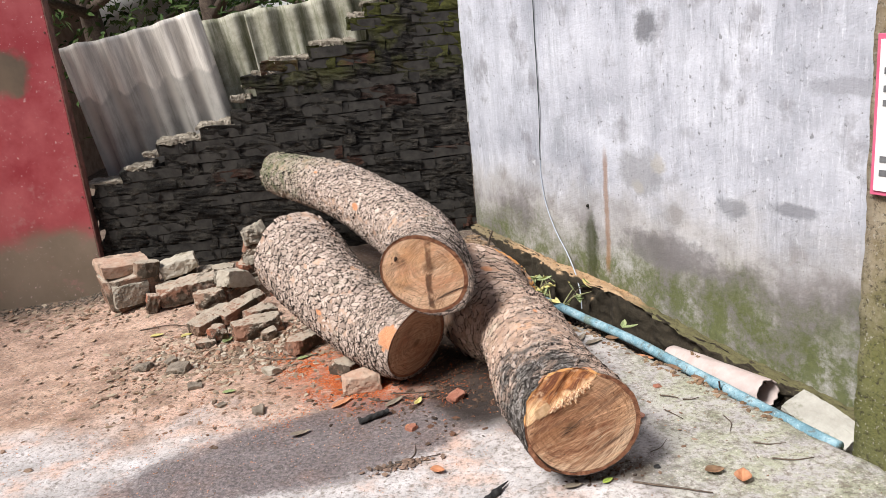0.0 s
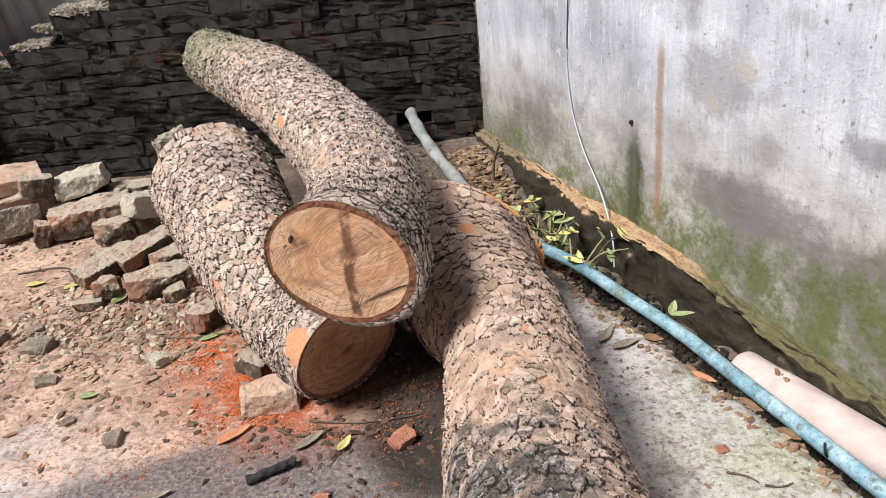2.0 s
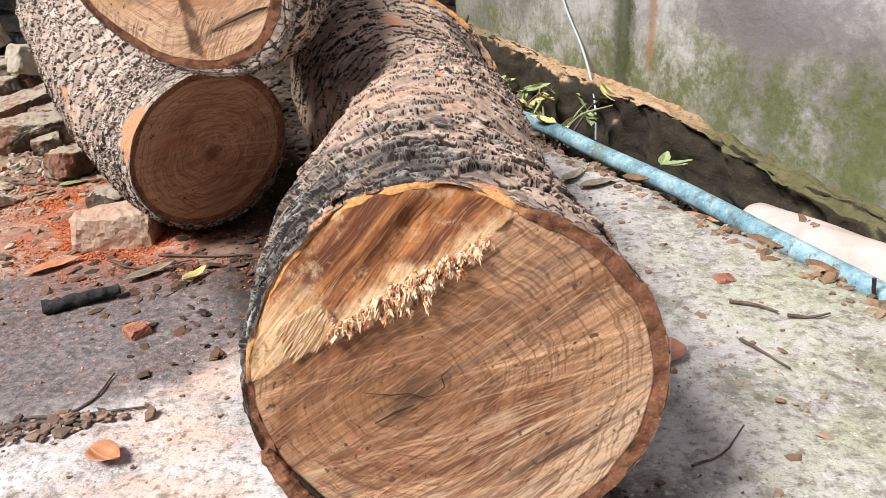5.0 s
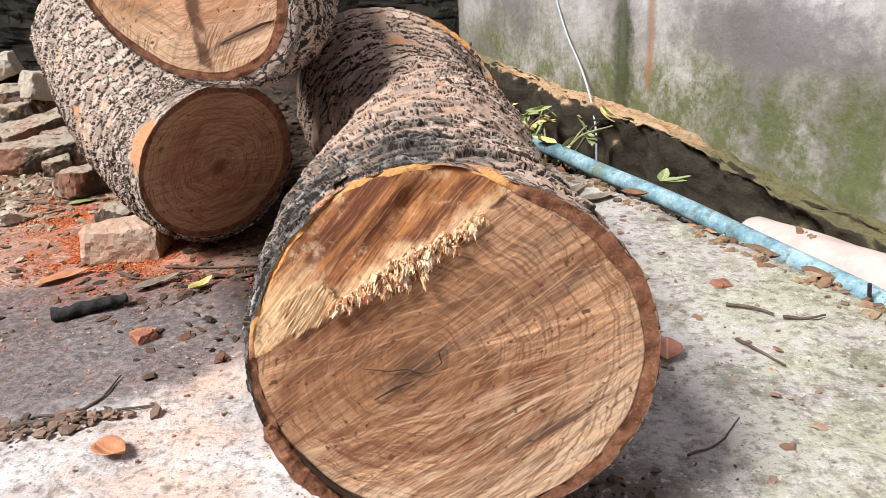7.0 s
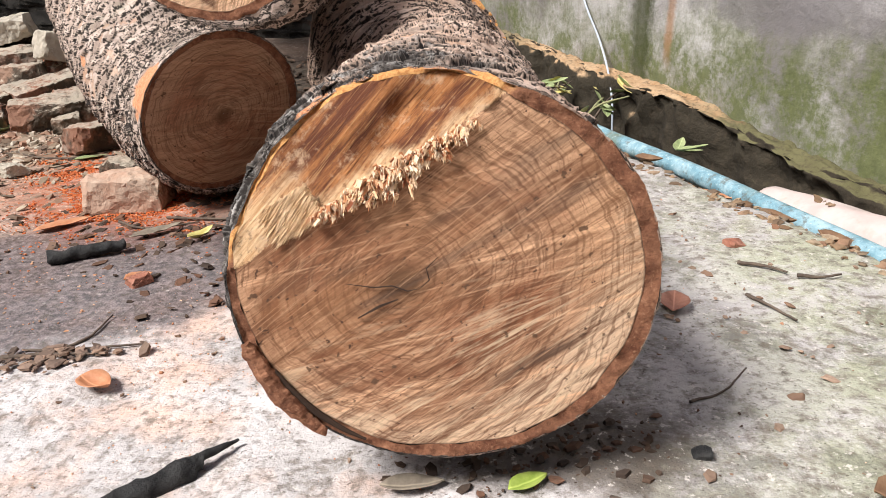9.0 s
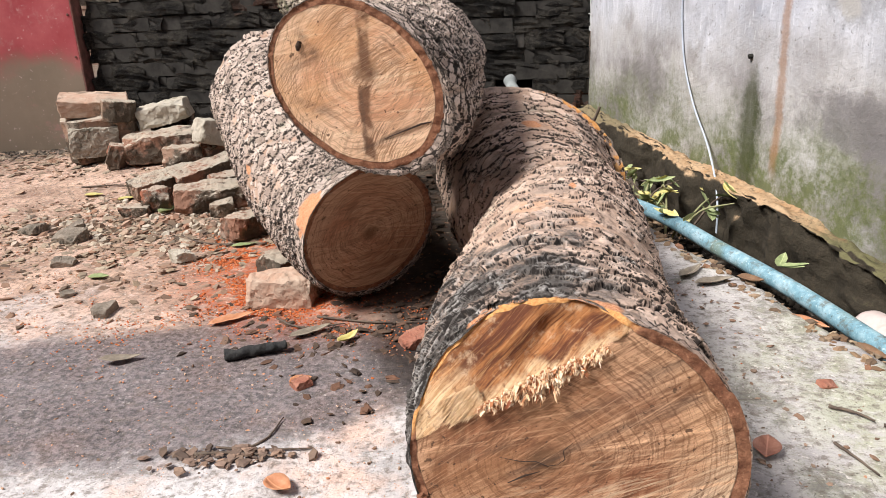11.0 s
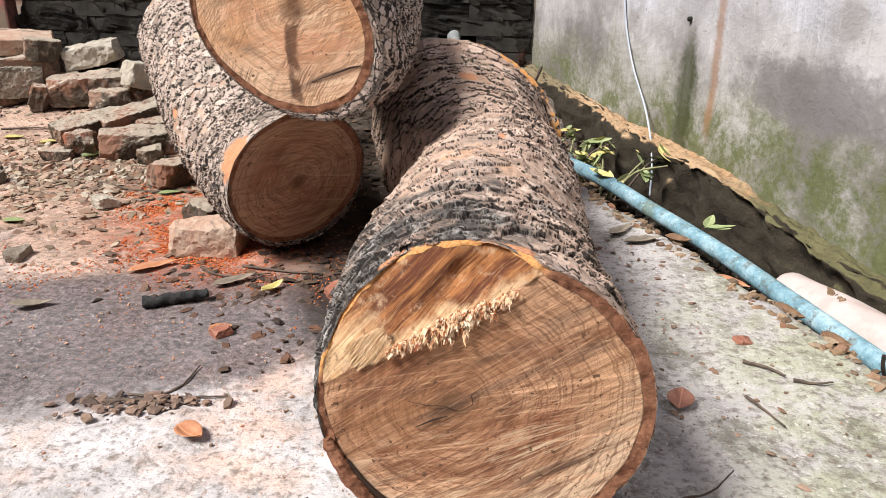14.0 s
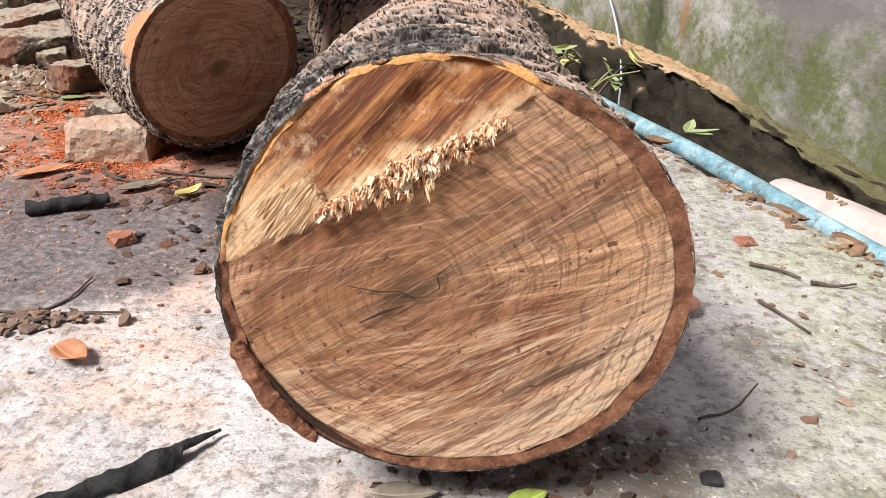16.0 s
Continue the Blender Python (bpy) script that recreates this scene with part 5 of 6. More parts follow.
# splinters along the lip of the felling notch
def build_splinters():
    o, ex, ey, fn = FR3
    rng = random.Random(8)
    n0, n1, off, _ = NOTCH
    bm = bmesh.new()
    def shard(base, d, ln, w, th):
        side = d.cross(Vector((rng.uniform(-0.8, 0.8), rng.uniform(-0.8, 0.8), 1))).normalized()
        up = side.cross(d)
        lo = [bm.verts.new(base + q) for q in (side * w + up * th, side * w - up * th, -side * w - up * th, -side * w + up * th)]
        tips = [bm.verts.new(base + d * ln * rng.uniform(0.55, 1.1) + side * w * f * rng.uniform(0.4, 1.1)) for f in (1, -1)]
        gap = bm.verts.new(base + d * ln * rng.uniform(0.35, 0.75))
        bm.faces.new((lo[0], lo[3], tips[1], gap, tips[0]))
        bm.faces.new((lo[2], lo[1], tips[0], gap, tips[1]))
        bm.faces.new((lo[1], lo[0], tips[0])), bm.faces.new((lo[3], lo[2], tips[1]))
        bm.faces.new(lo[::-1])
    def at(s, inw, z):
        return Vector((s * n1 - n0 * off + n0 * inw, s * n0 + n1 * off - n1 * inw, z))
    # chunky torn tufts in lobes along the lip, with finer slivers between them
    for i in range(3200):
        k = rng.random()
        s = -0.058 + 0.150 * k
        fan = 0.30 + 0.70 * math.sin(math.pi * min(1, max(0.08, 1 - k))) ** 0.8
        lobe = 0.25 + 1.5 * abs(noise.noise(Vector((s * 60, 0, 0)))) + 0.6 * abs(noise.noise(Vector((s * 150, 4, 0))))
        inw = rng.uniform(-0.008, 0.016) * fan * lobe
        tuft = noise.noise(Vector((s * 210, inw * 210, 2)))
        if tuft < -0.12:
            continue
        ln = rng.uniform(0.003, 0.010) * (0.5 + 0.5 * fan) * (1.7 if rng.random() < 0.08 else 1)
        d = Vector((rng.gauss(-0.15, 0.35) + noise.noise(Vector((s * 90, 9, 0))), -0.8, rng.gauss(0.25, 0.45))).normalized()
        shard(at(s, inw, rng.uniform(-0.003, 0.004) + 0.010 * max(0, tuft)), d, ln, 0.0004 + 0.0016 * rng.random() ** 2, rng.uniform(0.0004, 0.0011))
    fringe, bm = bm, bmesh.new()
    # pale tongue of long fibres at the lower end of the lip
    for i in range(900):
        k = rng.random()
        s, inw = -0.086 + 0.040 * k, rng.uniform(-0.026, 0.001)
        d = Vector((-0.60 + rng.gauss(0, 0.08), -0.78, rng.gauss(0.02, 0.04))).normalized()
        shard(at(s, inw, rng.uniform(-0.0015, 0.0018)), d, rng.uniform(0.010, 0.022), rng.uniform(0.0003, 0.0012), 0.0004)
    m = Matrix(((ex.x, ey.x, fn.x, o[0]), (ex.y, ey.y, fn.y, o[1]), (ex.z, ey.z, fn.z, o[2]), (0, 0, 0, 1)))
    part("splinter_fringe", fringe, M_SPLINT, LOG3, "pale torn wood splinters", m)
    part("fibre_tongue", bm, mat_plain("pale_fibre", (0.58, 0.36, 0.19), (0.80, 0.58, 0.36), 70, 0.8, bump=0.4), LOG3, "pale tongue of torn wood fibres", m)
    # cracks at the pith
    bm = bmesh.new()
    dark = mat_plain("wood_crack", (0.03, 0.016, 0.01), (0.05, 0.03, 0.02), 30, 0.9)
    for pts, w in (([(-0.078, 0.003), (-0.055, -0.001), (-0.040, 0.0), (-0.028, -0.005), (-0.018, -0.003)], 0.0006), ([(-0.018, -0.003), (-0.010, 0.004), (-0.012, 0.014), (-0.002, 0.024)], 0.0006), ([(-0.070, -0.028), (-0.052, -0.018), (-0.036, -0.012)], 0.0013)):
        tube(bm, [(x, y, 0.0022) for x, y in pts], [w * 0.4] + [w] * (len(pts) - 2) + [w * 0.3], 5)
    part("crack", bm, dark, LOG3, "thin drying cracks round the pith", m)
    # bark peeled off the wood at the lower rim; a dark strip stands for the shade behind it
    for nm, lab, r, w, zz, mt, a0, a1 in (("gap", "dark strip for the shaded gap behind peeled bark", 0.1625, 0.0030, 0.001, dark, 3.62, 4.25), ("bark_flap", "torn reddish flap of bark", 0.1715, 0.0085, 0.003, M_INNER, 3.42, 4.05)):
        bm = bmesh.new()
        pts = []
        for i in range(40):
            f = i / 39
            a = a0 + (a1 - a0) * f
            pts.append(Vector((math.cos(a) * r, math.sin(a) * r, zz)))
        tube(bm, pts, [w * (0.25 + 0.75 * math.sin(math.pi * (0.12 + 0.83 * i / 39))) for i in range(40)], 10)
        if nm == "bark_flap":
            for v in bm.verts:
                v.co += noise.noise_vector(v.co * 60) * 0.0025 + noise.noise_vector(v.co * 170) * 0.0018
        part(nm, bm, mt, LOG3, lab, m)
    # knot on the upper log's face
    o, ex, ey, fn = FR2
    m2 = Matrix(((ex.x, ey.x, fn.x, o[0]), (ex.y, ey.y, fn.y, o[1]), (ex.z, ey.z, fn.z, o[2]), (0, 0, 0, 1)))
    bm = bmesh.new()
    tube(bm, [(-0.100, 0.066, 0.0), (-0.098, 0.074, 0.0), (-0.095, 0.082, 0.0)], [0.003, 0.0055, 0.003], 9)
    part("knot", bm, dark, LOG2, "small dark knot hole", m2)
    bm = bmesh.new()
    tube(bm, [(0.045, -0.098, 0.001), (0.080, -0.085, 0.001), (0.115, -0.072, 0.001), (0.135, -0.068, 0.001)], [0.0006, 0.0014, 0.002, 0.001], 6)
    part("crack", bm, dark, LOG2, "thin dark crack", m2)


build_splinters()


# ---- footing, pipes ----
def build_footing():
    ss, zs, ws = (0.0, 0.35, 0.6, 1.0, 1.35, 1.5, 1.62, 1.8, 2.1, 2.5, 2.85), (0.145, 0.125, 0.105, 0.085, 0.078, 0.068, 0.045, 0.02, -0.01, -0.04, -0.06), (0.05, 0.052, 0.052, 0.056, 0.066, 0.085, 0.06, 0.06, 0.06, 0.06, 0.06)
    nx, nv = 280, 34
    s = np.linspace(0.0, 2.85, nx)
    zt, w = np.interp(s, ss, zs), np.interp(s, ss, ws)
    rows = []
    for j in range(nv):
        f = j / (nv - 1)
        top = min(f / 0.45, 1.0)
        drop = max((f - 0.45) / 0.55, 0.0)
        y = -(w * top) - 0.0 + 0.02 * drop * (s > 1.3)
        z = zt - 0.012 * top ** 6 - drop * (zt + 0.20)
        y = y + top * (0.020 * vnoise(s * 6, s * 0 + f * 4, 8) + 0.018 * vnoise(s * 15, s * 0 + f * 9, 4) + 0.009 * vnoise(s * 41, s * 0 + f * 25, 5))
        z = z + (1 - drop) * (0.012 * top * vnoise(s * 9, s * 0 + f * 6, 9) + 0.008 * vnoise(s * 23, s * 0 + f * 13, 6) + 0.004 * vnoise(s * 55, s * 0 + f * 31, 7))
        rows.append(np.stack([s, y - 0.002, z], 1))
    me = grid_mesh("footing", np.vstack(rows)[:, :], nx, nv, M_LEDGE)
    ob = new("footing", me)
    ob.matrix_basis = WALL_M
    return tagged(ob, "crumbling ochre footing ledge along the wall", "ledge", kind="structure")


build_footing()


def build_water_pipe():
    p = thing("water_pipe", "long mottled blue water pipe lying along the wall", "pipe")
    a = [by_brick(0.345, -0.10, 0.27), Vector((-0.235, 4.84, 0.25)), Vector((-0.13, 4.66, 0.13)), Vector((0.06, 4.27, 0.045)), Vector((0.20, 4.02, 0.025)), Vector((0.315, 3.82, 0.012))]
    bm = bmesh.new()
    tube(bm, catmull([tuple(q) for q in a], 60), [0.027 + 0.003 * math.sin(i * 0.9) for i in range(60)], 16)
    for v in bm.verts:
        v.co += noise.noise_vector(v.co * 30) * 0.003
    part("sleeve", bm, mat_plain("dirty_sleeve", (0.20, 0.215, 0.21), (0.34, 0.355, 0.345), 14, 0.85, (0.11, 0.10, 0.085)), p, "grey dirty sleeve", smooth=True)
    b = [Vector((0.300, 3.845, 0.010)), by_wall(1.22, 0.262, -0.004), by_wall(1.46, 0.236, -0.022), by_wall(1.76, 0.222, -0.03), by_wall(2.07, 0.243, -0.03), by_wall(2.36, 0.262, -0.03), by_wall(2.70, 0.285, -0.03), by_wall(2.86, 0.292, -0.03)]
    bm = bmesh.new()
    tube(bm, catmull([tuple(q) for q in b], 80), 0.0215, 18)
    part("tube", bm, M_PIPE, p, smooth=True)
    bm = bmesh.new()
    tube(bm, catmull([tuple(by_wall(2.355, 0.263, -0.055)), tuple(by_wall(2.355, 0.29, -0.02)), tuple(by_wall(2.353, 0.295, 0.012))], 8), 0.0035, 6)
    part("wire_tie", bm, mat_plain("rusty_wire", (0.03, 0.025, 0.02), (0.07, 0.05, 0.04), 40, 0.7, metal=0.5), p, "dark bent wire tie")
    return p


build_water_pipe()


def build_drain_pipe():
    a, b = by_wall(1.93, 0.135, -0.088), by_wall(2.45, 0.150, -0.050)
    nu, nv = 48, 70
    d = (b - a).normalized()
    sd = d.cross(Vector((0, 0, 1))).normalized()
    up = sd.cross(d)
    t, an = np.linspace(0, 1, nv), np.linspace(0, 2 * np.pi, nu, endpoint=False)
    A, T = np.meshgrid(an, t)
    R = 0.052 + 0.003 * vnoise(np.cos(A) * 2 + T * 6, np.sin(A) * 2, 3)
    L = T * (b - a).length
    L = np.where(T > 0.97, L + 0.009 * vnoise(np.cos(A) * 4, np.sin(A) * 4, 9), L)
    P = np.array(a) + L[..., None] * np.array(d) + (R * np.cos(A))[..., None] * np.array(sd) + (R * np.sin(A))[..., None] * np.array(up)
    ob = new("drain_pipe", grid_mesh("drain_pipe", P.reshape(-1, 3), nu, nv, M_CLAY, close_u=True))
    s = ob.modifiers.new("wall", "SOLIDIFY")
    s.thickness = 0.006
    return tagged(ob, "broken length of pale pinkish drain pipe in the ditch", "pipe")


build_drain_pipe()


def block(name, label, cat, size, m, mat, seed, rough=0.12, group=""):
    ob = part(name, lumpy(*size, seed, rough, chips=7), mat, m=m)
    return tagged(ob, label, cat, group)


block("concrete_slab", "mossy broken slab of concrete beside the pipe", "rubble", (0.28, 0.12, 0.05), Matrix.Translation(by_wall(2.68, 0.13, -0.07)) @ pose(0, 0, 0, 30, 10, -64), M_SLAB, 5, 0.10)

# ---- wire on the wall ----
def build_cable():
    c = thing("cable", "thin dark cable down the wall with a pale loose end", "cable")
    bm = bmesh.new()
    tube(bm, catmull([tuple(by_wall(s, 0.008, z)) for s, z in ((0.80, 3.1), (0.828, 1.9), (0.823, 1.48), (0.819, 1.31), (0.817, 0.96), (0.800, 0.70), (0.799, 0.645))], 50), 0.0027, 6)
    part("upper_run", bm, mat_plain("dark_cable", (0.04, 0.05, 0.05), (0.09, 0.11, 0.11), 30, 0.6), c)
    bm = bmesh.new()
    tube(bm, catmull([tuple(by_wall(s, d, z)) for s, d, z in ((0.799, 0.009, 0.65), (0.798, 0.009, 0.555), (0.832, 0.011, 0.41), (0.912, 0.014, 0.275), (1.022, 0.022, 0.168), (1.135, 0.055, 0.085), (1.205, 0.082, 0.01), (1.215, 0.085, -0.075))], 40), 0.0032, 6)
    part("loose_end", bm, mat_plain("pale_cable", (0.42, 0.47, 0.54), (0.54, 0.58, 0.64), 30, 0.5), c, "pale blue-white cable end")
    return c


build_cable()

# ---- sign on the pillar ----
def build_sign():
    s = thing("sign", "white notice board with a pink border on the pillar", "sign", WALL_M)
    bm = bmesh.new()
    box(bm, 2.875, 3.16, -0.232, -0.226, 0.80, 1.26, 0, 0.002)
    part("border", bm, mat_plain("pink_print", (0.62, 0.10, 0.20), (0.70, 0.16, 0.26), 10, 0.5), s, "pink border")
    bm = bmesh.new()
    box(bm, 2.889, 3.146, -0.237, -0.2325, 0.815, 1.245)
    board = part("board", bm, mat_plain("white_print", (0.78, 0.77, 0.76), (0.84, 0.83, 0.82), 8, 0.5), s)
    ink = mat_plain("grey_print", (0.12, 0.12, 0.13), (0.2, 0.2, 0.2), 20, 0.6)
    for i, z in enumerate((1.15, 1.10, 1.06, 0.90, 0.86)):
        bm = bmesh.new()
        box(bm, 2.905, 3.09 - 0.03 * (i % 2), -0.239, -0.2375, z, z + 0.018)
        part("print_line", bm, ink, board)
    return s


build_sign()

# ---- brick rubble by the wall ----
RUB = "rubble heap beside the logs"


def brick_at(x, y, z, rz, size=(0.225, 0.11, 0.06), rx=0, ry=0, seed=1, label="weathered old brick in the rubble heap", mat=None, rough=0.10):
    return block("loose_brick", label, "brick", size, pose(x, y, z, rx, ry, rz), mat or M_BRED, seed, rough, RUB)


M_CHAR = mat_plain("charred_wood", (0.012, 0.012, 0.013), (0.05, 0.048, 0.046), 50, 0.8, bump=0.8)
M_CHIP = mat_plain("red_brick_chip", (0.30, 0.11, 0.07), (0.40, 0.19, 0.13), 40, 0.92, (0.14, 0.07, 0.05), bump=0.7)


def build_rubble():
    # a square chunk of old brickwork
    st = thing("masonry_chunk", "square chunk of mortared bricks, dusty on top", "rubble", pose(-1.93, 4.25, gz(-1.93, 4.25) - 0.01, 0, 0, 33), RUB)
    part("block", lumpy(0.30, 0.28, 0.20, 31, 0.05, chips=3), M_BRED, st, m=pose(0, 0.0, 0.10, 3, -3, 0))
    part("brick", lumpy(0.29, 0.25, 0.075, 32, 0.10, chips=5), M_DUSTY, st, "pinkish dusty brick bedded on top", pose(-0.01, 0.03, 0.225, 3, 4, 4))
    part("brick", lumpy(0.14, 0.10, 0.09, 33, 0.10, chips=5), M_BRED, st, "broken red corner brick", pose(0.09, -0.10, 0.205, 0, 8, 10))
    part("mortar", lumpy(0.20, 0.06, 0.13, 34, 0.16, chips=6), M_CRUST, st, m=pose(-0.02, -0.125, 0.09))
    rows = (
        (-1.58, 4.20, 0.060, 20, (0.34, 0.19, 0.115), 0, 0, 41, "long slab of grey mortared bricks in the rubble heap"),
        (-1.745, 4.10, 0.050, 16, (0.10, 0.12, 0.10), 0, 0, 42, "broken red brick end beside the slab"),
        (-1.70, 4.44, 0.075, 20, (0.20, 0.12, 0.10), 0, 4, 43, "broken grey brick behind the heap"),
        (-1.66, 4.33, 0.155, 24, (0.22, 0.15, 0.09), 6, -6, 44, "pale plaster-crusted brick on top of the heap"),
        (-1.27, 4.10, 0.150, 62, (0.20, 0.12, 0.10), -6, 12, 45, "pale plaster-crusted brick against the log"),
        (-1.42, 4.06, 0.055, 18, (0.17, 0.12, 0.10), 0, 0, 46, "mossy half brick in the heap"),
        (-1.30, 4.12, 0.060, 30, (0.16, 0.12, 0.10), 4, 0, 47, "mossy half brick in the heap"),
        (-1.335, 3.80, 0.055, 52, (0.27, 0.115, 0.060), 8, -8, 48, "weathered brick lying flat, pale on top"),
        (-1.205, 3.89, 0.075, 56, (0.30, 0.100, 0.060), 12, -8, 49, "weathered brick lying tilted, pale on top"),
        (-1.075, 3.655, 0.048, 34, (0.25, 0.115, 0.075), 4, -4, 50, "reddish brick lying flat by the log"),
        (-1.265, 3.625, 0.040, 24, (0.10, 0.09, 0.080), 0, 0, 51, "broken end of a red brick"),
        (-1.00, 3.595, 0.026, 40, (0.08, 0.06, 0.050), 0, 0, 52, "small broken piece of brick"),
        (-1.47, 4.38, 0.060, 5, (0.22, 0.12, 0.09), 0, 0, 53, "dark broken brick under the heap"),
        (-1.22, 4.20, 0.070, 25, (0.20, 0.11, 0.10), -4, 5, 56, "weathered brick lying across the heap"),
        (-1.10, 3.85, 0.040, 48, (0.17, 0.10, 0.07), 6, 6, 57, "dusty brick wedged beside the log"),
        (-1.40, 3.90, 0.030, -20, (0.11, 0.08, 0.055), 0, 0, 58, "broken piece of brick in the heap"),
        (-1.31, 3.565, 0.018, 10, (0.10, 0.07, 0.035), 0, 0, 59, "broken piece of brick in the heap"),
        (-0.80, 3.44, 0.035, 55, (0.20, 0.10, 0.07), 0, 4, 54, "dusty brick half under the log"),
    )
    for x, y, z, rz, size, rx, ry, seed, label in rows:
        rz, rx, ry = rz + (seed * 37 % 13) - 6, rx + (seed * 53 % 11) - 5, ry + (seed * 29 % 11) - 5
        brick_at(x, y, z + gz(x, y) * 0.9, rz, size, rx, ry, seed, label, M_PALE if "plaster" in label else None, 0.13)
    brick_at(-0.475, 2.955, gz(-0.49, 2.96) + 0.036, 8, (0.165, 0.115, 0.075), 0, 0, 61, "dusty half brick lying in red sawdust", M_DUSTY)
    brick_at(-0.565, 3.13, gz(-0.56, 3.13) + 0.028, -30, (0.12, 0.09, 0.06), 0, 0, 62, "red broken brick lying in sawdust")
    # ragged upright chunk leaning against the far end of the log
    st = thing("masonry_chunk", "ragged upright chunk of broken brickwork behind the log", "rubble", pose(-1.24, 4.20, gz(-1.24, 4.2) - 0.01, 0, 0, 10), RUB)
    for nm, sz, sd, ps, mt in (("brick", (0.24, 0.17, 0.13), 71, (0.04, 0, 0.06, 0, 4, 5), M_BRED), ("brick", (0.21, 0.16, 0.11), 72, (0.06, 0.01, 0.165, 0, -5, 18), M_BRED), ("brick", (0.17, 0.14, 0.11), 76, (0.085, 0.01, 0.26, 5, 9, -10), M_BRED),
                               ("mortar", (0.15, 0.12, 0.10), 74, (0.08, 0.01, 0.345, 0, -12, 20), M_CRUST), ("mortar", (0.07, 0.10, 0.20), 75, (-0.12, -0.04, 0.07, 0, -8, 0), M_CRUST), ("mortar", (0.16, 0.13, 0.06), 78, (0.05, -0.02, 0.11, 6, -6, 0), M_CRUST), ("mortar", (0.15, 0.12, 0.05), 79, (0.075, -0.02, 0.215, -6, 8, 0), M_CRUST)):
        part(nm, lumpy(*sz, sd, 0.22, chips=9), mt, st, m=pose(*ps))
    # single stones
    rng = random.Random(5)
    for x, y, s, lab, mt in ((-0.91, 3.20, 0.070, "small pale chip of brick on the ground", M_PALE), (-1.55, 3.36, 0.075, "small dark stone on the ground", M_STONE), (-1.36, 3.30, 0.085, "small dark stone on the ground", M_STONE), (-1.225, 3.105, 0.055, "small dark stone on the ground", M_STONE), (-0.876, 2.81, 0.055, "small mossy stone on the ground", M_STONE),
                             (-0.085, 2.760, 0.060, "reddish chip of brick beside the log", M_CHIP), (-0.255, 2.557, 0.040, "small red chip on the ground", M_CHIP), (0.672, 2.66, 0.026, "small round red stone on the concrete", M_CHIP), (0.529, 2.129, 0.017, "small black pebble on the concrete", M_CHAR), (-1.44, 3.42, 0.05, "small stone on the ground", M_STONE), (-1.05, 2.9, 0.03, "small stone on the ground", M_STONE)):
        ob = part("stone", lumpy(s * 1.15, s * 0.9, s * 0.40, int(x * 100) % 97 + 3, 0.16, 3, chips=12), mt, m=pose(x, y, gz(x, y) + s * 0.18, rng.uniform(-10, 10), rng.uniform(-10, 10), rng.uniform(0, 180)))
        tagged(ob, lab, "stone", "loose stones")


build_rubble()

# ---- leaves, twigs and litter ----
def mat_leaf(name, a, b):
    k = Mat(name)
    x, y, z = k.xyz()
    mid = k.noise(40, 5, 0.65)
    c = k.mix(k.ramp(mid, (0.35, 0.0), (0.65, 1.0)), a, b)
    vein = k.math("SUBTRACT", 1.0, k.band(k.math("ABSOLUTE", y), 0.0004, 0.0016))
    c = k.mix(k.math("MULTIPLY", vein, 0.5), c, tuple(min(1, v * 1.5) for v in b))
    k.bump(mid, 0.4, 0.003)
    return k.done(c, 0.6)


L_LIME = mat_leaf("lime_leaf", (0.20, 0.28, 0.04), (0.36, 0.42, 0.10))
L_RUST = mat_leaf("rust_leaf", (0.22, 0.085, 0.055), (0.40, 0.19, 0.13))
L_BROWN, L_ORANGE, L_GREEN, L_YELLOW, L_GREY = mat_leaf("brown_leaf", (0.15, 0.08, 0.045), (0.26, 0.16, 0.09)), mat_leaf("orange_leaf", (0.42, 0.17, 0.08), (0.55, 0.27, 0.15)), mat_leaf("green_leaf", (0.17, 0.22, 0.09), (0.36, 0.40, 0.20)), mat_leaf("yellow_leaf", (0.48, 0.40, 0.12), (0.60, 0.54, 0.24)), mat_leaf("grey_leaf", (0.16, 0.13, 0.10), (0.30, 0.25, 0.19))
M_TWIG = mat_plain("twig_bark", (0.07, 0.05, 0.04), (0.16, 0.12, 0.09), 60, 0.85)
M_STEM = mat_plain("green_stem", (0.22, 0.22, 0.10), (0.34, 0.32, 0.18), 40, 0.8)


def leaf_bm(length, width, curl, seed, bm=None, m=None):
    """A pointed leaf blade, folded along its midrib and curled."""
    rng = random.Random(seed)
    bm = bm or bmesh.new()
    n = 9
    grid = []
    for i in range(n):
        f = i / (n - 1)
        w = width * 0.5 * (math.sin(math.pi * f ** 0.8) ** 0.8) + 0.0006
        row = []
        for j in (-1, -0.5, 0, 0.5, 1):
            z = abs(j) * w * 0.35 * (1 + curl) + curl * length * 0.45 * (f - 0.5) ** 2 * 2 + rng.uniform(-1, 1) * length * 0.012
            p = Vector(((f - 0.5) * length, j * w, z + 0.001))
            row.append(bm.verts.new(m @ p if m is not None else p))
        grid.append(row)
    for a, b in zip(grid, grid[1:]):
        for j in range(4):
            bm.faces.new((a[j], a[j + 1], b[j + 1], b[j]))
    return bm


def leaf(x, y, rz, length, width, mat, label, curl=0.3, seed=1, z=None, tilt=0):
    ob = part("leaf", leaf_bm(length, width, curl, seed), mat, m=pose(x, y, (gz(x, y) if z is None else z) + 0.003, tilt, 0, rz), smooth=True)
    s = ob.modifiers.new("blade", "SOLIDIFY")
    s.thickness = 0.0008
    return tagged(ob, label, "leaf", "fallen leaves")


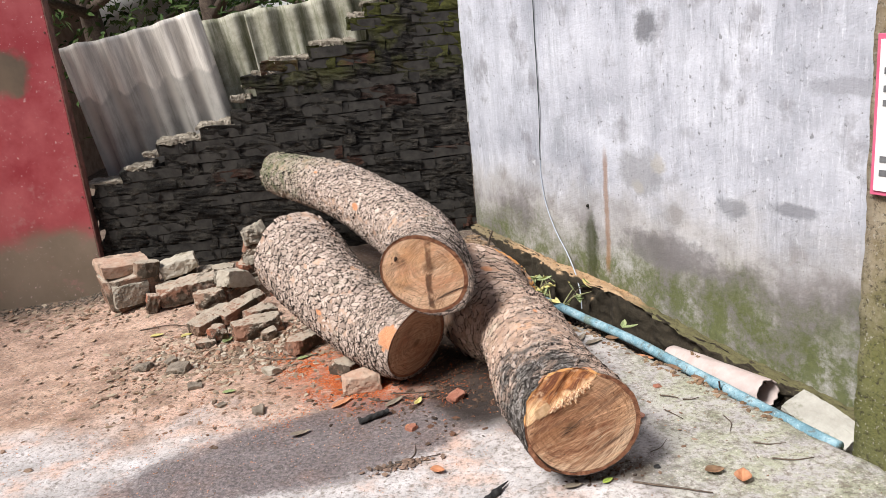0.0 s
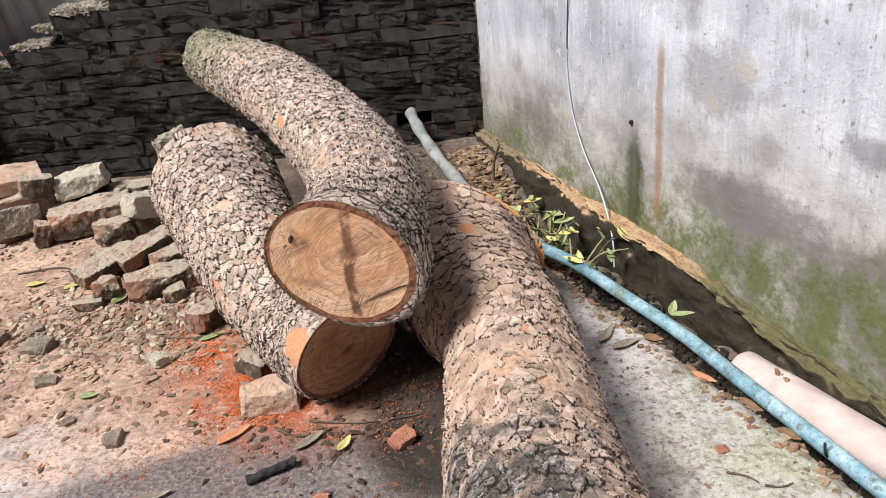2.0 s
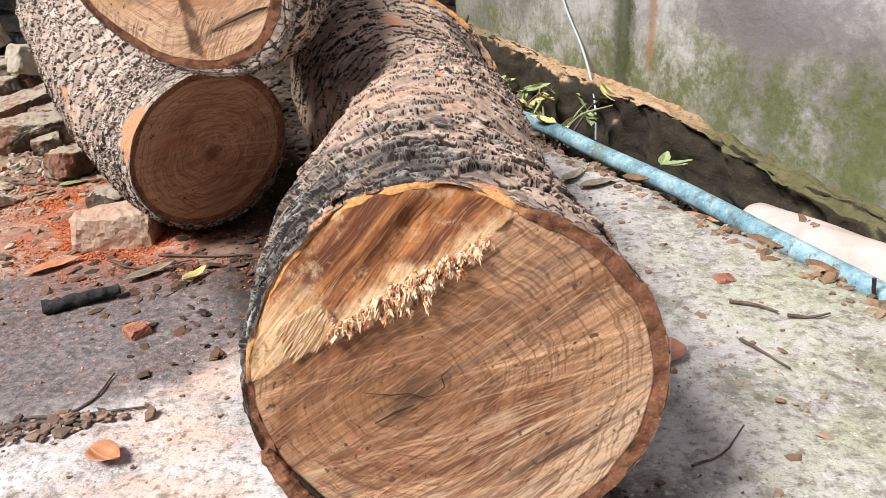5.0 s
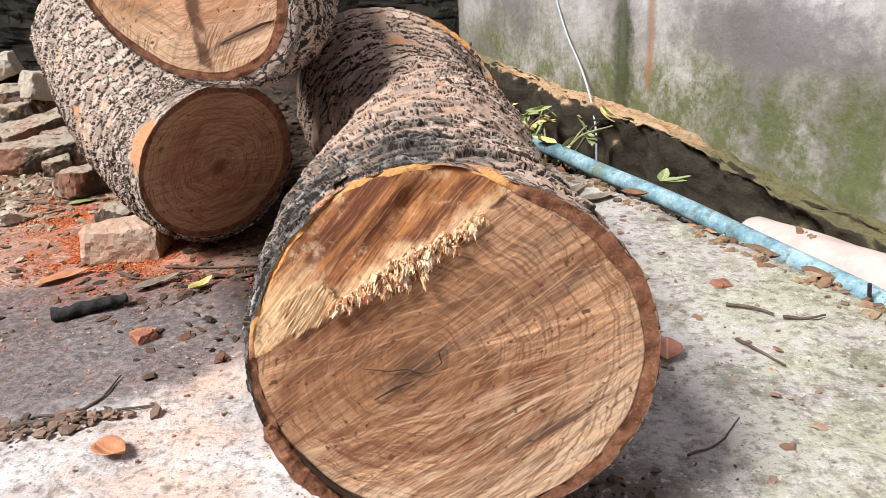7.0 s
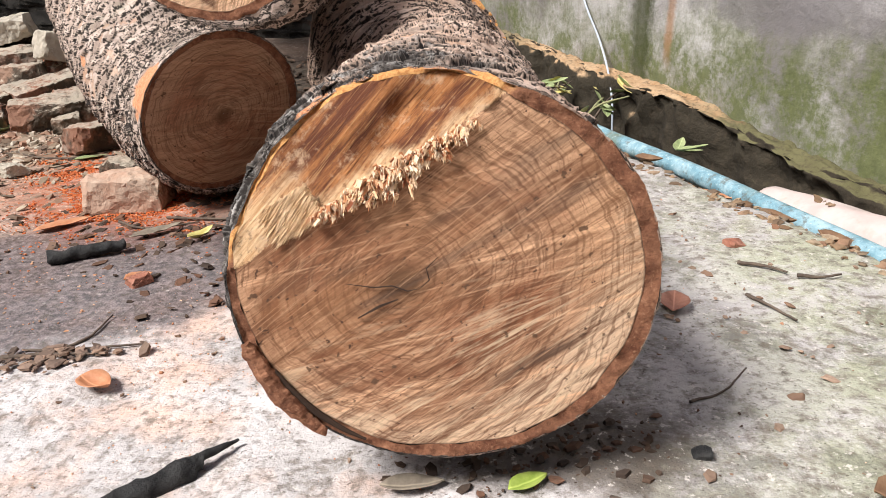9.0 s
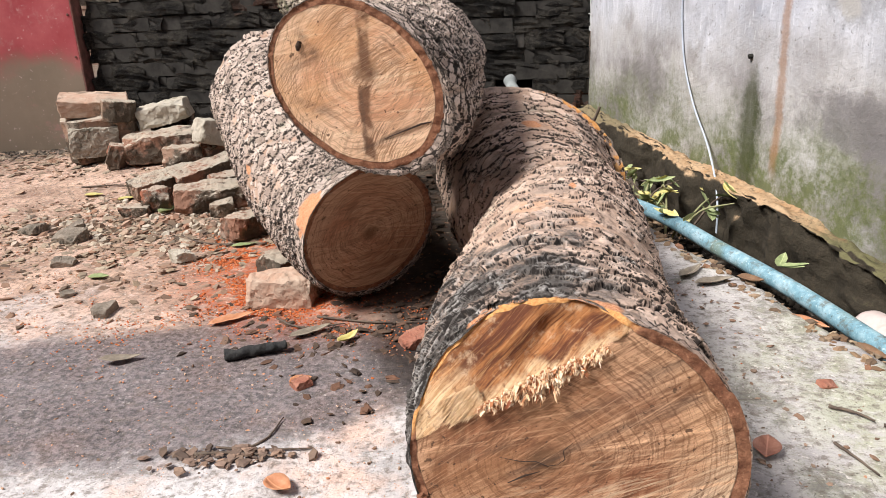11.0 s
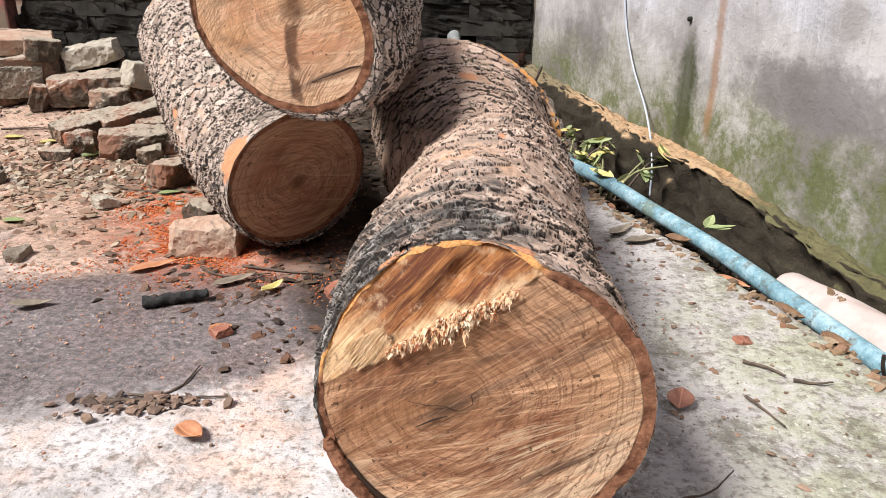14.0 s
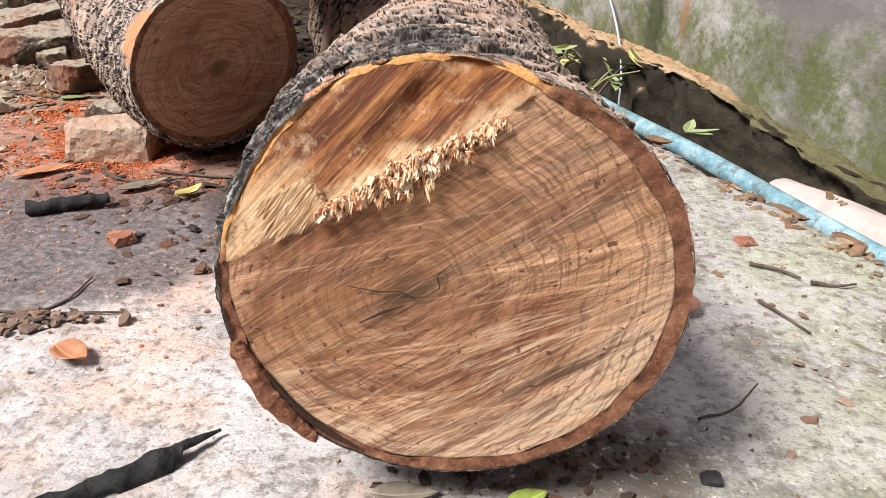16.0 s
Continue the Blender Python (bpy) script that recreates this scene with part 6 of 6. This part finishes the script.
def build_leaves():
    rows = (
        (-0.154, 2.253, -20, 0.052, 0.036, L_ORANGE, "curled orange-brown leaf lying on pale concrete", 0.8),
        (-0.541, 2.815, 48, 0.11, 0.035, L_ORANGE, "long tan leaf lying in sawdust", 0.2),
        (-0.233, 2.752, 70, 0.065, 0.024, L_YELLOW, "small yellow leaf on the damp patch", 0.7),
        (-0.668, 2.586, 22, 0.085, 0.030, L_GREY, "dry grey-brown leaf on damp concrete", 0.5),
        (-0.33, 2.775, 50, 0.10, 0.030, L_GREY, "dry dark leaf near the log", 0.3),
        (-0.255, 2.56, 40, 0.045, 0.03, L_ORANGE, "small rusty leaf scrap", 0.8),
        (-0.78, 3.328, 35, 0.08, 0.026, L_GREEN, "pale green leaf lying in rubble", 0.2),
        (-1.21, 3.60, 80, 0.085, 0.045, L_GREEN, "pale green leaf standing in rubble", 0.6),
        (0.368, 2.078, 35, 0.042, 0.020, L_LIME, "small green leaf under the log end", 0.2),
        (0.549, 2.44, 80, 0.062, 0.040, L_RUST, "cupped reddish-brown leaf beside the log", 0.45),
        (0.262, 2.075, 10, 0.060, 0.022, L_GREY, "dry tan leaf pinned under the log", 0.3),
        (0.755, 2.024, 70, 0.075, 0.05, L_ORANGE, "cupped tan leaf on mossy concrete", 0.9),
        (0.688, 2.071, 0, 0.06, 0.04, L_BROWN, "dark brown leaf on mossy concrete", 0.7),
        (0.70, 2.985, -35, 0.085, 0.035, L_ORANGE, "rusty brown leaf beside the pipe", 0.4),
        (0.69, 3.06, -60, 0.07, 0.030, L_BROWN, "brown leaf beside the pipe", 0.5),
        (0.60, 3.14, -20, 0.06, 0.035, L_BROWN, "dark brown leaf beside the pipe", 0.7),
        (0.52, 3.12, 30, 0.10, 0.032, L_GREY, "dull green leaf beside the log", 0.2),
        (0.47, 3.17, 60, 0.10, 0.030, L_GREY, "dull green leaf beside the log", 0.4),
        (0.79, 2.85, -55, 0.075, 0.030, L_BROWN, "dark curled leaf against the pipe", 0.8),
        (0.84, 2.72, -50, 0.06, 0.03, L_BROWN, "dark curled leaf against the pipe", 0.9),
        (-1.05, 3.02, 15, 0.06, 0.03, L_GREEN, "pale green leaf on the concrete", 0.3),
        (-1.62, 3.75, 20, 0.07, 0.035, L_YELLOW, "pale yellow leaf on the dust", 0.3),
        (-1.45, 3.72, 50, 0.08, 0.035, L_YELLOW, "pale yellow leaf on the dust", 0.3),
    )
    for i, (x, y, rz, ln, w, mt, lab, curl) in enumerate(rows):
        leaf(x, y, rz, ln, w, mt, lab, curl, i + 3)
    # sprig of leaves caught on the pipe
    sp = thing("leaf_sprig", "small sprig of pale green leaves on the pipe", "leaf")
    p = by_wall(1.70, 0.215, -0.005)
    for a, tl in ((-20, 14), (25, -8), (70, 10)):
        part("leaf", leaf_bm(0.075, 0.026, 0.3, a + 99), L_GREEN, sp, m=Matrix.Translation(p) @ pose(0, 0, 0.004, 0, -tl, a) @ Matrix.Translation((0.035, 0, 0)), smooth=True)


build_leaves()


def stick(name, label, cat, pts, r0, r1, mat, seg=7, rough=0.0, group=""):
    c = catmull([tuple(p) for p in pts], max(16, len(pts) * 8))
    bm = bmesh.new()
    n = len(c)
    tube(bm, c, [r0 + (r1 - r0) * i / (n - 1) for i in range(n)], seg)
    if rough:
        for v in bm.verts:
            v.co += noise.noise_vector(v.co * 70) * rough
    return tagged(part(name, bm, mat, smooth=True), label, cat, group)


def on(x, y, up):
    return (x, y, gz(x, y) + up)


def build_sticks():
    stick("charcoal_stick", "short black charred stick lying on damp concrete", "stick", (on(-0.448, 2.625, 0.014), on(-0.395, 2.66, 0.014), on(-0.345, 2.692, 0.015)), 0.012, 0.0105, M_CHAR, 12, 0.006)
    stick("burnt_branch", "charred branch with a broken pointed tip", "stick", (on(-0.075, 2.005, 0.010), on(-0.01, 2.055, 0.010), on(0.035, 2.10, 0.011), on(0.042, 2.108, 0.011)), 0.0105, 0.0095, M_CHAR, 12, 0.007)
    stick("burnt_branch", "charred broken tip of a branch", "stick", (on(0.036, 2.10, 0.016), on(0.055, 2.125, 0.014), on(0.068, 2.142, 0.012)), 0.006, 0.0015, M_CHAR, 7, 0.002)
    tw = "thin dry twig lying on the concrete"
    for pts, r in ((((0.648, 2.477), (0.672, 2.438), (0.691, 2.403)), 0.0026), (((0.532, 2.216), (0.570, 2.238), (0.605, 2.287)), 0.0017), (((0.439, 2.057), (0.55, 2.01), (0.649, 1.968)), 0.004), (((0.828, 2.40), (0.835, 2.35), (0.815, 2.30)), 0.0025), (((0.86, 2.22), (0.90, 2.20), (0.955, 2.20)), 0.0025), (((0.88, 2.12), (0.94, 2.10), (1.0, 2.105)), 0.003),
                   (((-0.263, 2.329), (-0.235, 2.375), (-0.235, 2.44)), 0.0025), (((-0.30, 2.335), (-0.22, 2.345), (-0.145, 2.362)), 0.0025), (((-0.33, 2.31), (-0.27, 2.325), (-0.20, 2.33)), 0.0035), (((-0.35, 2.86), (-0.2, 2.84), (-0.05, 2.86)), 0.003), (((-0.44, 2.84), (-0.36, 2.80), (-0.27, 2.83)), 0.003), (((-0.72, 3.35), (-0.9, 3.33), (-1.05, 3.40)), 0.004), (((-1.75, 3.85), (-1.6, 3.88), (-1.48, 3.84)), 0.004),
                   (((0.73, 2.54), (0.76, 2.535), (0.79, 2.545)), 0.003), (((0.66, 2.585), (0.70, 2.57), (0.72, 2.55)), 0.003), (((-0.15, 1.72), (-0.12, 1.8), (-0.07, 1.85)), 0.003)):
        stick("twig", tw, "twig", [on(x, y, r + 0.001) for x, y in pts], r, r * 0.5, M_TWIG, 6, 0.001, "dry twigs")
    # upright twig in the corner and the cut green stems
    p = by_wall(0.42, 0.17)
    stick("twig", "dead twig standing upright in the litter", "twig", ((p.x, p.y, -0.02), (p.x + 0.005, p.y, 0.12), (p.x + 0.035, p.y - 0.01, 0.21)), 0.008, 0.006, M_TWIG, 7, 0.002)


build_sticks()


def build_weed():
    rng = random.Random(12)
    w = thing("weed_cuttings", "heap of cut green weed stems with leaves by the wall", "plant")
    base = by_wall(0.92, 0.17, -0.085)
    for i in range(34):
        a = rng.uniform(0, 2 * math.pi)
        o = base + Vector((WD[0], WD[1], 0)) * rng.uniform(-0.28, 0.28) + Vector((WN[0], WN[1], 0)) * rng.uniform(-0.05, 0.06)
        d = Vector((math.cos(a), math.sin(a), rng.uniform(0.2, 1.1))).normalized() * rng.uniform(0.10, 0.26)
        # keep the stems on the yard side of the wall
        q = o + d
        if (q.x - CORNER[0]) * WN[0] + (q.y - CORNER[1]) * WN[1] < 0.03:
            d = Vector((-d.x, -d.y, d.z))
        mid = o + d * 0.5 + Vector((rng.uniform(-0.02, 0.02), rng.uniform(-0.02, 0.02), 0.03))
        bm = bmesh.new()
        tube(bm, catmull([tuple(o), tuple(mid), tuple(o + d)], 9), [0.0045 - 0.0003 * k for k in range(9)], 6)
        part("stem", bm, M_STEM if i % 3 else M_TWIG, w, smooth=True)
        for k in range(rng.choice((1, 2, 3, 4))):
            at = o + d * rng.uniform(0.55, 1.0) + Vector((0, 0, 0.012))
            part("leaf", leaf_bm(rng.uniform(0.045, 0.095), rng.uniform(0.018, 0.030), rng.uniform(0, 0.5), i * 7 + k), L_GREEN if rng.random() < 0.75 else L_YELLOW, w, m=Matrix.Translation(at) @ pose(0, 0, 0, rng.uniform(-40, 40), rng.uniform(-50, 30), rng.uniform(0, 360)), smooth=True)
    return w


build_weed()


def scatter(name, label, n, where, size, mat, seed, flat=0.35, kind="stuff", lift=0.0):
    """Many small chips strewn over a patch, joined."""
    rng = random.Random(seed)
    bm = bmesh.new()
    for i in range(n):
        x, y = where(rng)
        s = size(rng)
        z = gz(x, y) + s * flat * 0.35 + lift
        m = pose(x, y, z, rng.uniform(-20, 20), rng.uniform(-20, 20), rng.uniform(0, 360))
        pts = []
        k = 5
        for h in (-1, 1):
            ring = []
            for j in range(k):
                a = 2 * math.pi * j / k
                r = s * rng.uniform(0.45, 1.0) * (0.8 if h > 0 else 1)
                ring.append(bm.verts.new(m @ Vector((r * math.cos(a) * 1.25, r * math.sin(a) * 0.8, h * s * flat * rng.uniform(0.5, 1)))))
            pts.append(ring)
        for j in range(k):
            bm.faces.new((pts[0][j], pts[0][(j + 1) % k], pts[1][(j + 1) % k], pts[1][j]))
        bm.faces.new(pts[0][::-1]), bm.faces.new(pts[1])
    return tagged(part(name, bm, mat), label, "litter", kind=kind)


def mat_chips(name, *cols):
    k = Mat(name)
    r = k.island()
    st = [(i / max(1, len(cols) - 1), c) for i, c in enumerate(cols)]
    c = k.ramp(r, *st)
    c = k.mix(k.ramp(k.noise(90, 4, 0.7), (0.4, 0.0), (0.7, 0.5)), c, tuple(v * 0.5 for v in cols[0]))
    return k.done(c, 0.9)


def build_litter():
    red = mat_chips("red_sawdust", (0.50, 0.10, 0.03), (0.60, 0.17, 0.05), (0.42, 0.09, 0.03), (0.62, 0.26, 0.11))
    mixed = mat_chips("rubble_crumbs", (0.40, 0.29, 0.20), (0.24, 0.17, 0.12), (0.48, 0.39, 0.30), (0.10, 0.075, 0.055), (0.42, 0.21, 0.13))
    barkc = mat_chips("bark_chips", (0.30, 0.18, 0.12), (0.16, 0.10, 0.07), (0.42, 0.29, 0.21), (0.10, 0.07, 0.05))
    litter = mat_chips("leaf_litter", (0.16, 0.09, 0.05), (0.30, 0.20, 0.12), (0.10, 0.065, 0.045), (0.40, 0.30, 0.20), (0.24, 0.12, 0.07))
    flakes = mat_chips("dry_flakes", (0.34, 0.25, 0.17), (0.17, 0.115, 0.08), (0.46, 0.37, 0.27), (0.09, 0.065, 0.05), (0.40, 0.22, 0.14), (0.52, 0.45, 0.35))
    dust = mat_chips("wood_dust", (0.62, 0.34, 0.20), (0.52, 0.20, 0.10), (0.66, 0.46, 0.32))

    def blob(cx, cy, sx, sy, rot=0.0):
        c, s = math.cos(radians(rot)), math.sin(radians(rot))
        def f(rng):
            a, b = rng.gauss(0, sx), rng.gauss(0, sy)
            return cx + a * c - b * s, cy + a * s + b * c
        return f
    def along_log(rng):
        t = rng.random()
        return -0.40 - 0.38 * t + rng.gauss(-0.05, 0.07), 2.93 + 0.50 * t + rng.gauss(-0.03, 0.06)
    scatter("sawdust", "bright red sawdust heaped along the log", 6500, along_log, lambda r: r.uniform(0.002, 0.0055), red, 1)
    scatter("sawdust", "red sawdust strewn on damp concrete", 1800, blob(-0.35, 2.86, 0.30, 0.10, 10), lambda r: r.uniform(0.0015, 0.004), red, 2)
    scatter("sawdust", "pinkish sawdust dusted over the yard", 4500, blob(-0.95, 3.05, 0.55, 0.40, 20), lambda r: r.uniform(0.0015, 0.004), dust, 3)
    scatter("sawdust", "pale sawdust round the front log", 1500, blob(-0.05, 2.35, 0.25, 0.16), lambda r: 0.0006 + 0.0016 * r.random() ** 3, dust, 4)
    scatter("brick_crumbs", "brick crumbs and mortar dust round the rubble", 2400, blob(-1.20, 3.55, 0.34, 0.26, 15), lambda r: abs(r.gauss(0, 0.0055)) + 0.002, mixed, 5, 0.2)
    scatter("brick_crumbs", "brick crumbs and grit under the gate", 700, blob(-2.1, 4.22, 0.50, 0.17, 10), lambda r: abs(r.gauss(0, 0.006)) + 0.002, mixed, 6, 0.2)
    scatter("bark_chips", "loose flakes of bark strewn on the yard", 420, blob(-0.95, 3.20, 0.42, 0.26, 20), lambda r: r.uniform(0.006, 0.024), barkc, 7, 0.18)
    scatter("bark_chips", "small heap of bark flakes and twigs", 110, blob(-0.27, 2.315, 0.055, 0.016, 15), lambda r: 0.003 + 0.014 * r.random() ** 2, mat_chips("heap_flakes", (0.10, 0.07, 0.055), (0.30, 0.20, 0.15), (0.16, 0.11, 0.08), (0.42, 0.27, 0.19)), 9, 0.16, lift=0.005)
    scatter("grit", "dark grit scattered on the concrete", 700, lambda r: (r.uniform(-1.3, 1.1), r.uniform(1.7, 3.3)), lambda r: r.uniform(0.0015, 0.005), barkc, 10)
    scatter("bark_chips", "dry leaf scraps and bark flakes below the rubble", 1500, blob(-1.15, 3.48, 0.34, 0.20, 18), lambda r: 0.006 + 0.020 * r.random() ** 2, flakes, 21, 0.10, lift=0.003)
    scatter("plaster_chips", "broken chips of plaster and brick below the heap", 420, blob(-1.12, 3.58, 0.24, 0.13, 20), lambda r: 0.007 + 0.018 * r.random() ** 1.5, mat_chips("plaster_bits", (0.42, 0.35, 0.27), (0.55, 0.48, 0.39), (0.38, 0.20, 0.13), (0.24, 0.18, 0.13)), 25, 0.45)
    scatter("bark_chips", "dry leaf scraps strewn before the gate", 600, blob(-2.15, 4.22, 0.42, 0.17, 10), lambda r: 0.006 + 0.024 * r.random() ** 2, flakes, 22, 0.10, lift=0.003)
    # kept dark so they don't lighten the shade painted between the logs
    scatter("bark_chips", "dark bark crumbs between the logs", 420, blob(-0.10, 2.95, 0.12, 0.22), lambda r: 0.005 + 0.014 * r.random() ** 2, mat_chips("dark_bark", (0.05, 0.034, 0.026), (0.10, 0.065, 0.045), (0.16, 0.08, 0.05)), 23, 0.15, lift=0.002)
    scatter("bark_chips", "bark crumbs beside the front log", 130, blob(0.52, 2.75, 0.06, 0.35, 12), lambda r: 0.002 + 0.010 * r.random() ** 3, barkc, 24, 0.15, lift=0.002)
    scatter("bark_chips", "loose flakes of bark near the logs", 130, blob(-0.25, 2.78, 0.22, 0.10), lambda r: r.uniform(0.005, 0.018), bpy.data.materials["dark_bark"], 8, 0.18)
    # dark crumbs added to deepen the shade under the log's end
    scatter("bark_chips", "dark bark crumbs under the end of the big log", 160, blob(0.40, 2.13, 0.07, 0.030, 10), lambda r: 0.002 + 0.009 * r.random() ** 3, bpy.data.materials["dark_bark"], 26, 0.25, lift=0.002)
    def wallside(lo, hi, d0, d1):
        def f(rng):
            p = by_wall(rng.uniform(lo, hi), rng.uniform(d0, d1))
            return p.x, p.y
        return f
    scatter("leaf_litter", "dark bark crumbs and leaf litter behind the logs", 700, blob(-0.28, 4.1, 0.16, 0.30), lambda r: 0.006 + 0.022 * r.random() ** 2, mat_chips("corner_litter", (0.05, 0.036, 0.026), (0.14, 0.095, 0.065), (0.08, 0.055, 0.04), (0.26, 0.17, 0.12)), 31, 0.2, lift=0.004)
    scatter("leaf_litter", "brown leaf litter in the corner by the wall", 900, wallside(0.12, 1.2, 0.09, 0.30), lambda r: r.uniform(0.010, 0.028), litter, 11, 0.16, lift=0.006)
    scatter("leaf_litter", "brown leaf litter and soil along the pipe", 520, wallside(1.1, 2.7, 0.20, 0.42), lambda r: r.uniform(0.005, 0.018), litter, 12, 0.2)
    scatter("leaf_litter", "leaf litter in the ditch and on the broken pipe", 70, wallside(2.05, 2.4, 0.10, 0.15), lambda r: r.uniform(0.008, 0.02), litter, 13, 0.2, lift=0.105)
    soil = mat_chips("dark_soil", (0.018, 0.014, 0.010), (0.035, 0.026, 0.019), (0.06, 0.046, 0.033))
    scatter("soil", "dark crumbly soil in the ditch", 1500, wallside(1.0, 2.79, 0.07, 0.24), lambda r: r.uniform(0.008, 0.022), soil, 14, 0.6)
    scatter("soil", "dark damp crumbs along the gate foot", 600, lambda r: (lambda p: (p.x, p.y))(by_brick(r.uniform(2.2, 3.4), abs(r.gauss(0, 0.10)) + 0.05)), lambda r: r.uniform(0.004, 0.014), mat_chips("damp_crumbs", (0.08, 0.065, 0.05), (0.17, 0.14, 0.11)), 15, 0.4)


build_litter()

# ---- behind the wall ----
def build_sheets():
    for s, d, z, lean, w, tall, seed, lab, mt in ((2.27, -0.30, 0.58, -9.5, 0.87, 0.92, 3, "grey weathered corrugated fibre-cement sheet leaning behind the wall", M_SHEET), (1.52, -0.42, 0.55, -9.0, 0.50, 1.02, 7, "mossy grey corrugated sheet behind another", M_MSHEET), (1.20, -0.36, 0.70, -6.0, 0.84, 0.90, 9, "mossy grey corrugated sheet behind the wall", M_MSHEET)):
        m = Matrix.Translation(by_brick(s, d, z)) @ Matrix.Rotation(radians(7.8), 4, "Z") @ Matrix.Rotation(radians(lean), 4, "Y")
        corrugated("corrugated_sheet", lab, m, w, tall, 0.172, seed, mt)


build_sheets()


def build_tree(x, y, tall, spread, seed, label):
    rng = random.Random(seed)
    t = thing("tree", label, "tree", pose(x, y, 0), "trees behind the wall")
    bm = bmesh.new()
    tips = []
    tube(bm, [(0, 0, -0.2), (0.05, 0.02, tall * 0.25), (-0.05, 0.05, tall * 0.5), (0.0, 0.0, tall * 0.8)], [0.16, 0.13, 0.10, 0.05], 10)
    for i in range(11):
        a, h = rng.uniform(0, 6.28), tall * rng.uniform(0.22, 0.75)
        r = spread * rng.uniform(0.5, 1.0)
        p1 = (math.cos(a) * r * 0.4, math.sin(a) * r * 0.4, h + r * 0.15)
        p2 = (math.cos(a + 0.3) * r, math.sin(a + 0.3) * r, h + r * rng.uniform(0.1, 0.5))
        tube(bm, [(0, 0, h), p1, p2], [0.06, 0.04, 0.012], 7)
        tips += [p1, p2, p2]
    part("trunk", bm, M_TWIG, t, smooth=True)
    crown = bmesh.new()
    for i in range(2600):
        c = Vector(rng.choice(tips)) + Vector((rng.gauss(0, 1), rng.gauss(0, 1), rng.gauss(0, 0.8))) * spread * 0.22
        leaf_m = Matrix.Translation(c) @ pose(0, 0, 0, rng.uniform(-60, 60), rng.uniform(-60, 60), rng.uniform(0, 360))
        L, w = rng.uniform(0.07, 0.14), rng.uniform(0.03, 0.05)
        vs = [crown.verts.new(leaf_m @ Vector(p)) for p in ((-L / 2, 0, 0), (0, -w / 2, 0.01), (L / 2, 0, 0), (0, w / 2, 0.01))]
        crown.faces.new(vs)
    part("crown", crown, mat_chips("tree_leaves", (0.035, 0.07, 0.018), (0.07, 0.12, 0.03), (0.11, 0.16, 0.05)), t)
    return t


build_tree(-2.1, 7.6, 3.6, 1.5, 3, "dark leafy tree behind the broken wall")
build_tree(-0.6, 8.6, 4.2, 1.7, 5, "dark leafy tree with bare limbs behind the wall")
build_tree(-3.6, 8.4, 4.0, 1.7, 8, "dark leafy tree behind the gate")


def build_shed():
    h = thing("brick_shed", "old brick outbuilding under a dark eave behind the wall", "building", pose(-6.0, 8.6, 0, 0, 0, 6))
    bm = bmesh.new()
    box(bm, -1.6, 1.45, 0, 2.4, 0, 2.3)
    part("wall", bm, mat_plain("brown_brickwork", (0.20, 0.12, 0.09), (0.32, 0.22, 0.17), 10, 0.9), h)
    for i in range(26):
        bm = bmesh.new()
        box(bm, 0.35, 1.44, -0.012, 0.004, 0.06 + i * 0.085, 0.125 + i * 0.085, 0.003)
        part("brick_course", bm, mat_plain("brown_brick", (0.24, 0.14, 0.10), (0.34, 0.24, 0.18), 12, 0.9) if i == 0 else bpy.data.materials["brown_brick"], h)
    bm = bmesh.new()
    box(bm, -2.0, 3.4, -0.5, 2.6, 2.30, 2.46, 0, 0.01)
    part("roof", bm, mat_plain("dark_roof_beam", (0.03, 0.022, 0.02), (0.07, 0.05, 0.045), 8, 0.7), h, "dark overhanging eave")
    return h


build_shed()


def build_far_house():
    h = thing("house", "pale rendered house wall far behind the trees", "building", pose(0.5, 11.5, 0))
    bm = bmesh.new()
    box(bm, -6, 5, 0, 4, 0, 6)
    part("wall", bm, mat_plain("pale_render", (0.60, 0.60, 0.58), (0.74, 0.74, 0.72), 2, 0.9), h)
    bm = bmesh.new()
    box(bm, -6.3, 5.3, -0.4, 4.3, 6.0, 6.25, 0, 0.02)
    part("roof", bm, bpy.data.materials["pale_render"], h)
    return h


build_far_house()
build_brick_wall()
